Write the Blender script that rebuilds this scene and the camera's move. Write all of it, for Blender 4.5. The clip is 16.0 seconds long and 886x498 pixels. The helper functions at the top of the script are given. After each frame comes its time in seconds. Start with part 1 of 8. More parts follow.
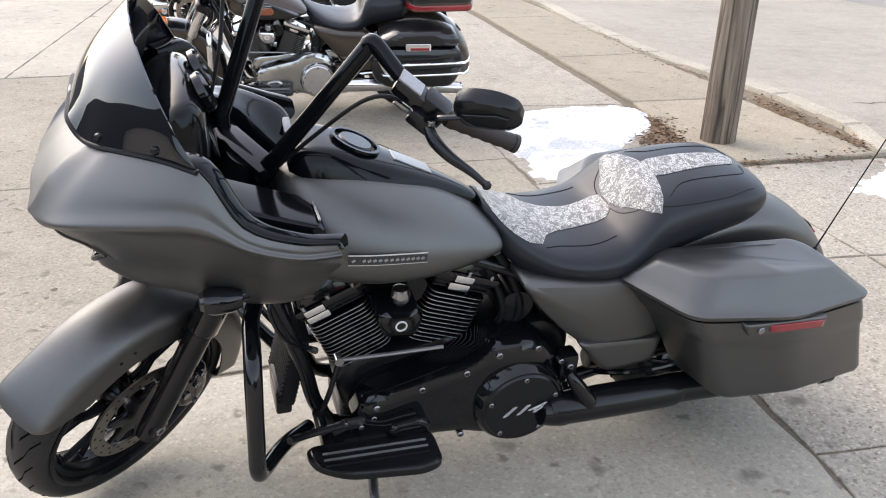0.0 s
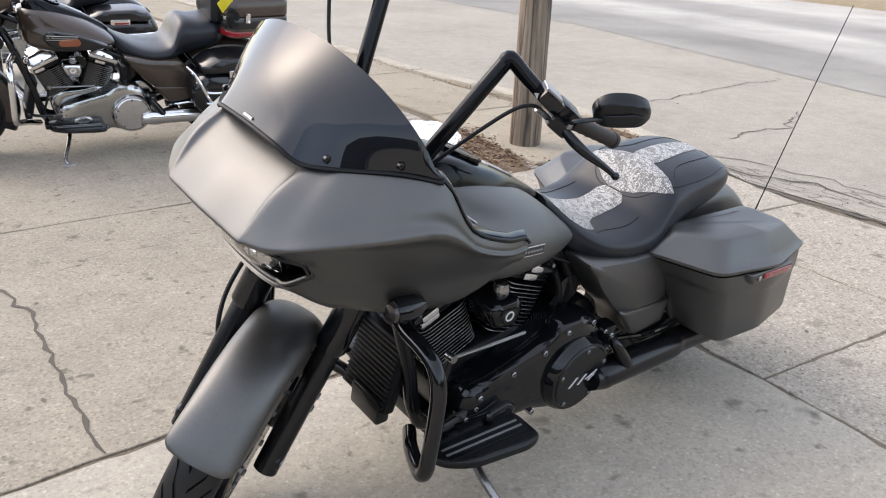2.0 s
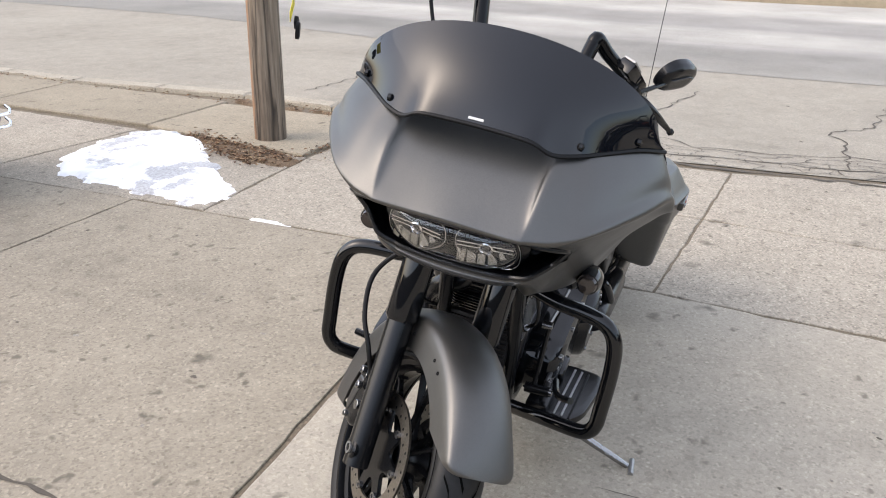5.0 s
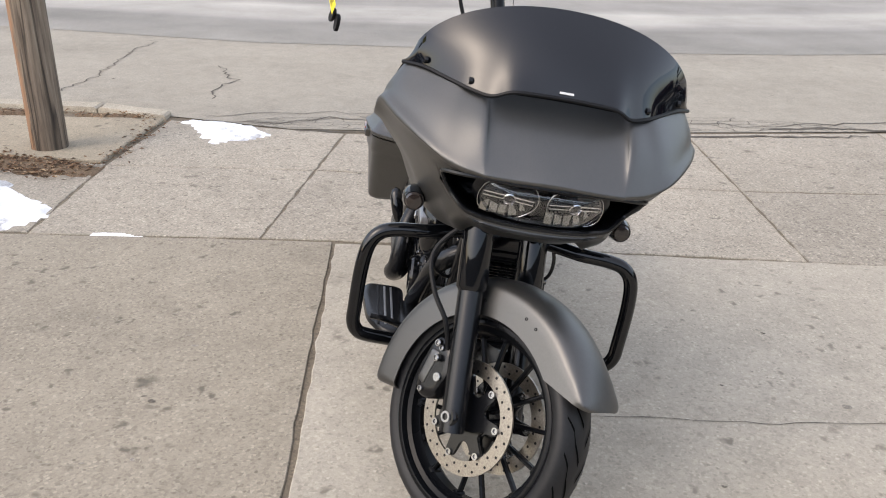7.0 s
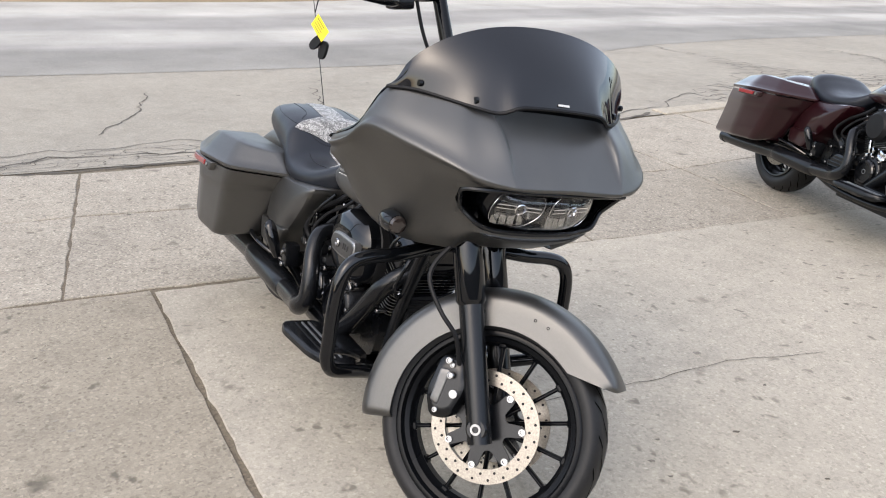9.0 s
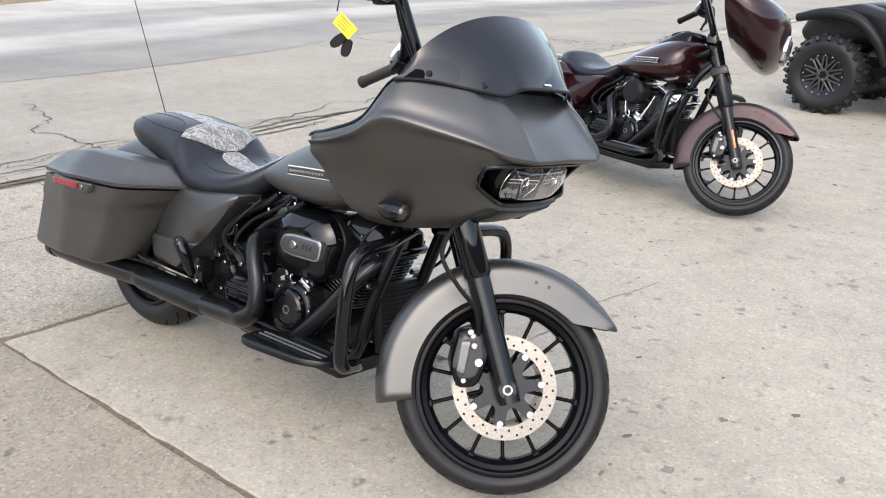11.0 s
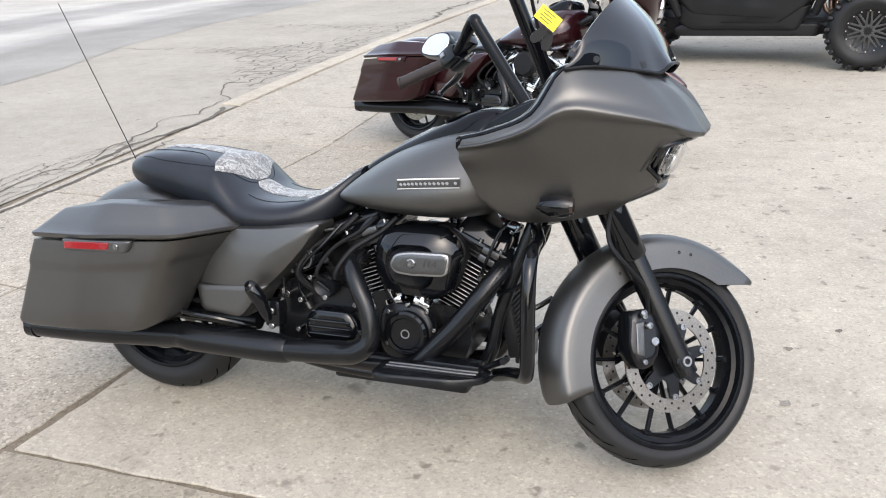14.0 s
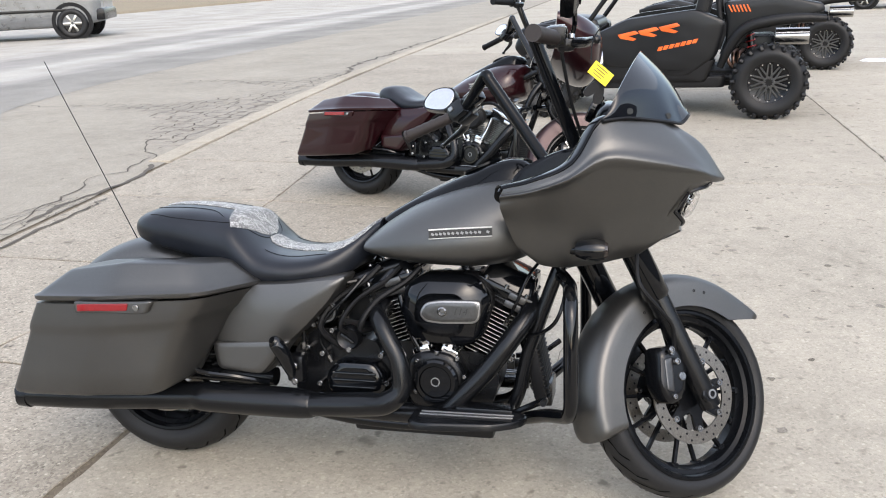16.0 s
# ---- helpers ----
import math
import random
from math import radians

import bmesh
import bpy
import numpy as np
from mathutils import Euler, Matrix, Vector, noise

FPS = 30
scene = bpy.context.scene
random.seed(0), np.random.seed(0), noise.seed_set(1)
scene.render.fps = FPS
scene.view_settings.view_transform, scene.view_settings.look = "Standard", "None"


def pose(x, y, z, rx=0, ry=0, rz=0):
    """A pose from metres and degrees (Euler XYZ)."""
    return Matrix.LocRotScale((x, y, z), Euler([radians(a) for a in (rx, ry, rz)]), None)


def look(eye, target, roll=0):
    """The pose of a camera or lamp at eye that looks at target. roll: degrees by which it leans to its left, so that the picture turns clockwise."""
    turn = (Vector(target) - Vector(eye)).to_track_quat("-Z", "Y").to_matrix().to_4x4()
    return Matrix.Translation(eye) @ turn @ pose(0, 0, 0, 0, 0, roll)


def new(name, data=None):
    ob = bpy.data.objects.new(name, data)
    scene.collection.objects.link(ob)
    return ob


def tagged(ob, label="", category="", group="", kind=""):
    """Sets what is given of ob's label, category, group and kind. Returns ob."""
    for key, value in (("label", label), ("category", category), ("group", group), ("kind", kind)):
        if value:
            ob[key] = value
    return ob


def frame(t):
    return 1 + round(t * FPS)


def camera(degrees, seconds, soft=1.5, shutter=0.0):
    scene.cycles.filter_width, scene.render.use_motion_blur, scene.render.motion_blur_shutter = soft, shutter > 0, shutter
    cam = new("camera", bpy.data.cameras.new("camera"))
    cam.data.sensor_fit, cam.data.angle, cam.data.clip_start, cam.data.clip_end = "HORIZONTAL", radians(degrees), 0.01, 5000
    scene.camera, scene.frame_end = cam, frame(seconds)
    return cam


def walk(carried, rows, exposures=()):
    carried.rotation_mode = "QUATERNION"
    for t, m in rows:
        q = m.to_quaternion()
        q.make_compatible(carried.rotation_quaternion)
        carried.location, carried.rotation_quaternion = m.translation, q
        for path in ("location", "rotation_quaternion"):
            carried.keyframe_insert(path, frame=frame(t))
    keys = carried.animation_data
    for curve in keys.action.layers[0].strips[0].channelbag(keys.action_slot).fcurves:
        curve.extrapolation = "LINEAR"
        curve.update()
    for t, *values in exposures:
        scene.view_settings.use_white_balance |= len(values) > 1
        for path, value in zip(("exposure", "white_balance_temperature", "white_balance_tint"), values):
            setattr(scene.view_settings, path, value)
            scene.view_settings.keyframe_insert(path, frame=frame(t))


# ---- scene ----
from mathutils.bvhtree import BVHTree

cam = camera(55.88, 16.0, 1.05)
PATH = [
    (0.0, (0.5389, 2.0100, 1.5358), (-0.0376, 0.2749, 0.7252), 1.25),
    (0.5, (0.8402, 2.0094, 1.5404), (0.0609, 0.3459, 0.7495), 1.96),
    (1.0, (1.0636, 1.8758, 1.4880), (0.1599, 0.2800, 0.6900), 3.11),
    (1.5, (1.2836, 1.7484, 1.5224), (0.2700, 0.2091, 0.7458), 2.83),
    (2.0, (1.5008, 1.6923, 1.5186), (0.2861, 0.2851, 0.7809), 2.60),
    (2.5, (1.6937, 1.6156, 1.5098), (0.3728, 0.3149, 0.7593), 2.19),
    (3.0, (1.8210, 1.4359, 1.4967), (0.4247, 0.2228, 0.7360), 1.04),
    (5.5, (2.4446, 0.4875, 1.5066), (0.6322, 0.0763, 0.7677), 1.84),
    (6.0, (2.5705, 0.2896, 1.5101), (0.7288, 0.0774, 0.7598), 2.18),
    (6.5, (2.5698, 0.0710, 1.4814), (0.7233, -0.0171, 0.7179), 1.07),
    (7.0, (2.5425, -0.1649, 1.5073), (0.6939, -0.0682, 0.7502), 1.43),
    (7.5, (2.5516, -0.4334, 1.5130), (0.7314, -0.0675, 0.7695), 2.11),
    (8.0, (2.5536, -0.6483, 1.5040), (0.7784, -0.0685, 0.7882), 3.08),
    (8.5, (2.4335, -0.8265, 1.4850), (0.7205, -0.0781, 0.7740), 2.43),
    (9.0, (2.3354, -0.9942, 1.5003), (0.6917, -0.0949, 0.8005), 2.19),
    (9.5, (2.2465, -1.2160, 1.4933), (0.7257, -0.1168, 0.8013), 2.04),
    (12.0, (1.5638, -1.8691, 1.4800), (0.6116, -0.2617, 0.7661), 0.79),
    (12.5, (1.3709, -1.9169, 1.4879), (0.5321, -0.2596, 0.7467), 0.21),
    (13.0, (1.2146, -1.9978, 1.4971), (0.4664, -0.3012, 0.7475), -0.70),
    (13.5, (1.0578, -2.1078, 1.5089), (0.3722, -0.3809, 0.7689), -2.17),
    (14.0, (0.9272, -2.1357, 1.4962), (0.2675, -0.3916, 0.7733), -3.08),
    (14.5, (0.7681, -2.1325, 1.5017), (0.1381, -0.3731, 0.7891), -3.51),
    (15.0, (0.6725, -2.1781, 1.5113), (0.1203, -0.3995, 0.7821), -2.91),
    (15.5, (0.6070, -2.2542, 1.5232), (0.1449, -0.4386, 0.8234), -2.82),
    (16.0, (0.5820, -2.2900, 1.5238), (0.1511, -0.4376, 0.9050), -2.60),
]
walk(cam, [(t, look(eye, target, roll)) for t, eye, target, roll in PATH], [(0, 1.65, 6660, 12), (1.5, 1.56, 6660, 12), (2.0, 1.49, 6660, 12), (2.5, 1.62, 6660, 12), (3.0, 1.69, 6680, 12), (5.5, 1.28, 6760, 12), (6.0, 1.17, 6760, 12), (6.5, 1.17, 6770, 12), (7.0, 1.25, 6780, 12), (8.0, 1.31, 6720, 11), (9.5, 1.43, 6600, 11), (12.0, 1.53, 6500, 10), (13.5, 1.61, 6500, 10), (15.5, 1.62, 6540, 10), (16.0, 1.44, 6540, 10)])

# ---- world and sun ----
world = bpy.data.worlds.new("world")
scene.world = world
world.use_nodes = True
wn = world.node_tree
wn.nodes.clear()
sky = wn.nodes.new("ShaderNodeTexSky")
sky.sky_type = "NISHITA"
sky.sun_disc = False
sky.sun_elevation = radians(42)
sky.sun_rotation = radians(150)
sky.air_density = 1.0
sky.dust_density = 2.4
pale = wn.nodes.new("ShaderNodeHueSaturation")
pale.inputs["Saturation"].default_value = 0.8
bg = wn.nodes.new("ShaderNodeBackground")
bg.inputs["Strength"].default_value = 0.15
wout = wn.nodes.new("ShaderNodeOutputWorld")
wn.links.new(sky.outputs[0], pale.inputs["Color"])
wn.links.new(pale.outputs[0], bg.inputs["Color"])
wn.links.new(bg.outputs[0], wout.inputs["Surface"])
sun = new("sun", bpy.data.lights.new("sun", "SUN"))
sun.data.energy = 0.55
sun.data.angle = radians(140)
sun.data.color = (1.06, 0.985, 0.90)
sun.matrix_world = look((-0.6, 1.2, 8), (0, 0, 0))


# ---- materials ----
class Nodes:
    """A small builder for node materials."""

    def __init__(self, name):
        self.m = bpy.data.materials.new(name)
        self.m.use_nodes = True
        self.t = self.m.node_tree
        self.b = self.t.nodes["Principled BSDF"]
        self.co = None

    def node(self, kind, **kw):
        n = self.t.nodes.new(kind)
        for k, v in kw.items():
            n.inputs[k].default_value = v
        return n

    def link(self, a, b):
        self.t.links.new(a, b)

    def coord(self, which="Object"):
        if self.co is None:
            self.co = self.t.nodes.new("ShaderNodeTexCoord")
        return self.co.outputs[which]

    def noise(self, scale, detail=4.0, rough=0.55, vec=None, dist=0.0):
        n = self.node("ShaderNodeTexNoise", Scale=scale, Detail=detail, Roughness=rough, Distortion=dist)
        self.link(vec or self.coord(), n.inputs["Vector"])
        return n.outputs["Fac"]

    def ramp(self, fac, stops):
        r = self.t.nodes.new("ShaderNodeValToRGB")
        e = r.color_ramp.elements
        while len(e) < len(stops):
            e.new(0.5)
        for el, (p, c) in zip(e, stops):
            el.position = p
            el.color = (*c, 1) if len(c) == 3 else (c[0], c[0], c[0], 1)
        self.link(fac, r.inputs[0])
        return r.outputs["Color"]

    def mix(self, fac, a, b, mode="MIX"):
        n = self.t.nodes.new("ShaderNodeMix")
        n.data_type = "RGBA"
        n.blend_type = mode
        for s, v in ((0, fac), (6, a), (7, b)):
            if isinstance(v, (int, float)):
                n.inputs[s].default_value = v
            elif isinstance(v, tuple):
                n.inputs[s].default_value = (*v, 1)
            else:
                self.link(v, n.inputs[s])
        return n.outputs[2]

    def maths(self, op, a, b=0.0):
        n = self.t.nodes.new("ShaderNodeMath")
        n.operation = op
        for i, v in enumerate((a, b)):
            if isinstance(v, (int, float)):
                n.inputs[i].default_value = v
            else:
                self.link(v, n.inputs[i])
        return n.outputs[0]

    def bump(self, height, strength=0.3, distance=0.002):
        n = self.node("ShaderNodeBump", Strength=strength, Distance=distance)
        self.link(height, n.inputs["Height"])
        self.link(n.outputs[0], self.b.inputs["Normal"])

    def set(self, **kw):
        for k, v in kw.items():
            s = self.b.inputs[k.replace("_", " ")]
            if isinstance(v, tuple):
                s.default_value = (*v, 1) if len(v) == 3 else v
            elif isinstance(v, (int, float)):
                s.default_value = v
            else:
                self.link(v, s)
        return self


def plain(name, color, rough=0.4, metal=0.0, coat=0.0, vary=0.25, scale=30.0, bumpy=0.0, spec=0.5):
    """A worn paint, plastic or metal: base colour and gloss both vary a little, at two scales."""
    n = Nodes(name)
    big = n.noise(scale * 0.15, 3)
    fine = n.noise(scale * 4, 3)
    both = n.mix(0.4, big, fine)
    dark = tuple(c * (1 - vary) for c in color)
    light = tuple(min(1, c * (1 + vary)) for c in color)
    n.set(Base_Color=n.ramp(both, [(0.3, dark), (0.7, light)]), Metallic=metal, Coat_Weight=coat, Coat_Roughness=0.05)
    n.b.inputs["Specular IOR Level"].default_value = spec
    r = n.t.nodes.new("ShaderNodeMapRange")
    r.inputs["From Min"].default_value, r.inputs["From Max"].default_value = 0.3, 0.7
    r.inputs["To Min"].default_value, r.inputs["To Max"].default_value = rough * 0.85, min(1, rough * 1.15)
    n.link(big, r.inputs[0])
    n.link(r.outputs[0], n.b.inputs["Roughness"])
    if bumpy:
        n.bump(fine, bumpy, 0.001)
    return n.m


def denim(name, color, rough=0.42, metal=0.65):
    """Matt metallic paint with fine flake and faint dust."""
    n = Nodes(name)
    flake = n.noise(900, 2)
    dust = n.noise(6, 5, 0.65)
    base = n.ramp(flake, [(0.3, tuple(c * 0.8 for c in color)), (0.7, tuple(c * 1.2 for c in color))])
    base = n.mix(n.ramp(dust, [(0.5, (0.0,)), (0.8, (0.16,))]), base, (0.2, 0.19, 0.17))
    n.set(Base_Color=base, Metallic=metal)
    n.set(Roughness=n.ramp(dust, [(0.3, (rough * 0.9,)), (0.75, (rough * 1.12,))]))
    n.bump(flake, 0.03, 0.0005)
    return n.m


def gloss_paint(name, color, metal=0.3):
    n = Nodes(name)
    flake = n.noise(700, 2)
    n.set(Base_Color=n.ramp(flake, [(0.3, tuple(c * 0.7 for c in color)), (0.7, tuple(c * 1.3 for c in color))]), Metallic=metal, Roughness=0.35, Coat_Weight=0.8, Coat_Roughness=0.04)
    n.b.inputs["Specular IOR Level"].default_value = 0.15
    return n.m


def concrete(name, tone, warm=(1.0, 0.925, 0.775), pebble=0.5, spots=True):
    """Cast concrete: broad stains, sand grain, pale and dark pebbles, oil spots."""
    n = Nodes(name)
    geo = n.t.nodes.new("ShaderNodeNewGeometry").outputs["Position"]
    oi = n.t.nodes.new("ShaderNodeObjectInfo").outputs["Random"]
    broad = n.noise(0.7, 6, 0.65, geo)
    mid = n.noise(6, 6, 0.7, geo)
    fine = n.noise(210, 4, 0.7, geo)
    c = lambda f: tuple(tone * f * w for w in warm)
    col = n.ramp(n.mix(0.45, broad, mid), [(0.30, c(0.66)), (0.42, c(0.90)), (0.5, c(1.0)), (0.70, c(1.2))])
    tint = n.ramp(oi, [(0.0, (0.93,)), (1.0, (1.06,))])
    col = n.mix(1.0, col, tint, "MULTIPLY")
    # sand: every grain its own tone; then sparser pale and dark pebbles
    g = n.node("ShaderNodeTexVoronoi", Scale=108.0)
    n.link(geo, g.inputs["Vector"])
    sep = n.t.nodes.new("ShaderNodeSeparateColor")
    n.link(g.outputs["Color"], sep.inputs[0])
    sand = n.ramp(sep.outputs[0], [(0.0, (0.48,)), (0.2, (0.82,)), (0.72, (1.05,)), (0.9, (1.15,)), (1.0, (1.5,))])
    col = n.mix(0.18 + 0.5 * pebble, col, n.mix(1.0, col, sand, "MULTIPLY"))
    v = n.node("ShaderNodeTexVoronoi", Scale=47.0)
    n.link(geo, v.inputs["Vector"])
    peb = n.ramp(v.outputs["Distance"], [(0.16, (1.0,)), (0.36, (0.0,))])
    sep2 = n.t.nodes.new("ShaderNodeSeparateColor")
    n.link(v.outputs["Color"], sep2.inputs[0])
    keep = n.ramp(sep2.outputs[1], [(0.58, (0.0,)), (0.62, (1.0,))])
    hue = n.ramp(sep2.outputs[0], [(0.0, c(0.42)), (0.35, c(0.72)), (0.6, c(1.1)), (1.0, c(1.6))])
    col = n.mix(n.maths("MULTIPLY", n.maths("MULTIPLY", peb, keep), min(1, 0.3 + pebble * 0.7)), col, hue)
    grain = n.ramp(fine, [(0.33, (0.85,)), (0.5, (1.0,)), (0.67, (1.11,))])
    col = n.mix(0.9, col, n.mix(1.0, col, grain, "MULTIPLY"))
    if spots:
        s = n.node("ShaderNodeTexVoronoi", Scale=3.1)
        s.inputs["Randomness"].default_value = 1.0
        wob = n.t.nodes.new("ShaderNodeVectorMath")
        wob.operation = "ADD"
        nz = n.node("ShaderNodeTexNoise", Scale=14.0, Detail=3.0)
        n.link(geo, nz.inputs["Vector"])
        sc = n.t.nodes.new("ShaderNodeVectorMath")
        sc.operation = "SCALE"
        sc.inputs["Scale"].default_value = 0.12
        n.link(nz.outputs["Color"], sc.inputs[0])
        n.link(geo, wob.inputs[0])
        n.link(sc.outputs[0], wob.inputs[1])
        n.link(wob.outputs[0], s.inputs["Vector"])
        spot = n.ramp(s.outputs["Distance"], [(0.05, (1.0,)), (0.15, (0.0,))])
        some = n.ramp(n.noise(0.9, 2, 0.5, geo), [(0.37, (0.0,)), (0.55, (0.8,))])
        col = n.mix(n.maths("MULTIPLY", spot, some), col, c(0.36))
        q = n.node("ShaderNodeTexVoronoi", Scale=11.0)
        n.link(wob.outputs[0], q.inputs["Vector"])
        pit = n.ramp(q.outputs["Distance"], [(0.10, (1.0,)), (0.24, (0.0,))])
        pits = n.ramp(n.noise(2.6, 3, 0.6, geo), [(0.43, (0.0,)), (0.56, (0.9,))])
        col = n.mix(n.maths("MULTIPLY", pit, pits), col, c(0.48))
    n.set(Base_Color=col, Roughness=0.9)
    n.b.inputs["Specular IOR Level"].default_value = 0.25
    n.bump(n.mix(0.4, fine, n.maths("MULTIPLY", peb, keep)), 0.35, 0.002)
    return n.m


def road_surface(name):
    """Asphalt with bands of dried road salt along the lanes; u runs across the road in metres."""
    n = Nodes(name)
    uv = n.coord("UV")
    sep = n.t.nodes.new("ShaderNodeSeparateXYZ")
    n.link(uv, sep.inputs[0])
    st = n.t.nodes.new("ShaderNodeMapping")
    st.inputs["Scale"].default_value = (1.0, 0.08, 1.0)
    n.link(uv, st.inputs[0])
    streak = n.noise(1.3, 5, 0.6, st.outputs[0])
    u = n.maths("ADD", sep.outputs[0], n.maths("MULTIPLY", n.maths("SUBTRACT", streak, 0.5), 1.1))
    band = n.ramp(n.maths("DIVIDE", u, 10.0), [(0.0, (0.25, 0.238, 0.212)), (0.17, (0.22, 0.21, 0.19)), (0.26, (0.35, 0.333, 0.30)), (0.36, (0.39, 0.372, 0.335)), (0.44, (0.27, 0.258, 0.235)), (0.57, (0.265, 0.252, 0.228)), (0.67, (0.40, 0.38, 0.34)), (0.9, (0.36, 0.34, 0.30))])
    geo = n.t.nodes.new("ShaderNodeNewGeometry").outputs["Position"]
    fine = n.noise(70, 4, 0.6, geo)
    pat = n.noise(0.5, 5, 0.6, geo)
    col = n.mix(1.0, band, n.ramp(fine, [(0.3, (0.8,)), (0.7, (1.2,))]), "MULTIPLY")
    col = n.mix(1.0, col, n.ramp(pat, [(0.3, (0.78,)), (0.7, (1.2,))]), "MULTIPLY")
    n.set(Base_Color=col, Roughness=0.85)
    n.b.inputs["Specular IOR Level"].default_value = 0.12
    n.bump(fine, 0.4, 0.004)
    return n.m


def snow_mat(name):
    n = Nodes(name)
    g = n.t.nodes.new("ShaderNodeNewGeometry").outputs["Position"]
    big = n.noise(4.5, 5, 0.6, g)
    fine = n.noise(60, 4, 0.6, g)
    wet = n.noise(2.6, 6, 0.68, g)
    col = n.ramp(big, [(0.36, (0.62, 0.63, 0.65)), (0.5, (0.80, 0.81, 0.82)), (0.7, (0.90, 0.90, 0.90))])
    col = n.mix(n.ramp(wet, [(0.53, (0.0,)), (0.58, (0.9,))]), col, n.ramp(fine, [(0.35, (0.25, 0.25, 0.25)), (0.65, (0.46, 0.47, 0.49))]))
    n.set(Base_Color=col, Roughness=0.6)
    n.bump(n.mix(0.5, big, fine), 0.6, 0.01)
    return n.m


def snakeskin(name):
    """Pale reptile print: small scales with dark edges and darker wavy blotches."""
    n = Nodes(name)
    v = n.node("ShaderNodeTexVoronoi", Scale=230.0)
    v.feature = "DISTANCE_TO_EDGE"
    n.link(n.coord(), v.inputs["Vector"])
    edge = n.ramp(v.outputs["Distance"], [(0.03, (0.0,)), (0.13, (1.0,))])
    cell = n.node("ShaderNodeTexVoronoi", Scale=230.0)
    n.link(n.coord(), cell.inputs["Vector"])
    sep = n.t.nodes.new("ShaderNodeSeparateColor")
    n.link(cell.outputs["Color"], sep.inputs[0])
    blotch = n.maths("ADD", n.noise(16, 2, 0.5, dist=1.8), n.maths("MULTIPLY", n.maths("SUBTRACT", sep.outputs[0], 0.5), 0.10))
    tone = n.ramp(blotch, [(0.38, (0.50, 0.49, 0.46)), (0.44, (0.20, 0.195, 0.185)), (0.49, (0.17, 0.165, 0.155)), (0.53, (0.52, 0.51, 0.48)), (0.61, (0.56, 0.55, 0.52)), (0.67, (0.26, 0.255, 0.24))])
    n.set(Base_Color=n.mix(edge, (0.05, 0.05, 0.05), tone), Roughness=0.45)
    n.bump(edge, 0.4, 0.001)
    return n.m


def wood_pole(name):
    n = Nodes(name)
    st = n.t.nodes.new("ShaderNodeMapping")
    st.inputs["Scale"].default_value = (1.0, 1.0, 0.05)
    n.link(n.coord(), st.inputs[0])
    grain = n.noise(34, 6, 0.65, st.outputs[0])
    big = n.noise(2.2, 4, 0.6)
    col = n.ramp(grain, [(0.3, (0.055, 0.042, 0.031)), (0.45, (0.14, 0.108, 0.078)), (0.6, (0.215, 0.172, 0.127)), (0.72, (0.29, 0.24, 0.18))])
    # one flank has lost its grey skin and shows orange-brown wood
    sep = n.t.nodes.new("ShaderNodeSeparateXYZ")
    n.link(n.coord(), sep.inputs[0])
    flank = n.maths("ADD", n.maths("ADD", n.maths("MULTIPLY", sep.outputs[1], -2.0), n.maths("MULTIPLY", sep.outputs[0], -0.3)), n.maths("MULTIPLY", n.maths("SUBTRACT", big, 0.5), 0.4))
    bare = n.ramp(grain, [(0.3, (0.11, 0.055, 0.028)), (0.5, (0.27, 0.145, 0.075)), (0.7, (0.38, 0.235, 0.13))])
    col = n.mix(n.ramp(flank, [(0.07, (0.0,)), (0.11, (0.85,))]), col, bare)
    # long drying checks
    ck = n.t.nodes.new("ShaderNodeMapping")
    ck.inputs["Scale"].default_value = (1.0, 1.0, 0.035)
    n.link(n.coord(), ck.inputs[0])
    check = n.ramp(n.noise(9, 3, 0.5, ck.outputs[0], dist=0.4), [(0.465, (1.0,)), (0.5, (0.28,)), (0.52, (1.0,))])
    col = n.mix(1.0, col, check, "MULTIPLY")
    n.set(Base_Color=col, Roughness=0.9)
    n.bump(n.mix(0.5, grain, check), 0.9, 0.014)
    return n.m


def leather(name, color=(0.0065, 0.008, 0.0115)):
    n = Nodes(name)
    v = n.node("ShaderNodeTexVoronoi", Scale=420.0)
    n.link(n.coord(), v.inputs["Vector"])
    big = n.noise(9, 4)
    n.set(Base_Color=n.ramp(big, [(0.3, tuple(c * 0.8 for c in color)), (0.7, tuple(c * 1.5 for c in color))]))
    n.set(Roughness=n.ramp(big, [(0.3, (0.30,)), (0.7, (0.40,))]))
    n.b.inputs["Specular IOR Level"].default_value = 0.38
    n.bump(v.outputs["Distance"], 0.12, 0.0006)
    return n.m


def rotor_steel(name):
    n = Nodes(name)
    g = n.noise(250, 3)
    n.set(Base_Color=n.ramp(g, [(0.3, (0.20, 0.18, 0.155)), (0.7, (0.31, 0.285, 0.25))]), Metallic=0.95, Roughness=0.32)
    return n.m


def glass_lens(name):
    n = Nodes(name)
    n.set(Base_Color=(1.0, 1.0, 1.0), Roughness=0.02, Transmission_Weight=1.0, IOR=1.45)
    return n.m


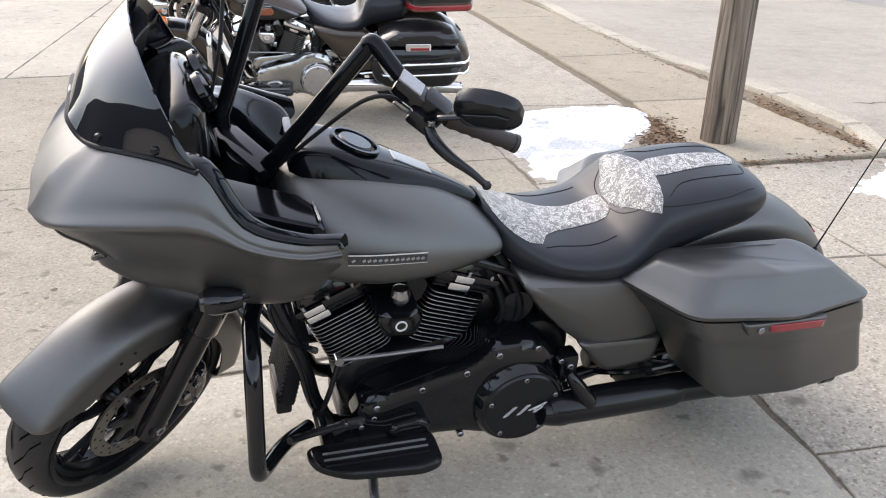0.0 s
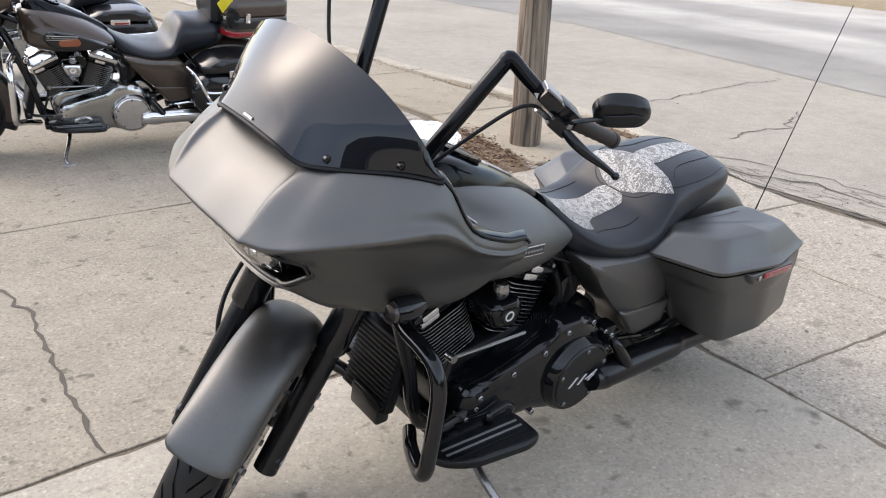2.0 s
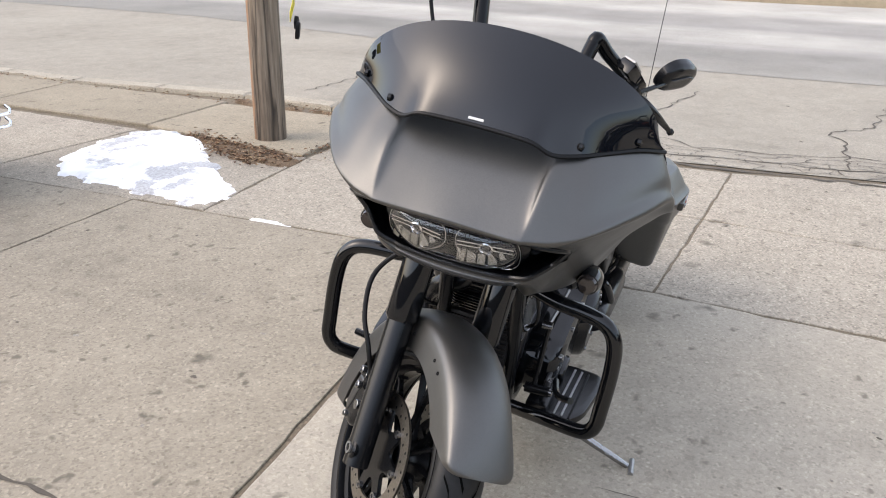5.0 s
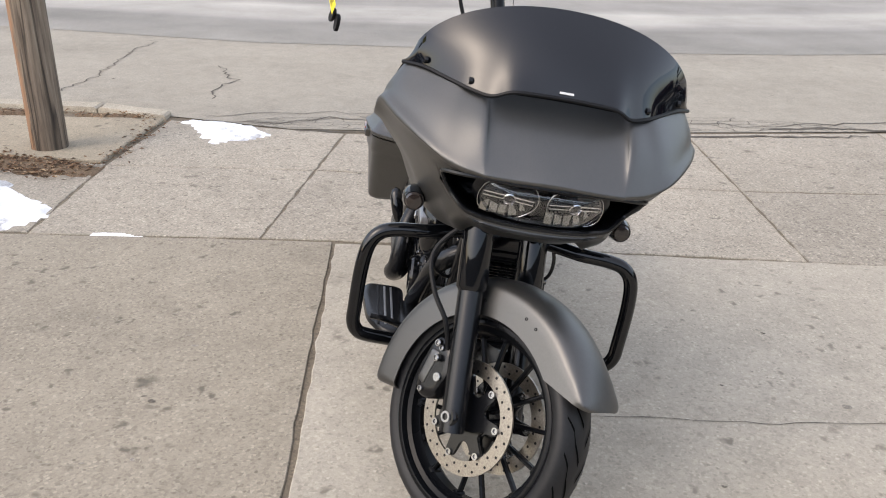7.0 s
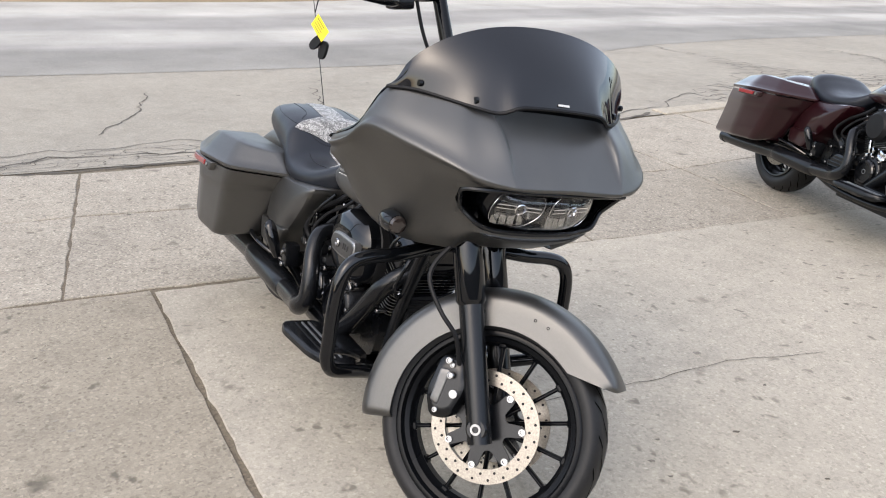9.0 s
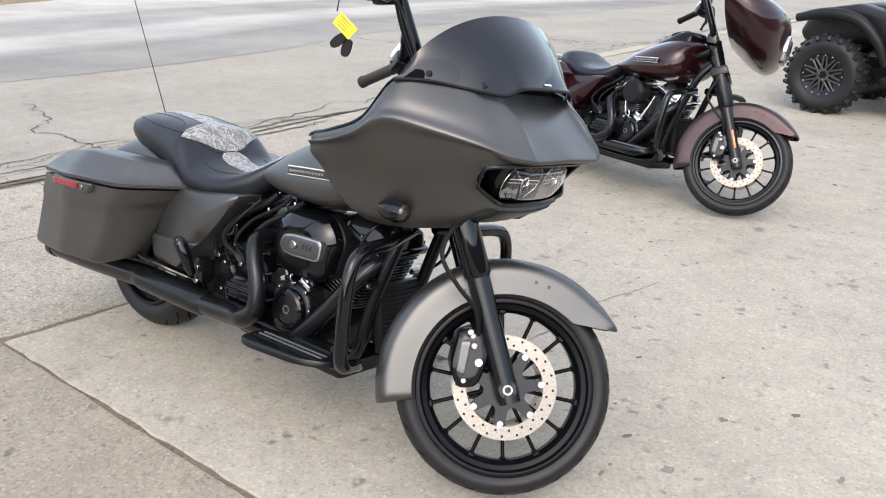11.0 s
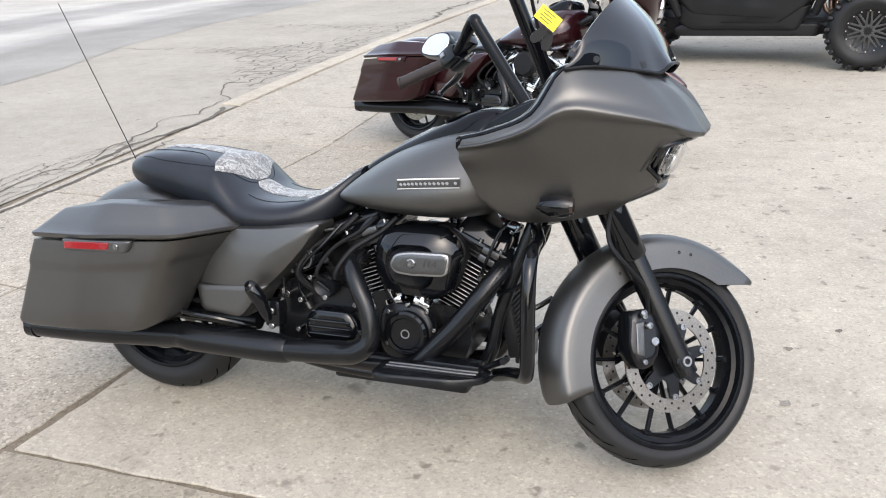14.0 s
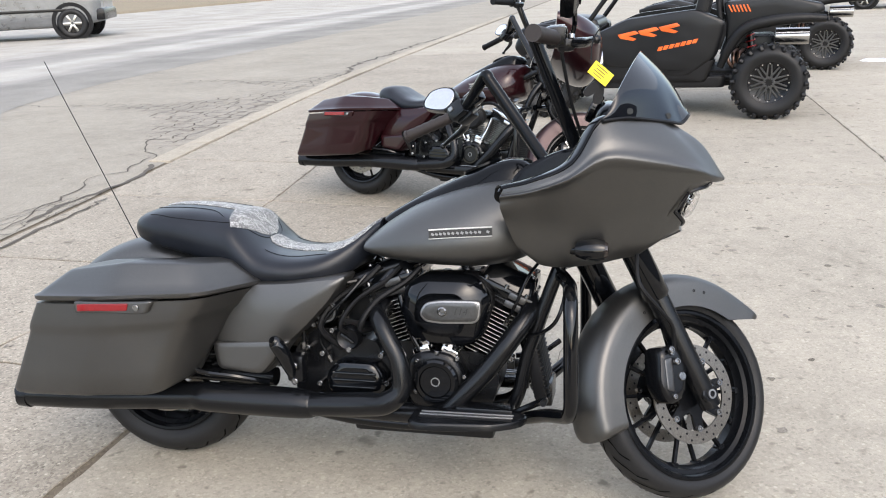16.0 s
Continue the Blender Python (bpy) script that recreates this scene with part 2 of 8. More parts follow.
GREY = denim("matt_grey_paint", (0.114, 0.113, 0.1098), 0.41, 0.9)
BLACK_GLOSS = plain("gloss_black", (0.003, 0.0035, 0.0045), 0.06, spec=0.45)
WHEEL_BLACK = plain("wheel_black", (0.004, 0.0045, 0.0055), 0.26, spec=0.14)
COWL_BLACK = plain("moulded_black", (0.003, 0.0035, 0.0045), 0.11, spec=0.2)
BLACK_SATIN = plain("satin_black", (0.0045, 0.005, 0.006), 0.24, spec=0.36)
BLACK_MATT = plain("matt_black", (0.007, 0.0072, 0.008), 0.5, spec=0.2)
GROOVE_SHADE = plain("groove_shade", (0.003, 0.003, 0.003), 0.95, spec=0.05)
ENGINE_BLACK = plain("engine_black", (0.0045, 0.005, 0.006), 0.28, bumpy=0.15, scale=60, spec=0.32)
RUBBER = plain("tyre_rubber", (0.012, 0.0122, 0.0128), 0.5, bumpy=0.2, scale=40, spec=0.3)
GRIP_BROWN = plain("brown_rubber", (0.022, 0.016, 0.014), 0.6, bumpy=0.2)
CHROME = plain("chrome", (0.72, 0.72, 0.73), 0.10, metal=1.0, vary=0.08)
STEEL = plain("steel_bolt", (0.30, 0.30, 0.30), 0.26, metal=1.0)
FIN_EDGE = plain("milled_fin_edge", (0.50, 0.50, 0.49), 0.3, metal=1.0)
SMOKED_ALLOY = plain("smoked_alloy", (0.11, 0.11, 0.11), 0.35, metal=0.9)
DULL_ALLOY = plain("dull_alloy", (0.33, 0.33, 0.33), 0.42, metal=0.9)
ROTOR = rotor_steel("rotor_steel")
LEATHER = leather("black_leather")
SNAKE = snakeskin("snake_print")
SCREEN = plain("smoked_screen", (0.004, 0.005, 0.0075), 0.03, spec=0.5, vary=0.1)
RED_LENS = plain("red_lens", (0.22, 0.008, 0.012), 0.15, coat=0.5)
AMBER_LENS = plain("amber_lens", (0.75, 0.16, 0.015), 0.2, coat=0.5)
SMOKE_LENS = plain("smoked_lens", (0.02, 0.014, 0.012), 0.1, coat=0.5)
YELLOW = plain("yellow_card", (0.80, 0.66, 0.02), 0.55, vary=0.06)
INK = plain("dark_ink", (0.03, 0.03, 0.03), 0.6)
PALE_PRINT = plain("pale_print", (0.62, 0.62, 0.60), 0.4)
LAMP_FACET = plain("lamp_reflector_metal", (0.34, 0.335, 0.32), 0.25, metal=1.0)
LENS = glass_lens("headlamp_glass")
MAROON = gloss_paint("maroon_paint", (0.018, 0.0026, 0.0044))
MAUVE = denim("dull_maroon_paint", (0.048, 0.029, 0.031), 0.3, 0.5)
BRONZE = gloss_paint("bronze_brown_paint", (0.055, 0.040, 0.030))
BIKE_BLACK = gloss_paint("black_paint", (0.007, 0.007, 0.008), 0.0)
CASE_SILVER = plain("silver_case", (0.46, 0.46, 0.45), 0.2, metal=1.0)
CONCRETE_A = concrete("lot_concrete", 0.365, (1.00, 0.911, 0.748), pebble=0.35)
CONCRETE_D = concrete("stained_lot_concrete", 0.275, (1.00, 0.886, 0.696), 0.6)
CONCRETE_W = concrete("walk_concrete", 0.284, (1.00, 0.867, 0.649), 0.5)
CONCRETE_B = concrete("apron_concrete", 0.322, (1.00, 0.896, 0.73), 1.0)
CONCRETE_C = concrete("street_concrete", 0.310, (1.00, 0.911, 0.748), pebble=0.4, spots=False)
KERB_MAT = concrete("kerb_concrete", 0.360, (1.00, 0.896, 0.714), 0.5, False)
JOINT = concrete("joint_dirt", 0.15, (1.00, 0.827, 0.602), 0.8, False)
CRACK = plain("crack_dirt", (0.085, 0.072, 0.056), 0.95, bumpy=0.4)
ROAD = road_surface("salted_asphalt")
VERGE = concrete("dry_verge", 0.234, (1.00, 0.818, 0.545), 0.6, False)
MULCH = concrete("leaf_litter", 0.153, (1.00, 0.709, 0.451), 1.0, False)
SNOW = snow_mat("old_snow")
def leaf_mat(name):
    n = Nodes(name)
    r = n.t.nodes.new("ShaderNodeNewGeometry").outputs["Random Per Island"]
    n.set(Base_Color=n.ramp(r, [(0.0, (0.05, 0.028, 0.016)), (0.4, (0.13, 0.07, 0.035)), (0.75, (0.22, 0.13, 0.07)), (1.0, (0.34, 0.25, 0.15))]), Roughness=0.85)
    return n.m


def pit_mat(name):
    n = Nodes(name)
    r = n.t.nodes.new("ShaderNodeNewGeometry").outputs["Random Per Island"]
    grit = n.noise(160, 4, 0.7, n.t.nodes.new("ShaderNodeNewGeometry").outputs["Position"])
    col = n.ramp(r, [(0.0, (0.10, 0.088, 0.07)), (0.5, (0.19, 0.172, 0.145)), (1.0, (0.27, 0.25, 0.215))])
    n.set(Base_Color=n.mix(1.0, col, n.ramp(grit, [(0.35, (0.7,)), (0.65, (1.3,))]), "MULTIPLY"), Roughness=0.95)
    n.b.inputs["Specular IOR Level"].default_value = 0.2
    return n.m


PIT = pit_mat("worn_pit")
LEAF = leaf_mat("dry_leaf")
POLE = wood_pole("weathered_pole")


# ---- mesh helpers ----
def spline(pts, per=6, closed=False):
    """Points on a Catmull-Rom curve through pts."""
    p = np.array(pts, float)
    k = len(p)
    out = []
    for i in range(k if closed else k - 1):
        if closed:
            a, b, c, d = p[(i - 1) % k], p[i], p[(i + 1) % k], p[(i + 2) % k]
        else:
            b, c = p[i], p[i + 1]
            a = p[i - 1] if i > 0 else 2 * b - c
            d = p[i + 2] if i + 2 < k else 2 * c - b
        for j in range(per):
            t = j / per
            out.append(0.5 * (2 * b + (c - a) * t + (2 * a - 5 * b + 4 * c - d) * t * t + (3 * b - a - 3 * c + d) * t ** 3))
    if not closed:
        out.append(p[-1])
    return np.array(out)


def dense(grid, pu=4, pv=4, ring=False):
    """A control grid [rows][columns] made fine; ring: each row is a closed loop."""
    rows = [spline(r, pv, ring) for r in grid]
    cols = [spline([r[j] for r in rows], pu) for j in range(len(rows[0]))]
    return [[cols[j][i] for j in range(len(cols))] for i in range(len(cols[0]))]


def sheet(bm, grid, ring=False, caps=False, skip=None, mi=0):
    """Faces over a grid of points; caps closes the first and last ring."""
    vs = [[bm.verts.new(p) for p in r] for r in grid]
    w = len(vs[0])
    for i in range(len(vs) - 1):
        for j in range(w if ring else w - 1):
            if skip and skip(i, j):
                continue
            k = (j + 1) % w
            f = bm.faces.new((vs[i][j], vs[i + 1][j], vs[i + 1][k], vs[i][k]))
            f.material_index = mi
    if caps:
        for r, rev in ((vs[0], False), (vs[-1], True)):
            f = bm.faces.new(r if not rev else r[::-1])
            f.material_index = mi
    return vs


def tidy(bm):
    bmesh.ops.recalc_face_normals(bm, faces=bm.faces)
    return bm


def body(grid, pu=4, pv=3, caps=True):
    """A closed skin over rings of control points."""
    bm = bmesh.new()
    sheet(bm, dense(grid, pu, pv, True), ring=True, caps=caps)
    return tidy(bm)


def tube(path, r, n=10, per=5, bm=None, mi=0, smooth=True, caps=True):
    """A round tube along a path; r is one radius or one for each point."""
    bm = bm or bmesh.new()
    pts = np.array(path, float)
    rr = np.full(len(pts), r) if isinstance(r, (int, float)) else np.array(r, float)
    if smooth and len(pts) > 2:
        both = spline(np.c_[pts, rr], per)
        pts, rr = both[:, :3], both[:, 3]
    t = np.gradient(pts, axis=0)
    t /= np.linalg.norm(t, axis=1)[:, None] + 1e-12
    up = np.array([0, 0, 1.0]) if abs(t[0][2]) < 0.9 else np.array([0, 1.0, 0])
    a = np.cross(t[0], up)
    a /= np.linalg.norm(a)
    rows = []
    for p, d, q in zip(pts, t, rr):
        a = a - d * (a @ d)
        a /= np.linalg.norm(a) + 1e-12
        b = np.cross(d, a)
        rows.append([p + q * (math.cos(2 * math.pi * i / n) * a + math.sin(2 * math.pi * i / n) * b) for i in range(n)])
    sheet(bm, rows, ring=True, caps=caps, mi=mi)
    return tidy(bm)


def lathe(profile, n=48, bm=None, mi=0, closed=True, at=(0, 0, 0), axis="y"):
    """Turns a profile of (radius, height) round an axis."""
    bm = bm or bmesh.new()
    rows = []
    for r, h in profile:
        row = []
        for i in range(n):
            c, s = r * math.cos(2 * math.pi * i / n), r * math.sin(2 * math.pi * i / n)
            p = {"y": (c, h, s), "z": (c, s, h), "x": (h, c, s)}[axis]
            row.append((p[0] + at[0], p[1] + at[1], p[2] + at[2]))
        rows.append(row)
    if closed:
        rows.append(rows[0])
    sheet(bm, rows, ring=True, caps=not closed, mi=mi)
    bmesh.ops.remove_doubles(bm, verts=bm.verts, dist=1e-6)
    return tidy(bm)


def disc(r, h0, h1, n=32, bevel=0.003, at=(0, 0, 0), axis="y", bm=None, mi=0):
    """A short cylinder with softened rims."""
    s = 1 if h1 > h0 else -1
    b = bevel * s
    return lathe([(1e-4, h0), (r - bevel, h0), (r, h0 + b), (r, h1 - b), (r - bevel, h1), (1e-4, h1)], n, bm, mi, False, at, axis)


def bolt(r, h0, h1, n=12, bevel=0.001, at=(0, 0, 0), axis="y"):
    """A cap screw: a short cylinder with a recessed socket in its outer end."""
    s = 1 if h1 > h0 else -1
    b, q = bevel * s, min(0.004, abs(h1 - h0) * 0.4) * s
    return lathe([(1e-4, h0), (r, h0), (r, h1 - b), (r - bevel, h1), (r * 0.62, h1), (r * 0.5, h1 - q), (1e-4, h1 - q)], n, None, 0, False, at, axis)


def block(size, at=(0, 0, 0), bevel=0.004, turn=None, bm=None, mi=0, taper=None, seg=2):
    """A box with rounded edges; taper scales its top."""
    one = bmesh.new()
    bmesh.ops.create_cube(one, size=1)
    for v in one.verts:
        k = taper if taper and v.co.z > 0 else (1, 1)
        v.co = Vector((v.co.x * size[0] * k[0], v.co.y * size[1] * k[1], v.co.z * size[2]))
    if bevel:
        bmesh.ops.bevel(one, geom=one.edges[:] + one.verts[:], offset=bevel, segments=seg, affect="EDGES", profile=0.6)
    m = Matrix.Translation(at) @ (turn or Matrix())
    bmesh.ops.transform(one, matrix=m, verts=one.verts)
    for f in one.faces:
        f.material_index = mi
    return add(bm, one)


def add(bm, one):
    """Adds a mesh to bm, if there is one."""
    if bm is None:
        return one
    me = bpy.data.meshes.new("joined")
    one.to_mesh(me)
    one.free()
    bm.from_mesh(me)
    bpy.data.meshes.remove(me)
    return bm


def smooth_outline(pts, r=0.02, n=4):
    """A polygon with rounded corners (2D)."""
    out = []
    k = len(pts)
    for i in range(k):
        p, a, b = np.array(pts[i], float), np.array(pts[i - 1], float), np.array(pts[(i + 1) % k], float)
        da, db = a - p, b - p
        la, lb = np.linalg.norm(da), np.linalg.norm(db)
        q = min(r, la * 0.45, lb * 0.45)
        s, e = p + da / la * q, p + db / lb * q
        for j in range(n + 1):
            t = j / n
            out.append((1 - t) ** 2 * s + 2 * t * (1 - t) * p + t * t * e)
    return out


def slab(outline, y0, y1, bevel=0.008, r=0.02, n=4, bulge=0.0, plane="xz", inset=1.0):
    """A plate of that outline (x, z) from y0 to y1, its outer rim rounded, its face domed by bulge."""
    o = np.array(smooth_outline(outline, r, n))
    c = o.mean(axis=0)
    s = 1 if y1 > y0 else -1
    rows = []
    for k, y in ((1.0, y0), (1.0, y1 - s * bevel), (None, y1 - s * bevel * 0.3), (None, y1), (0.6, y1 + bulge * 0.6), (0.25, y1 + bulge * 0.95)):
        if k is None:
            f = 1 - bevel * (0.35 if y != y1 else 1.1) / max(0.02, np.abs(o - c).mean())
        else:
            f = k
        f = f * (inset if y != y0 else 1.0)
        rows.append([c + (p - c) * f for p in o] and [((c + (p - c) * f)[0], y, (c + (p - c) * f)[1]) if plane == "xz" else ((c + (p - c) * f)[0], (c + (p - c) * f)[1], y) for p in o])
    bm = bmesh.new()
    sheet(bm, rows, ring=True, caps=True)
    return tidy(bm)


def moved(bm, m):
    bmesh.ops.transform(bm, matrix=m, verts=bm.verts)
    return bm


def mirrored(bm):
    for v in bm.verts:
        v.co.y = -v.co.y
    bmesh.ops.reverse_faces(bm, faces=bm.faces)
    return bm


def part(name, bm, material, parent=None, label="", sharp=40):
    """Links a bmesh as one mesh object, under a thing or a part."""
    me = bpy.data.meshes.new(name)
    bm.to_mesh(me)
    bm.free()
    for m in material if isinstance(material, (list, tuple)) else [material]:
        me.materials.append(m)
    me.polygons.foreach_set("use_smooth", [True] * len(me.polygons))
    me.set_sharp_from_angle(angle=radians(sharp))
    ob = new(name, me)
    ob.parent = parent
    if label:
        ob["label"] = label
    return ob


def thing(name, m, label, category, group="", kind=""):
    ob = new(name)
    ob.empty_display_size = 0.1
    ob.matrix_world = m
    return tagged(ob, label, category, group, kind)


def lettering(text, size, m, depth=0.0008, outline=0.0):
    """Raised characters in the built-in font, as a mesh."""
    cu = bpy.data.curves.new("lettering", "FONT")
    cu.body, cu.size, cu.extrude = text, size, depth
    cu.align_x, cu.align_y = "CENTER", "CENTER"
    cu.shear = 0.25
    if outline:
        cu.fill_mode, cu.bevel_depth, cu.bevel_resolution, cu.extrude, cu.shear = "NONE", outline, 1, 0.0, 0.5
    ob = bpy.data.objects.new("lettering", cu)
    me = bpy.data.meshes.new_from_object(ob)
    bm = bmesh.new()
    bm.from_mesh(me)
    bpy.data.objects.remove(ob)
    bpy.data.meshes.remove(me)
    return moved(bm, m)


# ---- ground ----
def flat(name, outline, z, material, parent=None, label="", thick=0.0, lip=0.004):
    """A flat polygon (x, y) at height z; thick gives it sides with a worn edge."""
    bm = bmesh.new()
    if thick:
        o = []
        rnd = random.Random(int(1000 * abs(outline[0][0] + outline[1][1])))
        for a, b in zip(outline, list(outline[1:]) + [outline[0]]):
            a, b = np.array(a, float), np.array(b, float)
            n = max(1, min(60, int(np.linalg.norm(b - a) / 0.07)))
            side = np.array((b[1] - a[1], a[0] - b[0])) / np.linalg.norm(b - a)
            o += [a + (b - a) * i / n + (side * rnd.gauss(0, 0.0035) if i else 0) for i in range(n)]
        o = np.array(o)
        c = o.mean(axis=0)
        ins = [p + (c - p) / np.linalg.norm(c - p) * lip for p in o]
        sheet(bm, [[(*p, z - thick) for p in o], [(*p, z - lip * 0.7) for p in o], [(*p, z) for p in ins]], ring=True)
        bm.faces.new([v for v in bm.verts][2 * len(o):3 * len(o)])
    else:
        bm.faces.new([bm.verts.new((*p, z)) for p in outline])
    tidy(bm)
    if sum(f.normal.z * f.calc_area() for f in bm.faces) < 0:
        bmesh.ops.reverse_faces(bm, faces=bm.faces)
    return part(name, bm, material, parent, label, 30)


bm = bmesh.new()
sheet(bm, [[(-400, -300, -0.007), (-400, 400, -0.007)], [(400, -300, -0.007), (400, 400, -0.007)]])
ground = tagged(part("ground", tidy(bm), JOINT), "dirt-filled ground sheet under the concrete slabs", "ground", kind="structure")
for f in ground.data.polygons:
    if f.normal.z < 0:
        ground.data.flip_normals()
        break

# kerb line and road edge, from one end of the street to the other
KERB = [(-5.0, -30), (-4.6, -14), (-4.4, -8.6), (-4.15, -7.0), (-4.0, -5.2), (-4.08, -3.4), (-3.98, -2.5), (-3.74, -1.92), (-3.40, -1.0), (-3.37, 0.2), (-3.38, 1.2), (-3.46, 2.4), (-3.52, 3.7), (-3.64, 5.0), (-3.78, 7.0), (-4.0, 11), (-4.1, 20), (-4.1, 60), (-4.1, 220)]
EDGE = [(-10, -30), (-9.5, -14), (-9.2, -7.8), (-8.3, -4.5), (-7.5, -2.0), (-7.25, 1.0), (-7.15, 4.0), (-7.6, 7.0), (-8.4, 9.0), (-8.6, 12), (-8.4, 23), (-8.2, 60), (-8.2, 220)]


def between(line, y):
    xs, ys = [p[0] for p in line], [p[1] for p in line]
    return float(np.interp(y, ys, xs))


ys = [-30, -22, -14, -10, -7.5, -5, -3, -1.85, -1, 0.2, 1, 2, 3.2, 4.4, 5.4, 6.4, 8.5, 11, 14, 20, 30, 50, 80, 140, 220]
bm = bmesh.new()
sheet(bm, [[(between(EDGE, y) - 0.2, y, 0.0), (between(KERB, y) - 0.02, y, 0.0)] for y in ys])
street = tagged(part("street_lane", tidy(bm), CONCRETE_C), "worn pale concrete parking lane beside the kerb", "road", kind="structure")
bm = bmesh.new()
uvl = bm.loops.layers.uv.new("UVMap")
broad = lambda y: float(np.interp(y, [8, 22, 50], [1.0, 2.0, 2.9]))
vs = sheet(bm, [[(between(EDGE, y) - k * (broad(y) if k > 5 else 1), y, 0.004) for k in (-0.05, 0.15, 1.5, 3, 5, 7, 8.5, 9.4)] for y in ys])
for f in bm.faces:
    for lo in f.loops:
        lo[uvl].uv = (between(EDGE, lo.vert.co.y) - lo.vert.co.x, lo.vert.co.y)
road = tagged(part("road", tidy(bm), ROAD), "grey asphalt road with pale bands of dried salt", "road", kind="structure")
bm = bmesh.new()
sheet(bm, [[(between(EDGE, y) - 9.3 * broad(y), y, 0.0), (between(EDGE, y) - 9.3 * broad(y) - 0.2, y, 0.12), (between(EDGE, y) - 9.3 * broad(y) - 2.2, y, 0.13), (between(EDGE, y) - 150, y, 0.2)] for y in ys])
verge = tagged(part("far_verge", tidy(bm), VERGE), "dry tan verge on the far side of the road", "verge", kind="structure")
for ob in (street, road, verge):
    if ob.data.polygons[0].normal.z < 0:
        ob.data.flip_normals()

SLABS_LOT = [
    [(-1.20, -0.488), (2.52, -0.46), (2.52, 3.95), (-0.80, 3.95), (-0.96, 2.1), (-1.04, 1.2), (-1.13, 0.6)],
    [(-1.33, -2.45), (4.2, -2.75), (4.2, -0.48), (-1.225, -0.507), (-1.28, -1.5)],
    [(-1.45, -5.42), (1.85, -5.40), (4.2, -5.38), (4.2, -2.765), (-1.34, -2.465)],
    [(2.535, -0.46), (6.5, -0.46), (6.5, 3.95), (2.535, 3.95)],
    [(-0.79, 3.965), (2.53, 3.965), (2.62, 9.0), (-0.50, 9.0)],
    [(2.545, 3.965), (7.5, 3.965), (7.5, 9.0), (2.635, 9.0)],
    [(-0.50, 9.015), (2.62, 9.015), (2.75, 15), (-0.2, 15)],
    [(2.635, 9.015), (8.5, 9.015), (8.5, 15), (2.765, 15)],
    [(-1.55, -10.2), (1.13, -10.2), (1.80, -5.435), (-1.45, -5.435)],
    [(1.145, -10.2), (6.0, -10.2), (6.0, -5.435), (1.815, -5.435)],
    [(-1.7, -17), (1.0, -17), (1.13, -10.215), (-1.55, -10.215)],
    [(1.015, -17), (8.0, -17), (8.0, -10.215), (1.145, -10.215)],
    [(4.215, -5.42), (9.0, -5.42), (9.0, -0.475), (4.215, -0.475)],
    [(6.515, -0.46), (11.0, -0.46), (11.0, 3.95), (6.515, 3.95)],
    [(-4.0, 15.02), (14.0, 15.02), (14.0, 70), (-4.0, 70)],
    [(8.52, 3.97), (16, 3.97), (16, 15), (8.52, 15)],
]
SLABS_APRON = [
    [(-2.47, -1.98), (-1.32, -1.98), (-1.275, -0.862), (-2.40, -0.71)],
    [(-2.40, -0.697), (-1.275, -0.850), (-1.165, 0.43), (-2.24, 0.565)],
    [(-2.24, 0.578), (-1.163, 0.443), (-1.01, 1.745), (-2.05, 1.82)],
    [(-2.05, 1.833), (-1.005, 1.758), (-0.86, 3.15), (-2.0, 3.30)],
    [(-2.0, 3.315), (-0.858, 3.165), (-0.72, 4.45), (-2.1, 4.58)],
    [(-3.64, -1.89), (-2.48, -1.98), (-2.415, -0.708), (-3.30, -0.585)],
    [(-3.30, -0.57), (-2.415, -0.695), (-2.255, 0.567), (-3.25, 0.68)],
    [(-3.25, 0.693), (-2.255, 0.58), (-2.065, 1.822), (-3.41, 1.91)],
    [(-3.41, 1.923), (-2.065, 1.835), (-2.015, 3.302), (-3.49, 3.41)],
    [(-3.49, 3.425), (-2.015, 3.317), (-2.115, 4.58), (-3.59, 4.75)],
    [(-3.59, 4.765), (-0.72, 4.465), (-0.51, 9.0), (-3.87, 9.0)],
    [(-3.87, 9.015), (-0.51, 9.015), (-0.21, 15), (-4.03, 15)],
    [(-2.69, -3.50), (-1.40, -3.72), (-1.335, -1.995), (-2.50, -1.995)],
    [(-3.05, -7.3), (-1.50, -7.3), (-1.41, -3.735), (-2.70, -3.515)],
    [(-3.4, -13), (-1.65, -13), (-1.51, -7.315), (-3.06, -7.315)],
]
SLABS_WALK = [
    [(-3.66, -3.41), (-2.775, -3.48), (-2.66, -2.86), (-2.50, -2.02), (-3.62, -1.93)],
    [(-3.86, -5.2), (-2.93, -5.2), (-2.79, -3.495), (-3.75, -3.425)],
    [(-4.1, -7.6), (-3.15, -7.6), (-2.94, -5.215), (-3.87, -5.215)],
    [(-4.5, -14), (-3.5, -14), (-3.16, -7.615), (-4.12, -7.615)],
]


def snug(outline, by=0.001):
    """The outline a little larger, so that the joints stay narrow."""
    c = np.mean(outline, axis=0)
    return [tuple(np.array(p) + by * np.sign(np.array(p) - c)) for p in outline]


for k, outline in enumerate(SLABS_LOT):
    outline = snug(outline)
    flat("concrete_slab", outline, 0.0, CONCRETE_D if k in (1, 2) else CONCRETE_A, ground, thick=0.018)
for outline in SLABS_APRON:
    flat("concrete_slab", outline, -0.002, CONCRETE_B, ground, thick=0.016)
for outline in SLABS_WALK:
    flat("concrete_slab", outline, 0.018, CONCRETE_W, ground, thick=0.036, lip=0.012)
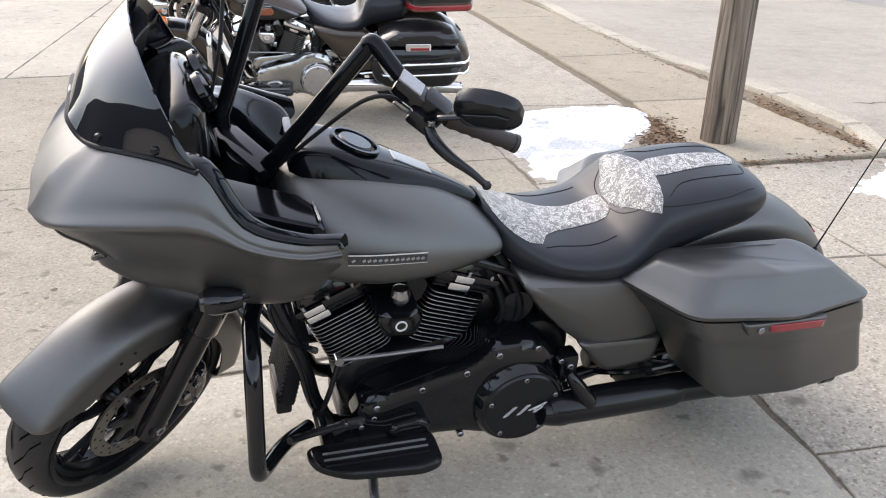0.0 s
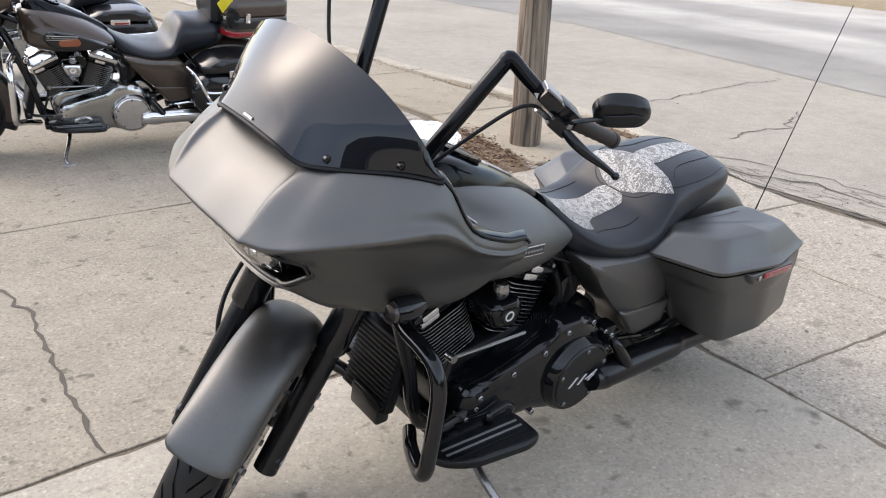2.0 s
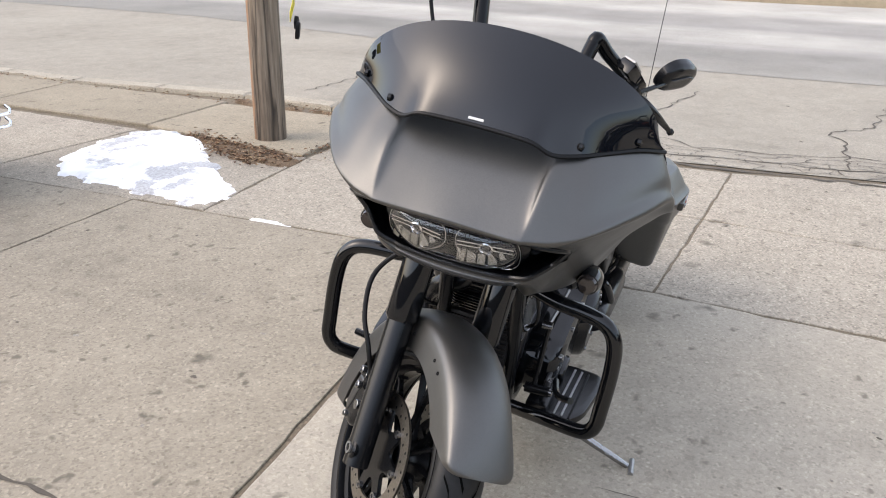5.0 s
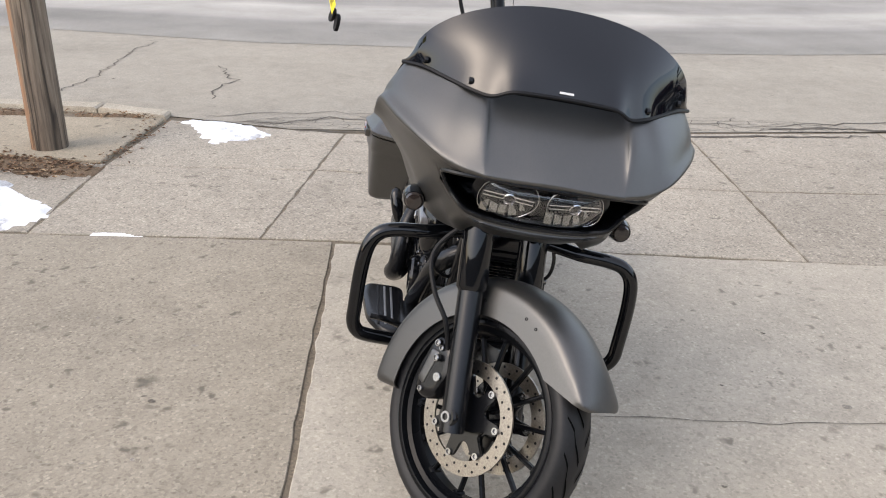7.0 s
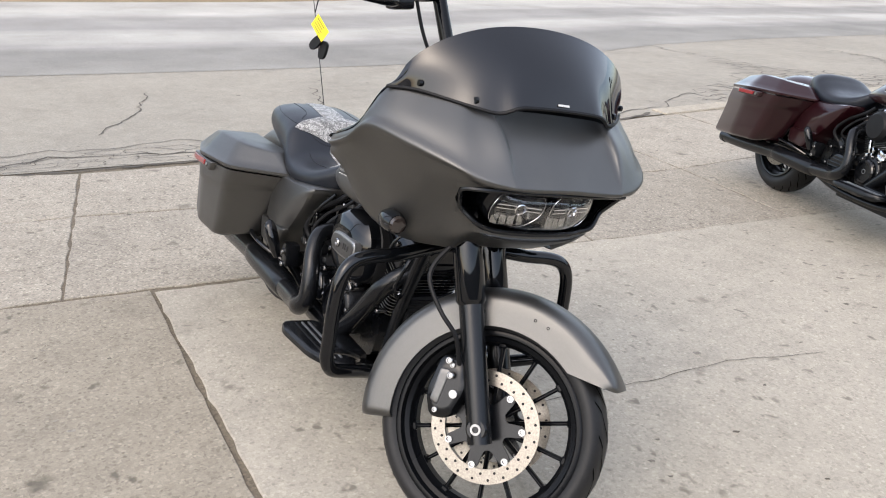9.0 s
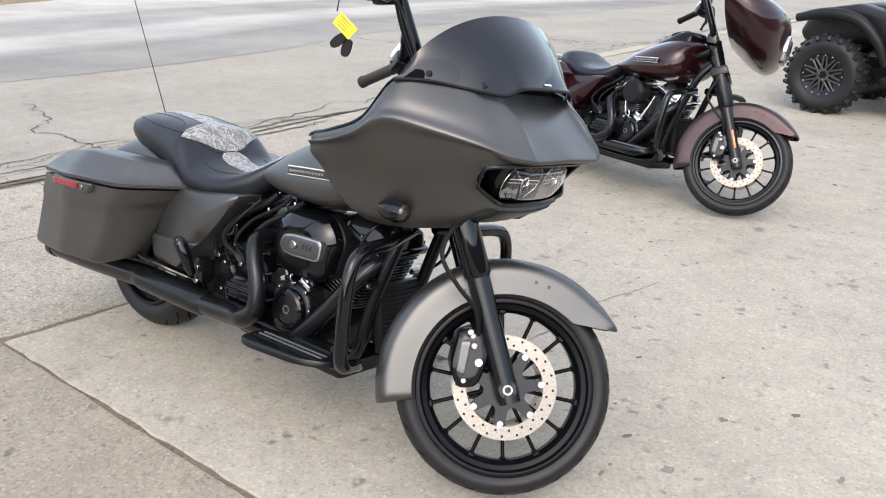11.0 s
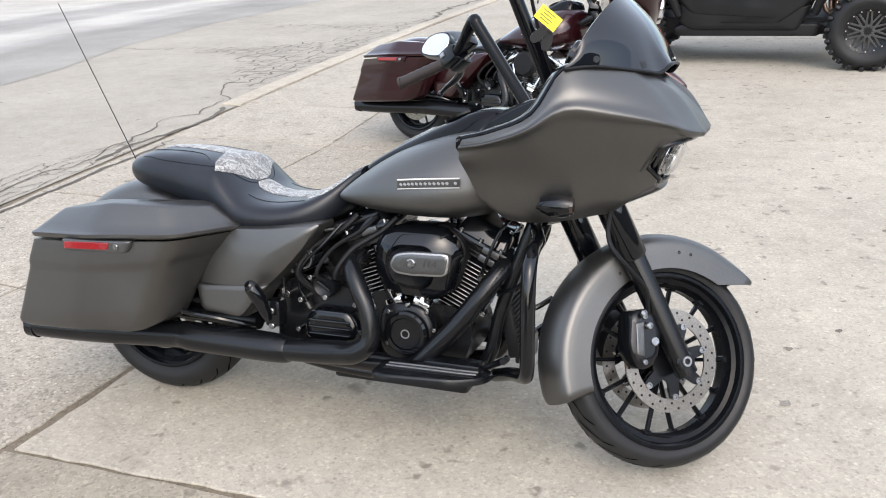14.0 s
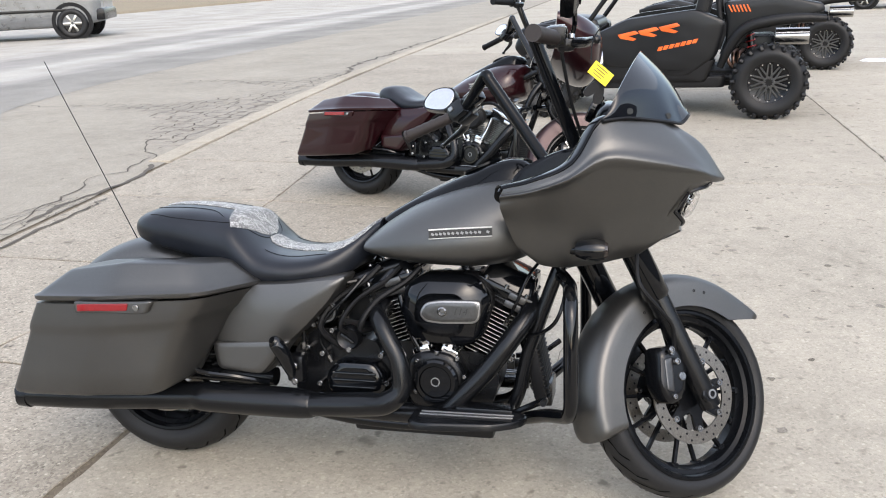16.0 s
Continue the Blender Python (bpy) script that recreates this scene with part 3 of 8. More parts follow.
# kerb stones: proud beside the pavement, flush along the driveway
kerb_ys = [-20, -14, -11, -8.6, -7.0, -6.1, -5.2, -4.3, -3.4, -2.5, -1.92]
for a, b in zip(kerb_ys, kerb_ys[1:]):
    xa, xb = between(KERB, a), between(KERB, b)
    flat("kerb_stone", [(xa - 0.06, a + 0.006), (xa + 0.11, a + 0.006), (xb + 0.11, b - 0.006), (xb - 0.06, b - 0.006)], 0.035, KERB_MAT, ground, thick=0.055, lip=0.02)
kerb_ys = [4.6, 5.5, 6.4, 8.5, 11, 14, 18, 24, 30]
for a, b in zip(kerb_ys, kerb_ys[1:]):
    xa, xb = between(KERB, a), between(KERB, b)
    flat("kerb_stone", [(xa - 0.20, a + 0.006), (xa + 0.02, a + 0.006), (xb + 0.02, b - 0.006), (xb - 0.20, b - 0.006)], 0.014, KERB_MAT, ground, thick=0.03, lip=0.01)


def crack(points, width, z=0.003, wob=0.02, step=0.05, seed=1, name="crack", mat=None, label="dark jagged crack in the paving"):
    """A jagged ribbon of varying width along a line on the paving."""
    rnd = random.Random(seed)
    p = np.array(points, float)
    run = [p[0]]
    for a, b in zip(p, p[1:]):
        n = max(1, int(np.linalg.norm(b - a) / step))
        d = (b - a) / np.linalg.norm(b - a)
        side = np.array((-d[1], d[0]))
        off = 0.0
        for i in range(1, n + 1):
            off = off * 0.75 + rnd.gauss(0, wob * 0.55)
            if rnd.random() < 0.08:
                off = -off
            run.append(a + (b - a) * i / n + (side * off if i < n else 0))
    rows = []
    for i, q in enumerate(run):
        d = run[min(i + 1, len(run) - 1)] - run[max(i - 1, 0)]
        d = d / (np.linalg.norm(d) + 1e-9)
        side = np.array((-d[1], d[0]))
        w = width * rnd.uniform(0.35, 1.0) * 0.5 * (0.3 if i in (0, len(run) - 1) else 1)
        rows.append([(*(q - side * w), z), (*(q + side * w), z)])
    bm = bmesh.new()
    sheet(bm, rows)
    tidy(bm)
    if bm.faces and sum(f.normal.z for f in bm.faces) < 0:
        bmesh.ops.reverse_faces(bm, faces=bm.faces)
    return tagged(part(name, bm, mat or CRACK), label, "crack", kind="structure")


crack([(0.85, -2.62), (0.88, -2.13), (0.80, -1.64), (0.83, -1.2), (0.87, -0.85), (0.89, -0.50)], 0.022, seed=2, wob=0.016)
crack([(0.70, -2.69), (0.67, -3.2), (0.59, -3.85)], 0.012, seed=3)
crack([(0.28, 0.45), (0.33, 0.99), (0.33, 1.38), (0.44, 1.8)], 0.005, seed=4, wob=0.012)
crack([(0.58, -1.95), (0.33, -2.05), (0.1, -2.0)], 0.005, seed=5)
crack([(-4.5, -3.1), (-5.3, -2.95), (-6.2, -3.05), (-7.5, -3.05)], 0.020, 0.004, 0.045, 0.06, 6)
crack([(-5.9, -2.0), (-5.2, -1.66), (-4.98, -1.78), (-4.35, -1.74)], 0.020, 0.004, 0.045, 0.06, 7)
crack([(-5.9, 1.87), (-5.0, 1.64), (-4.75, 1.38), (-4.0, 1.45), (-3.45, 1.38)], 0.020, 0.004, 0.045, 0.06, 8)
crack([(-6.05, 0.30), (-5.3, 0.12), (-4.92, -0.03), (-4.6, -0.25), (-4.35, -0.34)], 0.020, 0.004, 0.045, 0.06, 9)
crack([(-3.38, -0.95), (-3.36, 0.2), (-3.31, 1.2), (-3.33, 2.2), (-3.38, 3.3)], 0.04, 0.004, 0.025, 0.06, 10)
crack([(-3.62, -1.8), (-3.72, -0.6), (-3.6, 0.5), (-3.66, 1.8), (-3.72, 3.2), (-3.9, 4.8)], 0.022, 0.004, 0.07, 0.12, 11)
crack([(-3.8, -1.7), (-3.98, -0.7), (-3.82, 0.4), (-3.95, 1.7)], 0.016, 0.004, 0.08, 0.12, 12)
def crack_net(y0, y1, near, far, along, across, width, seed):
    """A net of fine cracks in the worn strip beside the kerb: wobbly brick-shaped cells."""
    rnd = random.Random(seed)
    ny, nx = int((y1 - y0) / along), int((far - near) / across)
    node = {}
    for i in range(nx + 1):
        for j in range(2 * ny + 1):
            y = y0 + j * along / 2 + rnd.uniform(-0.3, 0.3) * along
            fade = min(1, 0.45 + 1.1 * math.sin(math.pi * j / (2 * ny)))
            node[i, j] = np.array((between(KERB, y) - near - i * across * fade + rnd.uniform(-0.33, 0.33) * across, y))
    bm = bmesh.new()
    for (i, j), p in node.items():
        ends = [node.get((i, j + 1))]
        if (i + j) % 2 == 0:
            ends.append(node.get((i + 1, j)))
        for q in ends:
            if q is None or rnd.random() < 0.14:
                continue
            d = (q - p) / (np.linalg.norm(q - p) + 1e-9)
            side = np.array((-d[1], d[0]))
            rows = []
            for k in range(5):
                c = p + (q - p) * k / 4 + side * (rnd.uniform(-0.018, 0.018) if 0 < k < 4 else 0)
                w = width * rnd.uniform(0.25, 1.0) * 0.5
                rows.append([(*(c - side * w), 0.004), (*(c + side * w), 0.004)])
            sheet(bm, rows)
    for f in bm.faces:
        f.normal_update()
        if f.normal.z < 0:
            f.normal_flip()
    return tagged(part("crack_net", bm, CRACK), "net of fine dark cracks in the worn concrete", "cracks", kind="stuff")


crack_net(-1.3, 3.4, 0.05, 0.50, 0.24, 0.10, 0.010, 5)


def crack_patch(outline, size, width, seed):
    """A crazed patch of worn concrete: a net of small cells inside an outline."""
    rnd = random.Random(seed)
    o = np.array(outline)

    def inside(p):
        c = False
        for i in range(len(o)):
            (xa, ya), (xb, yb) = o[i], o[i - 1]
            if (ya > p[1]) != (yb > p[1]) and p[0] < (xb - xa) * (p[1] - ya) / (yb - ya) + xa:
                c = not c
        return c

    lo, hi = o.min(axis=0), o.max(axis=0)
    node = {}
    for i in range(int((hi[0] - lo[0]) / size) + 2):
        for j in range(int((hi[1] - lo[1]) / size * 1.4) + 2):
            node[i, j] = np.array((lo[0] + (i + rnd.uniform(-0.36, 0.36)) * size, lo[1] + (j + rnd.uniform(-0.36, 0.36)) * size / 1.4))
    bm = bmesh.new()
    for (i, j), p in node.items():
        for q in (node.get((i, j + 1)), node.get((i + 1, j)) if (i + j) % 2 else None):
            if q is None or rnd.random() < 0.1 or not inside((p + q) / 2 + np.array((rnd.gauss(0, 0.08), rnd.gauss(0, 0.08)))):
                continue
            d = (q - p) / (np.linalg.norm(q - p) + 1e-9)
            side = np.array((-d[1], d[0]))
            rows = []
            for k in range(4):
                c = p + (q - p) * k / 3 + side * (rnd.uniform(-0.015, 0.015) if 0 < k < 3 else 0)
                w = width * rnd.uniform(0.3, 1.0) * 0.5
                rows.append([(*(c - side * w), 0.004), (*(c + side * w), 0.004)])
            sheet(bm, rows)
    for f in bm.faces:
        f.normal_update()
        if f.normal.z < 0:
            f.normal_flip()
    return tagged(part("crack_net", bm, CRACK), "crazed patch of fine cracks in worn concrete", "cracks", kind="stuff")


crack_patch([(-7.3, 8.2), (-6.4, 8.0), (-5.6, 7.6), (-4.9, 6.75), (-4.39, 5.7), (-3.95, 5.2), (-3.95, 7.2), (-4.2, 9.5), (-4.6, 9.5), (-5.6, 8.4), (-6.5, 8.3)], 0.19, 0.020, 6)
crack_patch([(-8.0, 11.5), (-6.1, 10.75), (-5.1, 10.2), (-4.25, 9.3), (-4.1, 11.5), (-4.35, 12.0), (-4.9, 10.8), (-6.0, 11.1)], 0.22, 0.024, 8)
crack([(-3.75, 4.6), (-4.2, 5.2), (-4.5, 6.0)], 0.02, 0.004, 0.04, 0.08, 120)
crack([(-7.3, 8.2), (-8.3, 8.3)], 0.03, 0.004, 0.04, 0.1, 124)
crack([(-3.56, 2.6), (-3.62, 3.12), (-3.53, 3.81), (-3.72, 4.51)], 0.06, 0.0045, 0.03, 0.06, 125)
crack([(-4.15, 11.2), (-4.6, 13.5), (-4.5, 16.2), (-4.35, 20.3)], 0.10, 0.004, 0.09, 0.12, 121)


def pits(areas, seed):
    """Shallow worn pits and oil drops: small ragged blots, most of them long in one direction."""
    rnd = random.Random(seed)
    bm = bmesh.new()
    for x0, y0, x1, y1, count, big in areas:
        for _ in range(count):
            x, y = rnd.uniform(x0, x1), rnd.uniform(y0, y1)
            r = big * rnd.uniform(0.25, 1.0) ** 1.6
            lean, k = rnd.gauss(1.2, 0.5), rnd.uniform(0.35, 0.9)
            ring = []
            for i in range(9):
                a = 2 * math.pi * i / 9
                q = r * rnd.uniform(0.55, 1.15)
                u, v = q * math.cos(a), q * math.sin(a) * k
                ring.append(bm.verts.new((x + u * math.cos(lean) - v * math.sin(lean), y + u * math.sin(lean) + v * math.cos(lean), 0.0022)))
            bm.faces.new(ring)
    for f in bm.faces:
        f.normal_update()
        if f.normal.z < 0:
            f.normal_flip()
    return tagged(part("worn_pits", bm, PIT), "shallow dark pits and oil spots in the concrete", "pits", kind="stuff")


pits([(0.9, -0.3, 5.5, 3.9, 330, 0.030), (-0.6, 0.6, 2.5, 3.9, 90, 0.022), (-0.7, 4.0, 6.5, 8.5, 190, 0.034), (0.9, -2.5, 4.1, -0.55, 90, 0.020), (-1.2, -2.4, 0.8, -0.55, 40, 0.018), (-1.3, -5.3, 4.0, -2.8, 90, 0.024), (-3.1, -0.5, -1.3, 4.4, 60, 0.022), (-7.0, -3, -4.0, 5, 70, 0.03)], 17)


def drift(outline, height, seed, label, name="snow_patch", mat=None, res=0.045, keep=0.46):
    """A thin ragged patch of snow or litter inside an outline."""
    from_outline = np.array(smooth_outline(outline, 0.25, 4))
    lo, hi = from_outline.min(axis=0), from_outline.max(axis=0)
    bm = bmesh.new()
    grid = {}

    def inside(x, y):
        c = False
        k = len(from_outline)
        for i in range(k):
            (xa, ya), (xb, yb) = from_outline[i], from_outline[i - 1]
            if (ya > y) != (yb > y) and x < (xb - xa) * (y - ya) / (yb - ya) + xa:
                c = not c
        return c

    nx, ny = int((hi[0] - lo[0]) / res) + 2, int((hi[1] - lo[1]) / res) + 2
    dist = lambda x, y: min(np.hypot(*(from_outline - (x, y)).T))
    for i in range(nx):
        for j in range(ny):
            x, y = lo[0] + i * res, lo[1] + j * res
            x += 0.3 * res * noise.noise((x * 31, y * 31, seed))
            y += 0.3 * res * noise.noise((x * 29, y * 29, seed + 7))
            if inside(x, y):
                d = dist(x, y)
                k = noise.noise((x * 5, y * 5, seed)) * 0.5 + noise.noise((x * 14, y * 14, seed + 3)) * 0.35
                if d * 6 + k > keep * 0.5:
                    grid[i, j] = bm.verts.new((x, y, 0.004 + height * min(1, d * 7) * (0.65 + 0.6 * k)))
    for (i, j), v in grid.items():
        q = [grid.get(c) for c in ((i, j), (i + 1, j), (i + 1, j + 1), (i, j + 1))]
        if all(q):
            bm.faces.new(q)
    for v in [v for v in bm.verts if not v.link_faces]:
        bm.verts.remove(v)
    for v in bm.verts:
        if v.is_boundary:
            v.co.z = -0.004
    return tagged(part(name, tidy(bm), mat or SNOW, sharp=80), label, "snow" if mat is None else "litter", kind="stuff")


drift([(-1.55, -3.30), (-1.85, -3.55), (-2.15, -3.56), (-2.52, -3.56), (-2.78, -3.40), (-2.70, -2.90), (-2.42, -2.64), (-2.18, -2.42), (-1.92, -2.08), (-1.43, -1.90), (-1.33, -2.06), (-1.36, -2.45), (-1.42, -2.85)], 0.022, 1, "melting snow patch with grey ice on the pavement", res=0.03, keep=0.5)
drift([(-3.70, -1.9), (-3.69, -1.53), (-3.36, -1.03), (-3.13, -1.1), (-2.93, -1.35), (-2.98, -1.53), (-3.36, -1.73)], 0.02, 5, "small flat white snow patch beside the kerb", keep=0.3)
drift([(-1.32, -1.80), (-1.34, -1.40), (-1.28, -1.36), (-1.265, -1.80)], 0.005, 9, "thin strip of snow in a paving joint", res=0.015, keep=0.72)
drift([(3.9, 11.9), (5.0, 11.7), (5.2, 12.2), (4.1, 12.5)], 0.02, 15, "far patch of trodden snow on the paving", res=0.08, keep=0.3)
drift([(-2.78, -3.0), (-2.48, -1.95), (-2.22, -1.93), (-2.18, -2.4), (-2.45, -2.76), (-2.6, -3.05)], 0.012, 12, "brown leaf litter at the edge of the pavement slab", "leaf_litter", MULCH, 0.03, 0.3)
drift([(-3.92, -3.6), (-3.72, -3.5), (-3.62, -2.1), (-3.78, -1.9), (-3.86, -2.6)], 0.025, 14, "brown leaf litter along the kerb", "leaf_litter", MULCH, 0.03, 0.9)



def leaves(label, areas, seed):
    """Loose dry leaves and twigs: small curled flakes over some rectangles (x0, y0, x1, y1, count)."""
    rnd = random.Random(seed)
    bm = bmesh.new()
    for x0, y0, x1, y1, z, count in areas:
        for _ in range(count):
            f = rnd.random()
            x, y = x0 + (x1 - x0) * f + rnd.gauss(0, 0.05), y0 + (y1 - y0) * f + rnd.gauss(0, 0.05)
            a, ln, w = rnd.uniform(0, 6.3), rnd.uniform(0.008, 0.024), rnd.uniform(0.004, 0.011)
            d, e = Vector((math.cos(a), math.sin(a), rnd.uniform(-0.2, 0.3))), Vector((-math.sin(a), math.cos(a), rnd.uniform(-0.3, 0.3)))
            c = Vector((x, y, z + rnd.uniform(0.002, 0.016)))
            up = Vector((0, 0, rnd.uniform(0.002, 0.008)))
            p = [bm.verts.new(c + q) for q in (-d * ln, -e * w + up, d * ln, e * w + up)]
            bm.faces.new((p[0], p[1], p[2]))
            bm.faces.new((p[0], p[2], p[3]))
    return tagged(part("leaf_litter", tidy(bm), LEAF), label, "litter", kind="stuff")


leaves("dry brown leaves and twigs beside the pavement slab", [(-2.72, -3.05, -2.36, -2.0, 0.006, 500), (-2.45, -2.75, -2.2, -2.1, 0.004, 260), (-3.78, -3.5, -3.62, -2.0, 0.022, 190), (-3.62, -1.95, -2.55, -1.99, 0.004, 160), (-3.95, -6.5, -3.72, -3.5, 0.022, 110)], 3)

# unseen wall, added to close the lot on that side and darken low reflections
def plain_wall(name, size, at, material, label):
    ob = part(name, block(size, at, 0.02), material)
    return tagged(ob, label, "wall", kind="structure")


UNSEEN_WALL = plain("unseen_wall", (0.13, 0.122, 0.115), 0.8, bumpy=0.3, scale=12)
plain_wall("unseen_wall_east", (0.3, 34.0, 2.4), (9.4, -3.0, 1.19), UNSEEN_WALL, "plain dark masonry wall along the lot")


# utility pole
pole = thing("utility_pole", Matrix.Translation((-2.805, -2.44, 0.0)) @ pose(0, 0, 0, 1.2, -1.2, 0), "weathered round wooden utility pole standing in the pavement", "pole")
rows = []
for k in range(40):
    h = k * 0.2 - 0.02
    row = []
    for i in range(28):
        a = 2 * math.pi * i / 28
        r = (0.112 - 0.0022 * h) * (1 + 0.03 * noise.noise((math.cos(a) * 2.2, math.sin(a) * 2.2, h * 0.35)) + 0.012 * noise.noise((math.cos(a) * 9, math.sin(a) * 9, h * 0.6)))
        row.append((r * math.cos(a), r * math.sin(a), h))
    rows.append(row)
bm = bmesh.new()
sheet(bm, rows, ring=True, caps=True)
part("pole_shaft", tidy(bm), POLE, pole)


# ---- motorcycles (x forward, y left, z up, from the ground between the wheels) ----
RAKE = radians(27)
AXLE = Vector((0.741, 0, 0.285))
STEER_AXIS = Vector((-math.sin(RAKE), 0, math.cos(RAKE)))


def piece(name, mesh, parent, m):
    """One more object on a shared mesh, at the pose m under its parent."""
    ob = new(name, mesh)
    ob.parent = parent
    ob.matrix_local = m
    return ob


def shared(bm, *mats):
    me = bpy.data.meshes.new("shared")
    bm.to_mesh(me)
    bm.free()
    for k in mats:
        me.materials.append(k)
    return me


SHARED = {}


def steering(angle):
    """The turn of everything that steers, about the raked axis through the front axle."""
    t = Matrix.Translation(AXLE)
    return t @ Matrix.Rotation(radians(angle), 4, STEER_AXIS) @ t.inverted()


def tyre_half(f, half):
    """Half width of a tyre at the share f of its height, from bead to crown."""
    if f < 0.45:
        return half * (0.80 + 0.20 * math.sin(math.pi * f / 0.9))
    return half * math.sqrt(max(0, 1 - ((f - 0.45) / 0.55) ** 2))


def make_tyre(r, rim, half):
    fs = [0, 0.06, 0.14, 0.24, 0.34, 0.44, 0.55, 0.66, 0.76, 0.85, 0.92, 0.97, 0.995]
    side = [(rim + (r - rim) * f, tyre_half(f, half)) for f in fs]
    prof = [(q, -y) for q, y in side] + [(r, 0)] + side[::-1]
    return lathe(prof, 72)


def make_tread(r, rim, half, count=22):
    """Slanted dark strips on the tyre's crown; their colour paints the grooves' shade."""
    bm = bmesh.new()
    for k in range(count):
        for s in (-1, 1):
            a0 = 2 * math.pi * (k + (0.5 if s > 0 else 0)) / count
            rows = []
            for q in range(7):
                u = q / 6
                y = s * half * (0.10 + 0.74 * u)
                c = min(1, abs(y) / half)
                rr = rim + (r - rim) * (0.45 + 0.55 * math.sqrt(1 - c ** 2)) + 0.0012
                a = a0 + 0.30 * u + (0.06 if u > 0.5 else 0)
                w = 0.021 * (1 - 0.4 * u)
                rows.append([(rr * math.cos(a - w), y, rr * math.sin(a - w)), (rr * math.cos(a + w), y, rr * math.sin(a + w))])
            sheet(bm, rows)
    return bm


def make_rim(rim, half):
    """A drop-centre rim: rolled flanges proud of the tyre's beads, stepped barrel between them."""
    side = [(rim + 0.007, 0.86), (rim + 0.0085, 0.93), (rim + 0.004, 0.97), (rim - 0.004, 0.95), (rim - 0.007, 0.84), (rim - 0.009, 0.70), (rim - 0.020, 0.62), (rim - 0.023, 0.40), (rim - 0.031, 0.25)]
    prof = [(q, -half * y) for q, y in side] + [(q, half * y) for q, y in side[::-1]] + [(rim + 0.002, half * 0.7), (rim - 0.012, 0), (rim + 0.002, -half * 0.7)]
    return lathe(prof, 72)


def spoke_mesh(rim, hub, half, width, side, mat):
    """One slim spoke with a small foot where it meets the rim, lying along x."""
    bm = bmesh.new()
    o = half * 0.28 * side
    ln = rim - hub
    m = Matrix.Translation((hub + ln / 2 - 0.01, o * 0.75, 0)) @ Matrix.Rotation(-o * 0.6 / ln, 4, "Z")
    block((ln + 0.01, 0.018, width), bevel=0.004, turn=m, bm=bm, seg=1)
    block((0.03, 0.032, width * 2.2), bevel=0.004, turn=Matrix.Translation((rim - 0.020, o * 0.3, 0)), bm=bm, seg=1)
    return shared(bm, mat)


def make_rotor(r0, r1, y):
    """A brake disc: uncut band; proud black dots paint the shade of drilled holes."""
    bm = lathe([(r0, y - 0.0026), (r1, y - 0.0026), (r1, y + 0.0026), (r0, y + 0.0026)], 64)
    for k in range(40):
        a = 2 * math.pi * k / 40
        rr = r0 + (r1 - r0) * (0.3, 0.72)[k % 2]
        disc(0.0035, y - 0.0031, y + 0.0031, 8, 0.0002, (rr * math.cos(a), 0, rr * math.sin(a)), bm=bm, mi=1)
    return bm


def make_carrier(r, y, arms=7):
    """The star that carries a brake disc."""
    o = []
    for k in range(arms):
        for da, rr in ((-0.30, 0.056), (-0.13, 0.099), (0.13, 0.099), (0.30, 0.056)):
            a = 2 * math.pi * k / arms + 0.3 + da
            o.append((rr * math.cos(a), rr * math.sin(a)))
    return slab(o, y - 0.005, y + 0.005, 0.002, 0.008, 2)


def wheel(root, at, m, r, rim, half, s, spokes=14, rotors=(1, -1), name="front_wheel"):
    """A wheel with tyre, rim, spokes, hub and brake discs."""
    t = m @ Matrix.Translation(at)
    rim_ob = part(name, moved(make_rim(rim, half), t), s["wheel"], root, "black cast motorcycle wheel" if s["wheel"] is not CASE_SILVER else "")
    part("tyre", moved(make_tyre(r, rim, half), t), RUBBER, rim_ob, "black rubber tyre")
    part("tread", moved(make_tread(r, rim, half), t), GROOVE_SHADE, rim_ob, "dark grooves of the tread")
    for k in range(spokes):
        key = (rim, half, k % 2, s["wheel"].name)
        if key not in SHARED:
            SHARED[key] = spoke_mesh(rim, 0.045, half, s.get("spoke_w", 0.010), 1 if k % 2 else -1, s["wheel"])
        piece("spoke", SHARED[key], rim_ob, t @ Matrix.Rotation(-2 * math.pi * k / spokes, 4, "Y"))
    part("hub", moved(lathe([(0.02, -half * 0.75), (0.05, -half * 0.7), (0.045, -half * 0.3), (0.04, 0), (0.045, half * 0.3), (0.05, half * 0.7), (0.02, half * 0.75)], 24), t), BLACK_SATIN, rim_ob)
    if s.get("lip"):
        for y in (1, -1):
            part("rim_lip", moved(lathe([(rim - 0.004, y * half * 0.80), (rim + 0.014, y * half * 0.86), (rim + 0.014, y * half * 0.92), (rim - 0.004, y * half * 0.86)], 64), t), CASE_SILVER, rim_ob, "bright rim edge")
    for y in rotors:
        yy = y * (half + 0.004)
        part("brake_disc", moved(make_rotor(0.100, 0.135, yy), t), [ROTOR, BLACK_MATT], rim_ob, "drilled steel brake disc")
        part("disc_carrier", moved(make_carrier(0.11, yy), t), BLACK_SATIN, rim_ob)
        if "disc_bolt" not in SHARED:
            SHARED["disc_bolt"] = shared(lathe([(1e-4, -0.006), (0.0045, -0.006), (0.0052, -0.010), (0.0085, -0.010), (0.0085, 0.010), (0.0052, 0.010), (0.0045, 0.006), (1e-4, 0.006)], 14, closed=False), STEEL)
        for k in range(7):
            a = 2 * math.pi * k / 7 + 0.3
            piece("disc_bolt", SHARED["disc_bolt"], rim_ob, t @ Matrix.Translation((0.094 * math.cos(a), yy, 0.094 * math.sin(a))))
    return rim_ob


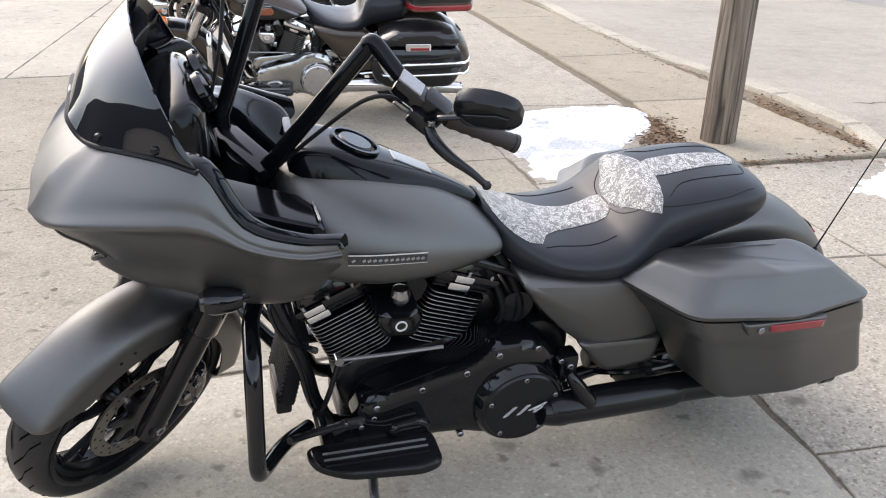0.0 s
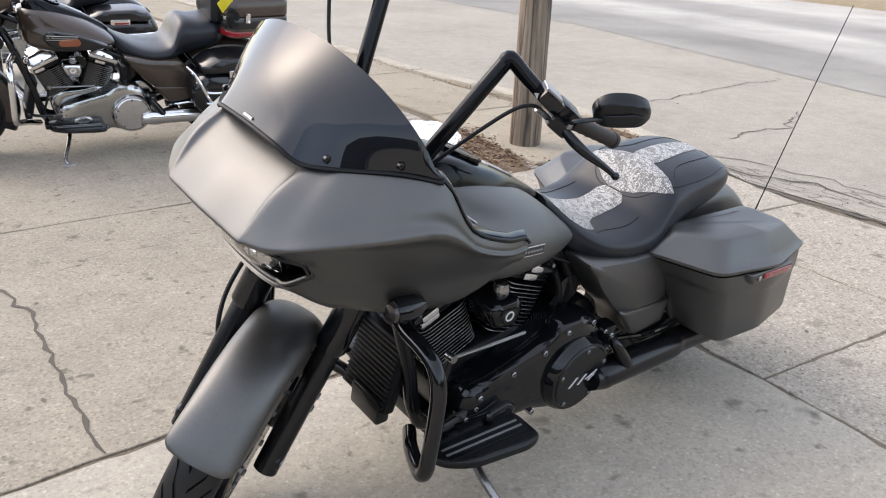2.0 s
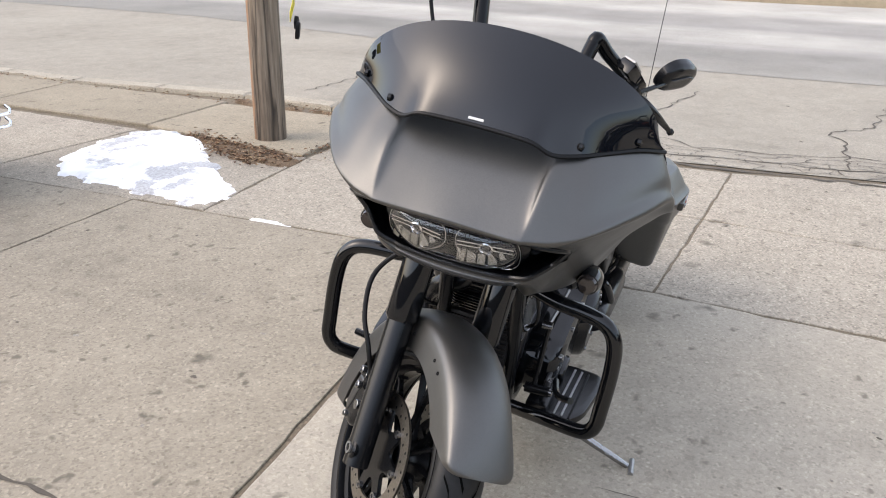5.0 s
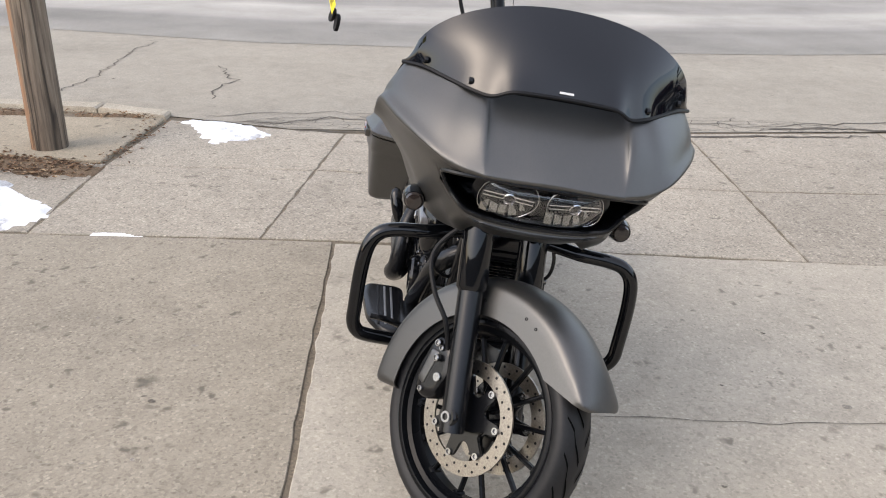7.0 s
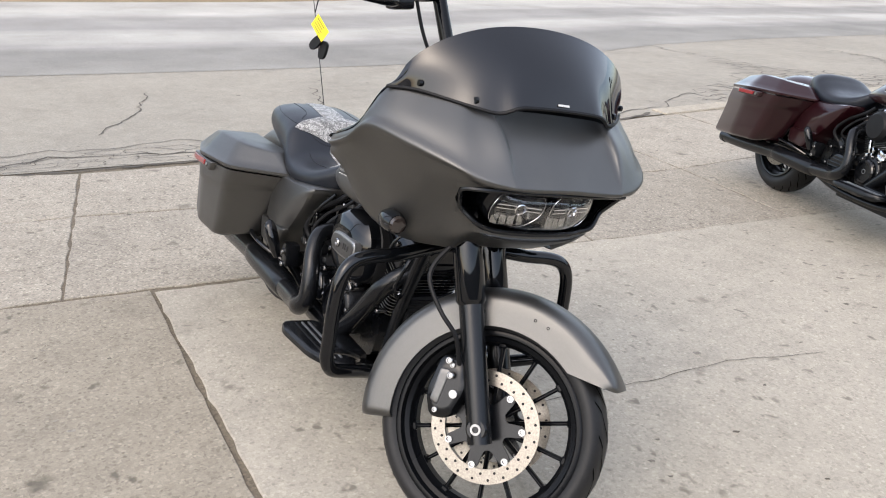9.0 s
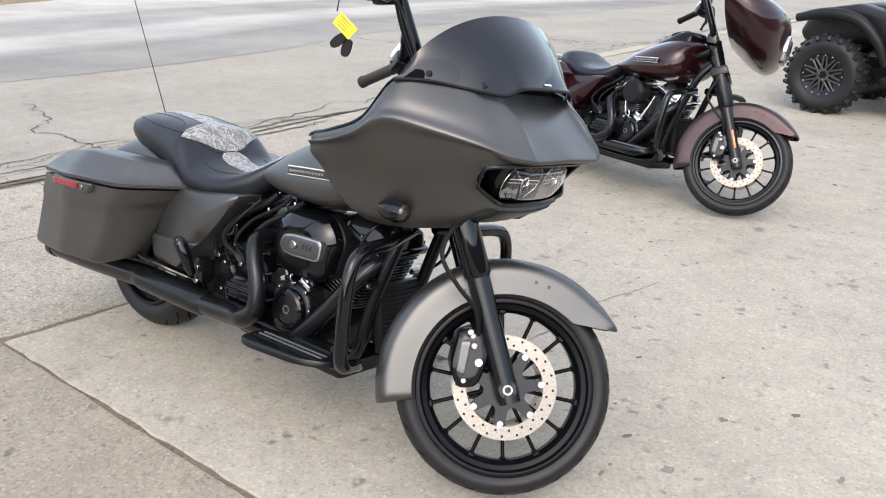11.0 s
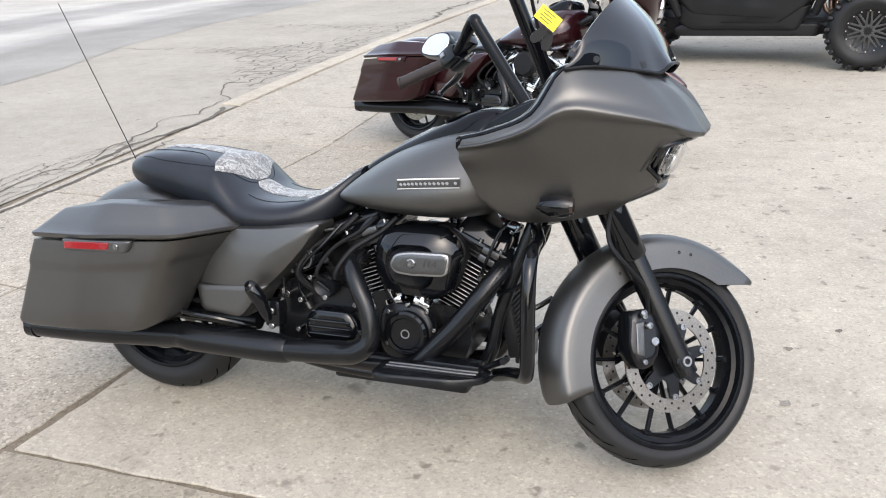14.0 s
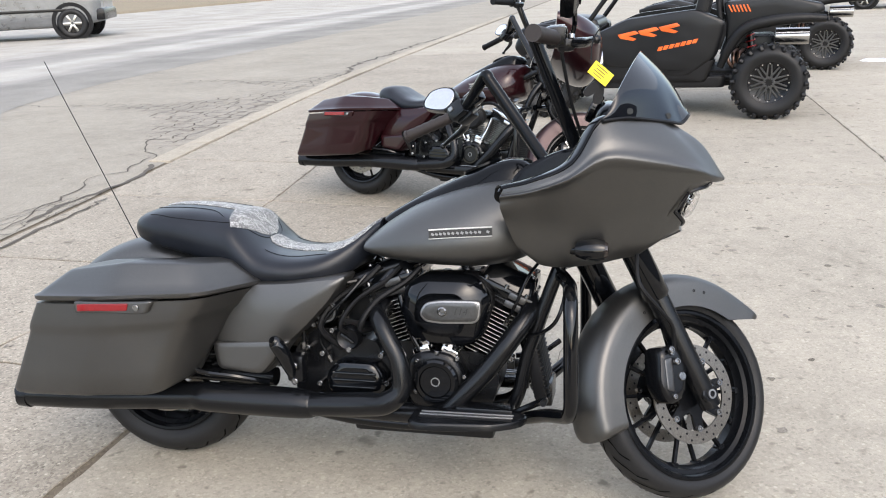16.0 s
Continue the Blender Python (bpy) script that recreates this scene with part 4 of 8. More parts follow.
def arc_fender(at, r, a0, a1, half, drop, per=28, thick=0.004, ramp=False):
    """A mudguard: crowned section swept round the wheel from a0 to a1 (degrees)."""
    rows = []
    full = drop + half * 0.15
    tip = 0.026
    for i in ([0, 0.06, 0.15, 0.28, 0.45, 0.7] if ramp else [0]) + list(range(1, per)) + ([per - 0.7, per - 0.45, per - 0.28, per - 0.15, per - 0.06, per] if ramp else [per]):
        a = radians(a0 + (a1 - a0) * i / per)
        deep = full
        away = min(1, radians((a1 - a0) * min(i, per - i) / per) * r / tip) if ramp else 1
        crown = half * (0.5 if not ramp else 0.16 + 0.34 * min(1, radians((a1 - a0) * i / per) * r / 0.11))
        wide = half - tip * (1 - math.sqrt(1 - (1 - away) ** 2))
        if ramp and a < math.pi / 2:
            # the skirt's lower edge runs straight to the front tip
            deep = max(crown * 1.02, min(full, r * (1 - math.sin(radians(a0)) / math.sin(a)) + 0.012))
        row = []
        for j in range(21):
            u = -1 + j / 10
            if abs(u) < 0.7:
                th = abs(u) / 0.7 * math.pi / 2
                y, d = wide * math.sin(th) ** 0.92, crown * (1 - math.cos(th))
            else:
                e = (abs(u) - 0.7) / 0.3
                y, d = wide * (1 + 0.02 * e), crown + (deep - crown) * e
            rr = r - d
            row.append((at[0] + rr * math.cos(a), at[1] + math.copysign(y, u), at[2] + rr * math.sin(a)))
        rows.append(row)
    bm = bmesh.new()
    sheet(bm, rows)
    tidy(bm)
    bmesh.ops.solidify(bm, geom=bm.faces, thickness=thick)
    return tidy(bm)


def front_end(root, s, angle):
    """Fork, wheel, mudguard, calipers and everything else that turns with the bars."""
    m = Matrix.Translation((0, s.get("fork_y", 0), 0)) @ steering(angle)
    wheel(root, AXLE, m, 0.284, s.get("front_rim", 0.224), 0.056, s, s["spokes"])
    if s.get("mudguard", "short") == "short":
        part("front_mudguard", moved(arc_fender(AXLE, 0.338, 38.5, 200, 0.076, 0.085, ramp=True), m), s["front_paint"], root, s["front_label"])
    else:
        g = part("front_mudguard", moved(arc_fender(AXLE, 0.340, 33, 205, 0.092, 0.10), m), s["front_paint"], root, s["front_label"])
        for y in (1, -1):
            rows = []
            for a in range(44, 200, 6):
                c, q = math.cos(radians(a)), math.sin(radians(a))
                rows.append([(AXLE.x + r * c, y * w, AXLE.z + r * q) for r, w in ((0.238, 0.097), (0.262, 0.1), (0.286, 0.099), (0.304, 0.094))])
            bm = bmesh.new()
            sheet(bm, rows)
            tidy(bm)
            bmesh.ops.solidify(bm, geom=bm.faces, thickness=0.004)
            part("mudguard_side", moved(tidy(bm), m), s["front_side"], g)
        trim = [AXLE + Vector((r * math.cos(radians(a)), y, r * math.sin(radians(a)))) for a, y, r in ((80, 0.103, 0.235), (58, 0.103, 0.238), (42, 0.10, 0.25), (32, 0.075, 0.29), (28, 0.0, 0.325), (32, -0.075, 0.29), (42, -0.10, 0.25), (58, -0.103, 0.238), (80, -0.103, 0.235))]
        part("mudguard_trim", moved(tube(trim, 0.010, 8), m), CHROME, g)
        part("mudguard_lamp", moved(block((0.055, 0.075, 0.045), AXLE + Vector((0.288, 0, 0.188)), 0.016, Matrix.Rotation(radians(-40), 4, "Y")), m), AMBER_LENS, g, "amber lamp on the mudguard tip")
    top = AXLE + STEER_AXIS * 0.50
    for y in (0.108, -0.108):
        o = Vector((0, y, 0))
        lower = part("fork_leg", moved(tube([AXLE + o - STEER_AXIS * 0.035, AXLE + o + STEER_AXIS * 0.30], [0.029, 0.030], 16, smooth=False), m), s["fork_low"], root)
        part("fork_sleeve", moved(tube([AXLE + o + STEER_AXIS * 0.29, AXLE + o + STEER_AXIS * 0.30, top + o], [0.030, 0.037, 0.037], 18, smooth=False), m), s["fork_up"], lower)
        nut = part("axle_nut", moved(disc(0.026, 0.0, math.copysign(0.026, y), 20, 0.004, AXLE + Vector((0, y, 0))), m), BLACK_SATIN, lower)
        part("axle_socket", moved(lathe([(0.008, 0.0), (0.013, 0.0), (0.013, math.copysign(0.030, y)), (0.008, math.copysign(0.030, y))], 16, at=AXLE + Vector((0, y, 0))), m), DULL_ALLOY, nut)
        for k in (0.10, 0.135):
            part("caliper_bolt", moved(bolt(0.009, 0, math.copysign(0.012, y), 10, 0.002, AXLE + Vector((-0.06, y * 1.18, 0)) + STEER_AXIS * k), m), STEEL, lower)
        if s.get("reflector"):
            part("fork_reflector", moved(block((0.012, 0.012, 0.10), (0, 0, 0), 0.003, Matrix.Translation(AXLE + Vector((0.012, y * 1.26, 0)) + STEER_AXIS * 0.12) @ Matrix.Rotation(-RAKE, 4, "Y")), m), AMBER_LENS, lower, "amber reflector strip")
    for y in (1, -1):
        c = AXLE + Vector((-0.105, y * 0.088, 0.05))
        cal = part("brake_caliper", moved(slab([(c.x - 0.045, c.z + 0.075), (c.x + 0.02, c.z + 0.085), (c.x + 0.045, c.z + 0.02), (c.x + 0.03, c.z - 0.06), (c.x - 0.02, c.z - 0.075), (c.x - 0.05, c.z - 0.02)], c.y - y * 0.03, c.y + y * 0.035, 0.012, 0.02), m), BLACK_SATIN, root)
        part("caliper_plate", moved(slab([(c.x - 0.033, c.z + 0.045), (c.x - 0.008, c.z + 0.05), (c.x - 0.008, c.z - 0.04), (c.x - 0.03, c.z - 0.035)], c.y + y * 0.03, c.y + y * 0.037, 0.002, 0.006), m), SMOKED_ALLOY, cal)
        part("caliper_badge", moved(disc(0.011, c.y + y * 0.03, c.y + y * 0.040, 14, 0.001, (c.x + 0.02, 0, c.z)), m), STEEL, cal)
        for dz in (0.062, -0.052):
            part("caliper_bolt", moved(bolt(0.007, c.y + y * 0.03, c.y + y * 0.040, 10, 0.001, (c.x - 0.008, 0, c.z + dz)), m), STEEL, cal)
    for y in (0.074, -0.074):
        for p in ((0.02, 0.283), (0.055, 0.278), (-0.105, 0.255), (-0.155, 0.222)):
            part("mudguard_bolt", moved(bolt(0.004, y * 0.96, y * 1.06, 8, 0.0005, (AXLE.x + p[0], 0, AXLE.z + p[1])), m), BLACK_SATIN, root)
    part("brake_hose", moved(tube([AXLE + Vector((-0.10, -0.12, 0.12)), AXLE + Vector((-0.125, -0.15, 0.18)), AXLE + Vector((-0.18, -0.17, 0.225)), AXLE + Vector((-0.235, -0.17, 0.29)), AXLE + Vector((-0.22, -0.15, 0.37)), AXLE + Vector((-0.17, -0.11, 0.44))], 0.0058, 8), m), BLACK_MATT, root)
    part("fork_yoke", moved(block((0.09, 0.30, 0.05), (0, 0, 0), 0.014, Matrix.Translation(top - STEER_AXIS * 0.005) @ Matrix.Rotation(-RAKE, 4, "Y")), m), BLACK_SATIN, root)
    return m


def handlebar(root, s, m):
    """High angled bars with grips, controls, levers and mirrors."""
    bar = None
    for y in (1, -1):
        bm = bmesh.new()
        tube([(0.418, y * 0.062, 0.90), (0.408, y * 0.086, 0.945), (0.259, y * 0.152, 1.212)], 0.0175, 12, smooth=False, bm=bm)
        tube([(0.263, y * 0.150, 1.204), (0.256, y * 0.157, 1.220), (0.250, y * 0.20, 1.200), (0.247, y * 0.25, 1.180), (0.232, y * 0.31, 1.152), (0.190, y * 0.365, 1.132)], [0.0175, 0.0175, 0.017, 0.016, 0.0155, 0.015], 12, bm=bm)
        if bar is None:
            bar = part("handlebar", moved(bm, m), s["bar"], root, s.get("bar_label", "tall gloss black handlebar"))
            part("bar_clamp", moved(block((0.06, 0.17, 0.05), (0.418, 0, 0.90), 0.012), m), BLACK_GLOSS, bar)
        else:
            part("bar_tube", moved(bm, m), s["bar"], bar)
        a = Vector((0.215, y * 0.338, 1.142))
        d = (Vector((0.100, y * 0.449, 1.099)) - a).normalized()
        grip = bmesh.new()
        pts = [a + d * (0.013 * k) for k in range(13)]
        tube(pts, [0.0185 if k % 2 else 0.0165 for k in range(13)], 14, smooth=False, bm=grip)
        part("grip", moved(grip, m), s["grip"], bar, "ribbed brown rubber grip" if s["grip"] is GRIP_BROWN else "")
        part("grip_end", moved(tube([pts[-1] - d * 0.004, pts[-1] + d * 0.005], 0.0195, 16, smooth=False), m), s["grip"], bar)
        across = Matrix.Rotation(y * radians(28), 4, "Z") @ Matrix.Rotation(y * radians(-24), 4, "X")
        box = part("switch_housing", moved(block((0.05, 0.062, 0.052), (0, 0, 0), 0.012, Matrix.Translation((0.232, y * 0.312, 1.156)) @ across), m), BLACK_SATIN, bar)
        part("switch_button", moved(block((0.012, 0.016, 0.014), (0, 0, 0), 0.003, Matrix.Translation((0.205, y * 0.312, 1.158)) @ across), m), DULL_ALLOY, box)
        res = part("reservoir", moved(block((0.046, 0.066, 0.034), (0, 0, 0), 0.009, Matrix.Translation((0.262, y * 0.272, 1.183)) @ across), m), BLACK_GLOSS, bar)
        part("reservoir_lid", moved(block((0.036, 0.052, 0.006), (0, 0, 0.019), 0.002, Matrix.Translation((0.262, y * 0.272, 1.183)) @ across), m), DULL_ALLOY, res)
        lb = part("lever_bracket", moved(block((0.042, 0.06, 0.032), (0, 0, 0), 0.010, Matrix.Translation((0.258, y * 0.312, 1.140)) @ across), m), BLACK_SATIN, bar)
        part("pivot_bolt", moved(bolt(0.009, 0.0, 0.012, 12, 0.002, (0.262, y * 0.335, 1.146), axis="z"), m), STEEL, lb)
        lever = bmesh.new()
        tube([(0.258, y * 0.325, 1.138), (0.272, y * 0.36, 1.128), (0.268, y * 0.40, 1.115), (0.250, y * 0.445, 1.100), (0.240, y * 0.478, 1.088)], [0.010, 0.0125, 0.011, 0.008, 0.0065], 10, bm=lever)
        part("lever", moved(lever, m), BLACK_SATIN, bar)
        part("lever_ball", moved(lathe([(0.001, -0.010), (0.007, -0.007), (0.010, 0.0), (0.007, 0.007), (0.001, 0.010)], 14, closed=False, at=(0.239, y * 0.481, 1.087)), m), BLACK_SATIN, bar)
        part("mirror_stem", moved(tube([(0.266, y * 0.325, 1.150), (0.262, y * 0.352, 1.172), (0.245, y * 0.385, 1.190), (0.235, y * 0.41, 1.212)], 0.006, 8), m), BLACK_GLOSS, bar)
        out = [(-0.066, -0.020), (-0.060, 0.020), (-0.02, 0.042), (0.030, 0.046), (0.060, 0.030), (0.066, -0.005), (0.050, -0.036), (0.0, -0.042), (-0.050, -0.040)]
        vx, vz = Vector((0.40, -y * 0.855, -0.33)).normalized(), Vector((0.42, -y * 0.12, 0.90))
        vy = vz.cross(vx).normalized() * y
        vz = vx.cross(vy).normalized() * y
        face = Matrix(((vx.x, vy.x, vz.x, 0.217), (vx.y, vy.y, vz.y, y * 0.421), (vx.z, vy.z, vz.z, 1.218), (0, 0, 0, 1)))
        shell = slab(out, -0.014, 0.020, 0.013, 0.02)
        mir = part("mirror", tidy(moved(shell, m @ face)), BLACK_SATIN, bar, "black rounded mirror on a stem")
        part("mirror_rib", tidy(moved(slab([(-0.045, 0.004), (-0.02, 0.014), (0.045, 0.010), (0.03, 0.004), (-0.02, 0.006)], 0.015, 0.0235, 0.002, 0.003), m @ face)), BLACK_GLOSS, mir)
        glass = slab([(p[0] * 0.9, p[1] * 0.9) for p in out], -0.012, -0.0155, 0.001, 0.02)
        part("mirror_glass", tidy(moved(glass, m @ face)), CHROME, mir)
    part("clutch_cable", moved(tube([(0.268, 0.285, 1.145), (0.290, 0.25, 1.165), (0.325, 0.21, 1.14), (0.37, 0.14, 1.02), (0.41, 0.09, 0.92)], 0.0045, 8), m), BLACK_MATT, bar)
    part("cable_adjuster", moved(tube([(0.268, 0.285, 1.146), (0.285, 0.258, 1.160)], 0.007, 8, smooth=False), m), STEEL, bar)
    part("brake_line", moved(tube([(0.270, -0.265, 1.165), (0.30, -0.23, 1.10), (0.345, -0.18, 1.03), (0.42, -0.12, 0.92)], 0.0045, 8), m), BLACK_MATT, bar)
    return bar


TANK = [  # x, half width, bottom, top
    (-0.140, 0.118, 0.690, 0.712), (-0.130, 0.146, 0.680, 0.728), (-0.08, 0.172, 0.664, 0.767), (0.0, 0.202, 0.652, 0.815), (0.1, 0.222, 0.645, 0.858), (0.2, 0.222, 0.646, 0.891), (0.29, 0.200, 0.662, 0.905), (0.345, 0.150, 0.69, 0.890), (0.365, 0.08, 0.72, 0.87)]


def ring_section(x, w, lo, hi, n=20, belly=0.36, sq=0.85):
    """A tank-like closed section: widest low down, rounded over the top."""
    out = []
    zc = lo + (hi - lo) * belly
    for i in range(n):
        a = 2 * math.pi * i / n
        c, s = math.cos(a), math.sin(a)
        y = w * math.copysign(abs(c) ** sq, c)
        z = zc + ((hi - zc) if s > 0 else (zc - lo)) * math.copysign(abs(s) ** (1.05 if s > 0 else 0.7), s)
        out.append((x, y, z))
    return out


def tank(root, s):
    t = part("fuel_tank", body([ring_section(*k) for k in TANK], 4, 3), s["paint"], root, s["tank_label"])
    rows = []
    for x, w, z, foot in ((-0.125, 0.022, 0.740, 0.710), (-0.09, 0.036, 0.772, 0.742), (0.0, 0.056, 0.824, 0.795), (0.09, 0.084, 0.868, 0.838), (0.16, 0.098, 0.897, 0.860), (0.22, 0.106, 0.922, 0.866), (0.27, 0.108, 0.933, 0.866), (0.31, 0.098, 0.928, 0.852), (0.335, 0.065, 0.905, 0.85)):
        rows.append([(x, -w, foot - 0.014), (x, -w * 0.985, foot), (x, -w * 0.74, z), (x, -w * 0.3, z + 0.010), (x, w * 0.3, z + 0.010), (x, w * 0.74, z), (x, w * 0.985, foot), (x, w, foot - 0.014)])
    con = part("tank_console", body(rows, 4, 3), COWL_BLACK, t, "gloss black console along the tank")
    lid = Matrix.Translation((0.185, 0, 0.914)) @ Matrix.Rotation(radians(-22), 4, "Y")
    part("filler_ring", moved(lathe([(0.052, 0.0), (0.058, 0.006), (0.058, 0.012), (0.05, 0.012), (0.048, 0.004)], 32, axis="z"), lid), COWL_BLACK, con)
    part("filler_cap", moved(disc(0.04, 0.0, 0.012, 28, 0.004, axis="z"), lid), BLACK_SATIN, con)
    plate = Matrix.Translation((0.055, 0, 0.862)) @ Matrix.Rotation(radians(-26), 4, "Y")
    part("console_plate", moved(block((0.10, 0.05, 0.004), bevel=0.0015), plate), DULL_ALLOY, con)
    for y in (1, -1):
        # maker's badge: a dark bar between two bright lines, with small plain strokes
        path = [(0.075, 0.2235, 0.752), (0.13, 0.2265, 0.757), (0.19, 0.2265, 0.761), (0.245, 0.2215, 0.764)]
        bm = bmesh.new()
        sp = spline(path, 5)
        for dz, w, mi, push in ((0.0, 0.0095, 0, 0.001), (0.0125, 0.0019, 1, 0.002), (-0.0115, 0.0011, 1, 0.002)):
            rows = [[(p[0], (p[1] + push + 0.003), p[2] + dz - w), (p[0], (p[1] + push + 0.004), p[2] + dz + w)] for p in sp]
            sheet(bm, rows, mi=mi)
        for k in range(13):
            p = sp[1 + int(k * (len(sp) - 3) / 12)]
            block((0.0075, 0.002, 0.0058), (p[0], p[1] + 0.0055, p[2]), 0.0, Matrix.Rotation(radians(25), 4, "Y"), bm=bm, mi=2)
        if y < 0:
            mirrored(bm)
        part("tank_badge", bm, [INK, PALE_PRINT, DULL_ALLOY], t, "black and silver tank badge with two bright lines")
    return t


SEAT = [  # x, half width, top, bottom
    (-0.872, 0.07, 0.755, 0.725), (-0.850, 0.128, 0.778, 0.708), (-0.79, 0.158, 0.797, 0.688), (-0.70, 0.170, 0.801, 0.668), (-0.62, 0.176, 0.795, 0.645), (-0.565, 0.182, 0.786, 0.628), (-0.525, 0.188, 0.772, 0.612), (-0.485, 0.195, 0.728, 0.600), (-0.445, 0.199, 0.690, 0.590), (-0.39, 0.199, 0.673, 0.588), (-0.32, 0.190, 0.672, 0.588), (-0.25, 0.172, 0.687, 0.597), (-0.19, 0.140, 0.716, 0.620), (-0.145, 0.100, 0.748, 0.660), (-0.112, 0.055, 0.768, 0.715)]


def seat_section(x, w, hi, lo):
    """From under one flank over the top to the other, then back below."""
    z = lambda f: lo + (hi - lo) * f
    return [(x, -w * 0.80, lo), (x, -w * 0.97, z(0.22)), (x, -w, z(0.5)), (x, -w * 0.92, z(0.76)), (x, -w * 0.7, z(0.92)), (x, -w * 0.35, z(0.99)), (x, 0, z(1.0)), (x, w * 0.35, z(0.99)), (x, w * 0.7, z(0.92)), (x, w * 0.92, z(0.76)), (x, w, z(0.5)), (x, w * 0.97, z(0.22)), (x, w * 0.80, lo), (x, 0, lo)]


def seat_top(x, y):
    """Height of the seat's upper side at x, y."""
    xs = [k[0] for k in SEAT]
    w, hi, lo = (float(np.interp(x, xs, [k[i] for k in SEAT])) for i in (1, 2, 3))
    u = min(1, abs(y) / w)
    f = np.interp(u, [0, 0.35, 0.7, 0.92, 1], [1.0, 0.99, 0.92, 0.76, 0.5])
    return lo + (hi - lo) * float(f)


def seat(root, s):
    bm = body([seat_section(*k) for k in SEAT], 5, 3)
    skin = BVHTree.FromBMesh(bm)
    st = part("seat", bm, LEATHER, root, "black leather two-up seat with snake-print panels")
    over = lambda x, y: (skin.ray_cast((x, y, 1.5), (0, 0, -1))[0] or Vector((x, y, seat_top(x, y)))).z
    if s.get("snake"):
        for name, xs, hs in (
            ("pillion_panel", [-0.81, -0.80, -0.73, -0.66, -0.59, -0.56], [0.012, 0.030, 0.037, 0.042, 0.044, 0.035]),
            ("ridge_panel", [-0.572, -0.562, -0.547, -0.53, -0.512, -0.500, -0.488, -0.476, -0.466], [0.03, 0.08, 0.128, 0.158, 0.140, 0.112, 0.082, 0.06, 0.02]),
            ("nose_panel", [-0.462, -0.448, -0.38, -0.31, -0.27, -0.245, -0.21, -0.17, -0.145, -0.13, -0.122], [0.036, 0.052, 0.050, 0.062, 0.085, 0.125, 0.128, 0.108, 0.085, 0.06, 0.03])):
            rows = []
            fx = np.linspace(xs[0], xs[-1], 40)
            for x in fx:
                h = float(np.interp(x, xs, hs))
                rows.append([(x, h * u, over(x, h * u) + 0.0045 - 0.003 * u ** 8) for u in np.linspace(-1, 1, 17)])
            bm = bmesh.new()
            sheet(bm, rows)
            tidy(bm)
            bmesh.ops.solidify(bm, geom=bm.faces, thickness=0.006)
            part(name, tidy(bm), SNAKE, st, "pale snake-print leather panel")
        for y in (1, -1):
            for pts in ([(-0.82, 0.03), (-0.80, 0.075), (-0.72, 0.085), (-0.62, 0.088), (-0.57, 0.12)], [(-0.80, 0.13), (-0.72, 0.15), (-0.64, 0.154), (-0.57, 0.15), (-0.535, 0.142)], [(-0.54, 0.14), (-0.50, 0.110), (-0.47, 0.07), (-0.459, 0.0)], [(-0.44, 0.125), (-0.38, 0.13), (-0.30, 0.125), (-0.25, 0.135)]):
                part("seam", tube([(x, y * v, over(x, y * v) + 0.0004) for x, v in spline(pts, 5)], 0.0012, 5), BLACK_MATT, st)
    return st


BAG_LOW = [(-1.200, 0.318), (-0.91, 0.378), (-0.690, 0.372), (-0.610, 0.235), (-0.65, 0.20), (-1.193, 0.20)]
BAG_SEAM = [(-1.060, 0.354), (-0.78, 0.416), (-0.532, 0.386), (-0.435, 0.205), (-0.46, 0.170), (-1.042, 0.170)]
BAG_TOP = [(-0.975, 0.318), (-0.76, 0.362), (-0.575, 0.338), (-0.505, 0.232), (-0.52, 0.190), (-0.945, 0.190)]


LID_TOP = 0.672


def bag_ring(a, b, f, z, grow=0.0, r=0.035):
    o = [np.array(p) * (1 - f) + np.array(q) * f for p, q in zip(a, b)]
    o = np.array(smooth_outline(o, r, 7))
    c = o.mean(axis=0)
    return [(*(p + (p - c) / np.linalg.norm(p - c) * grow), z(p[0]) if callable(z) else z) for p in o]


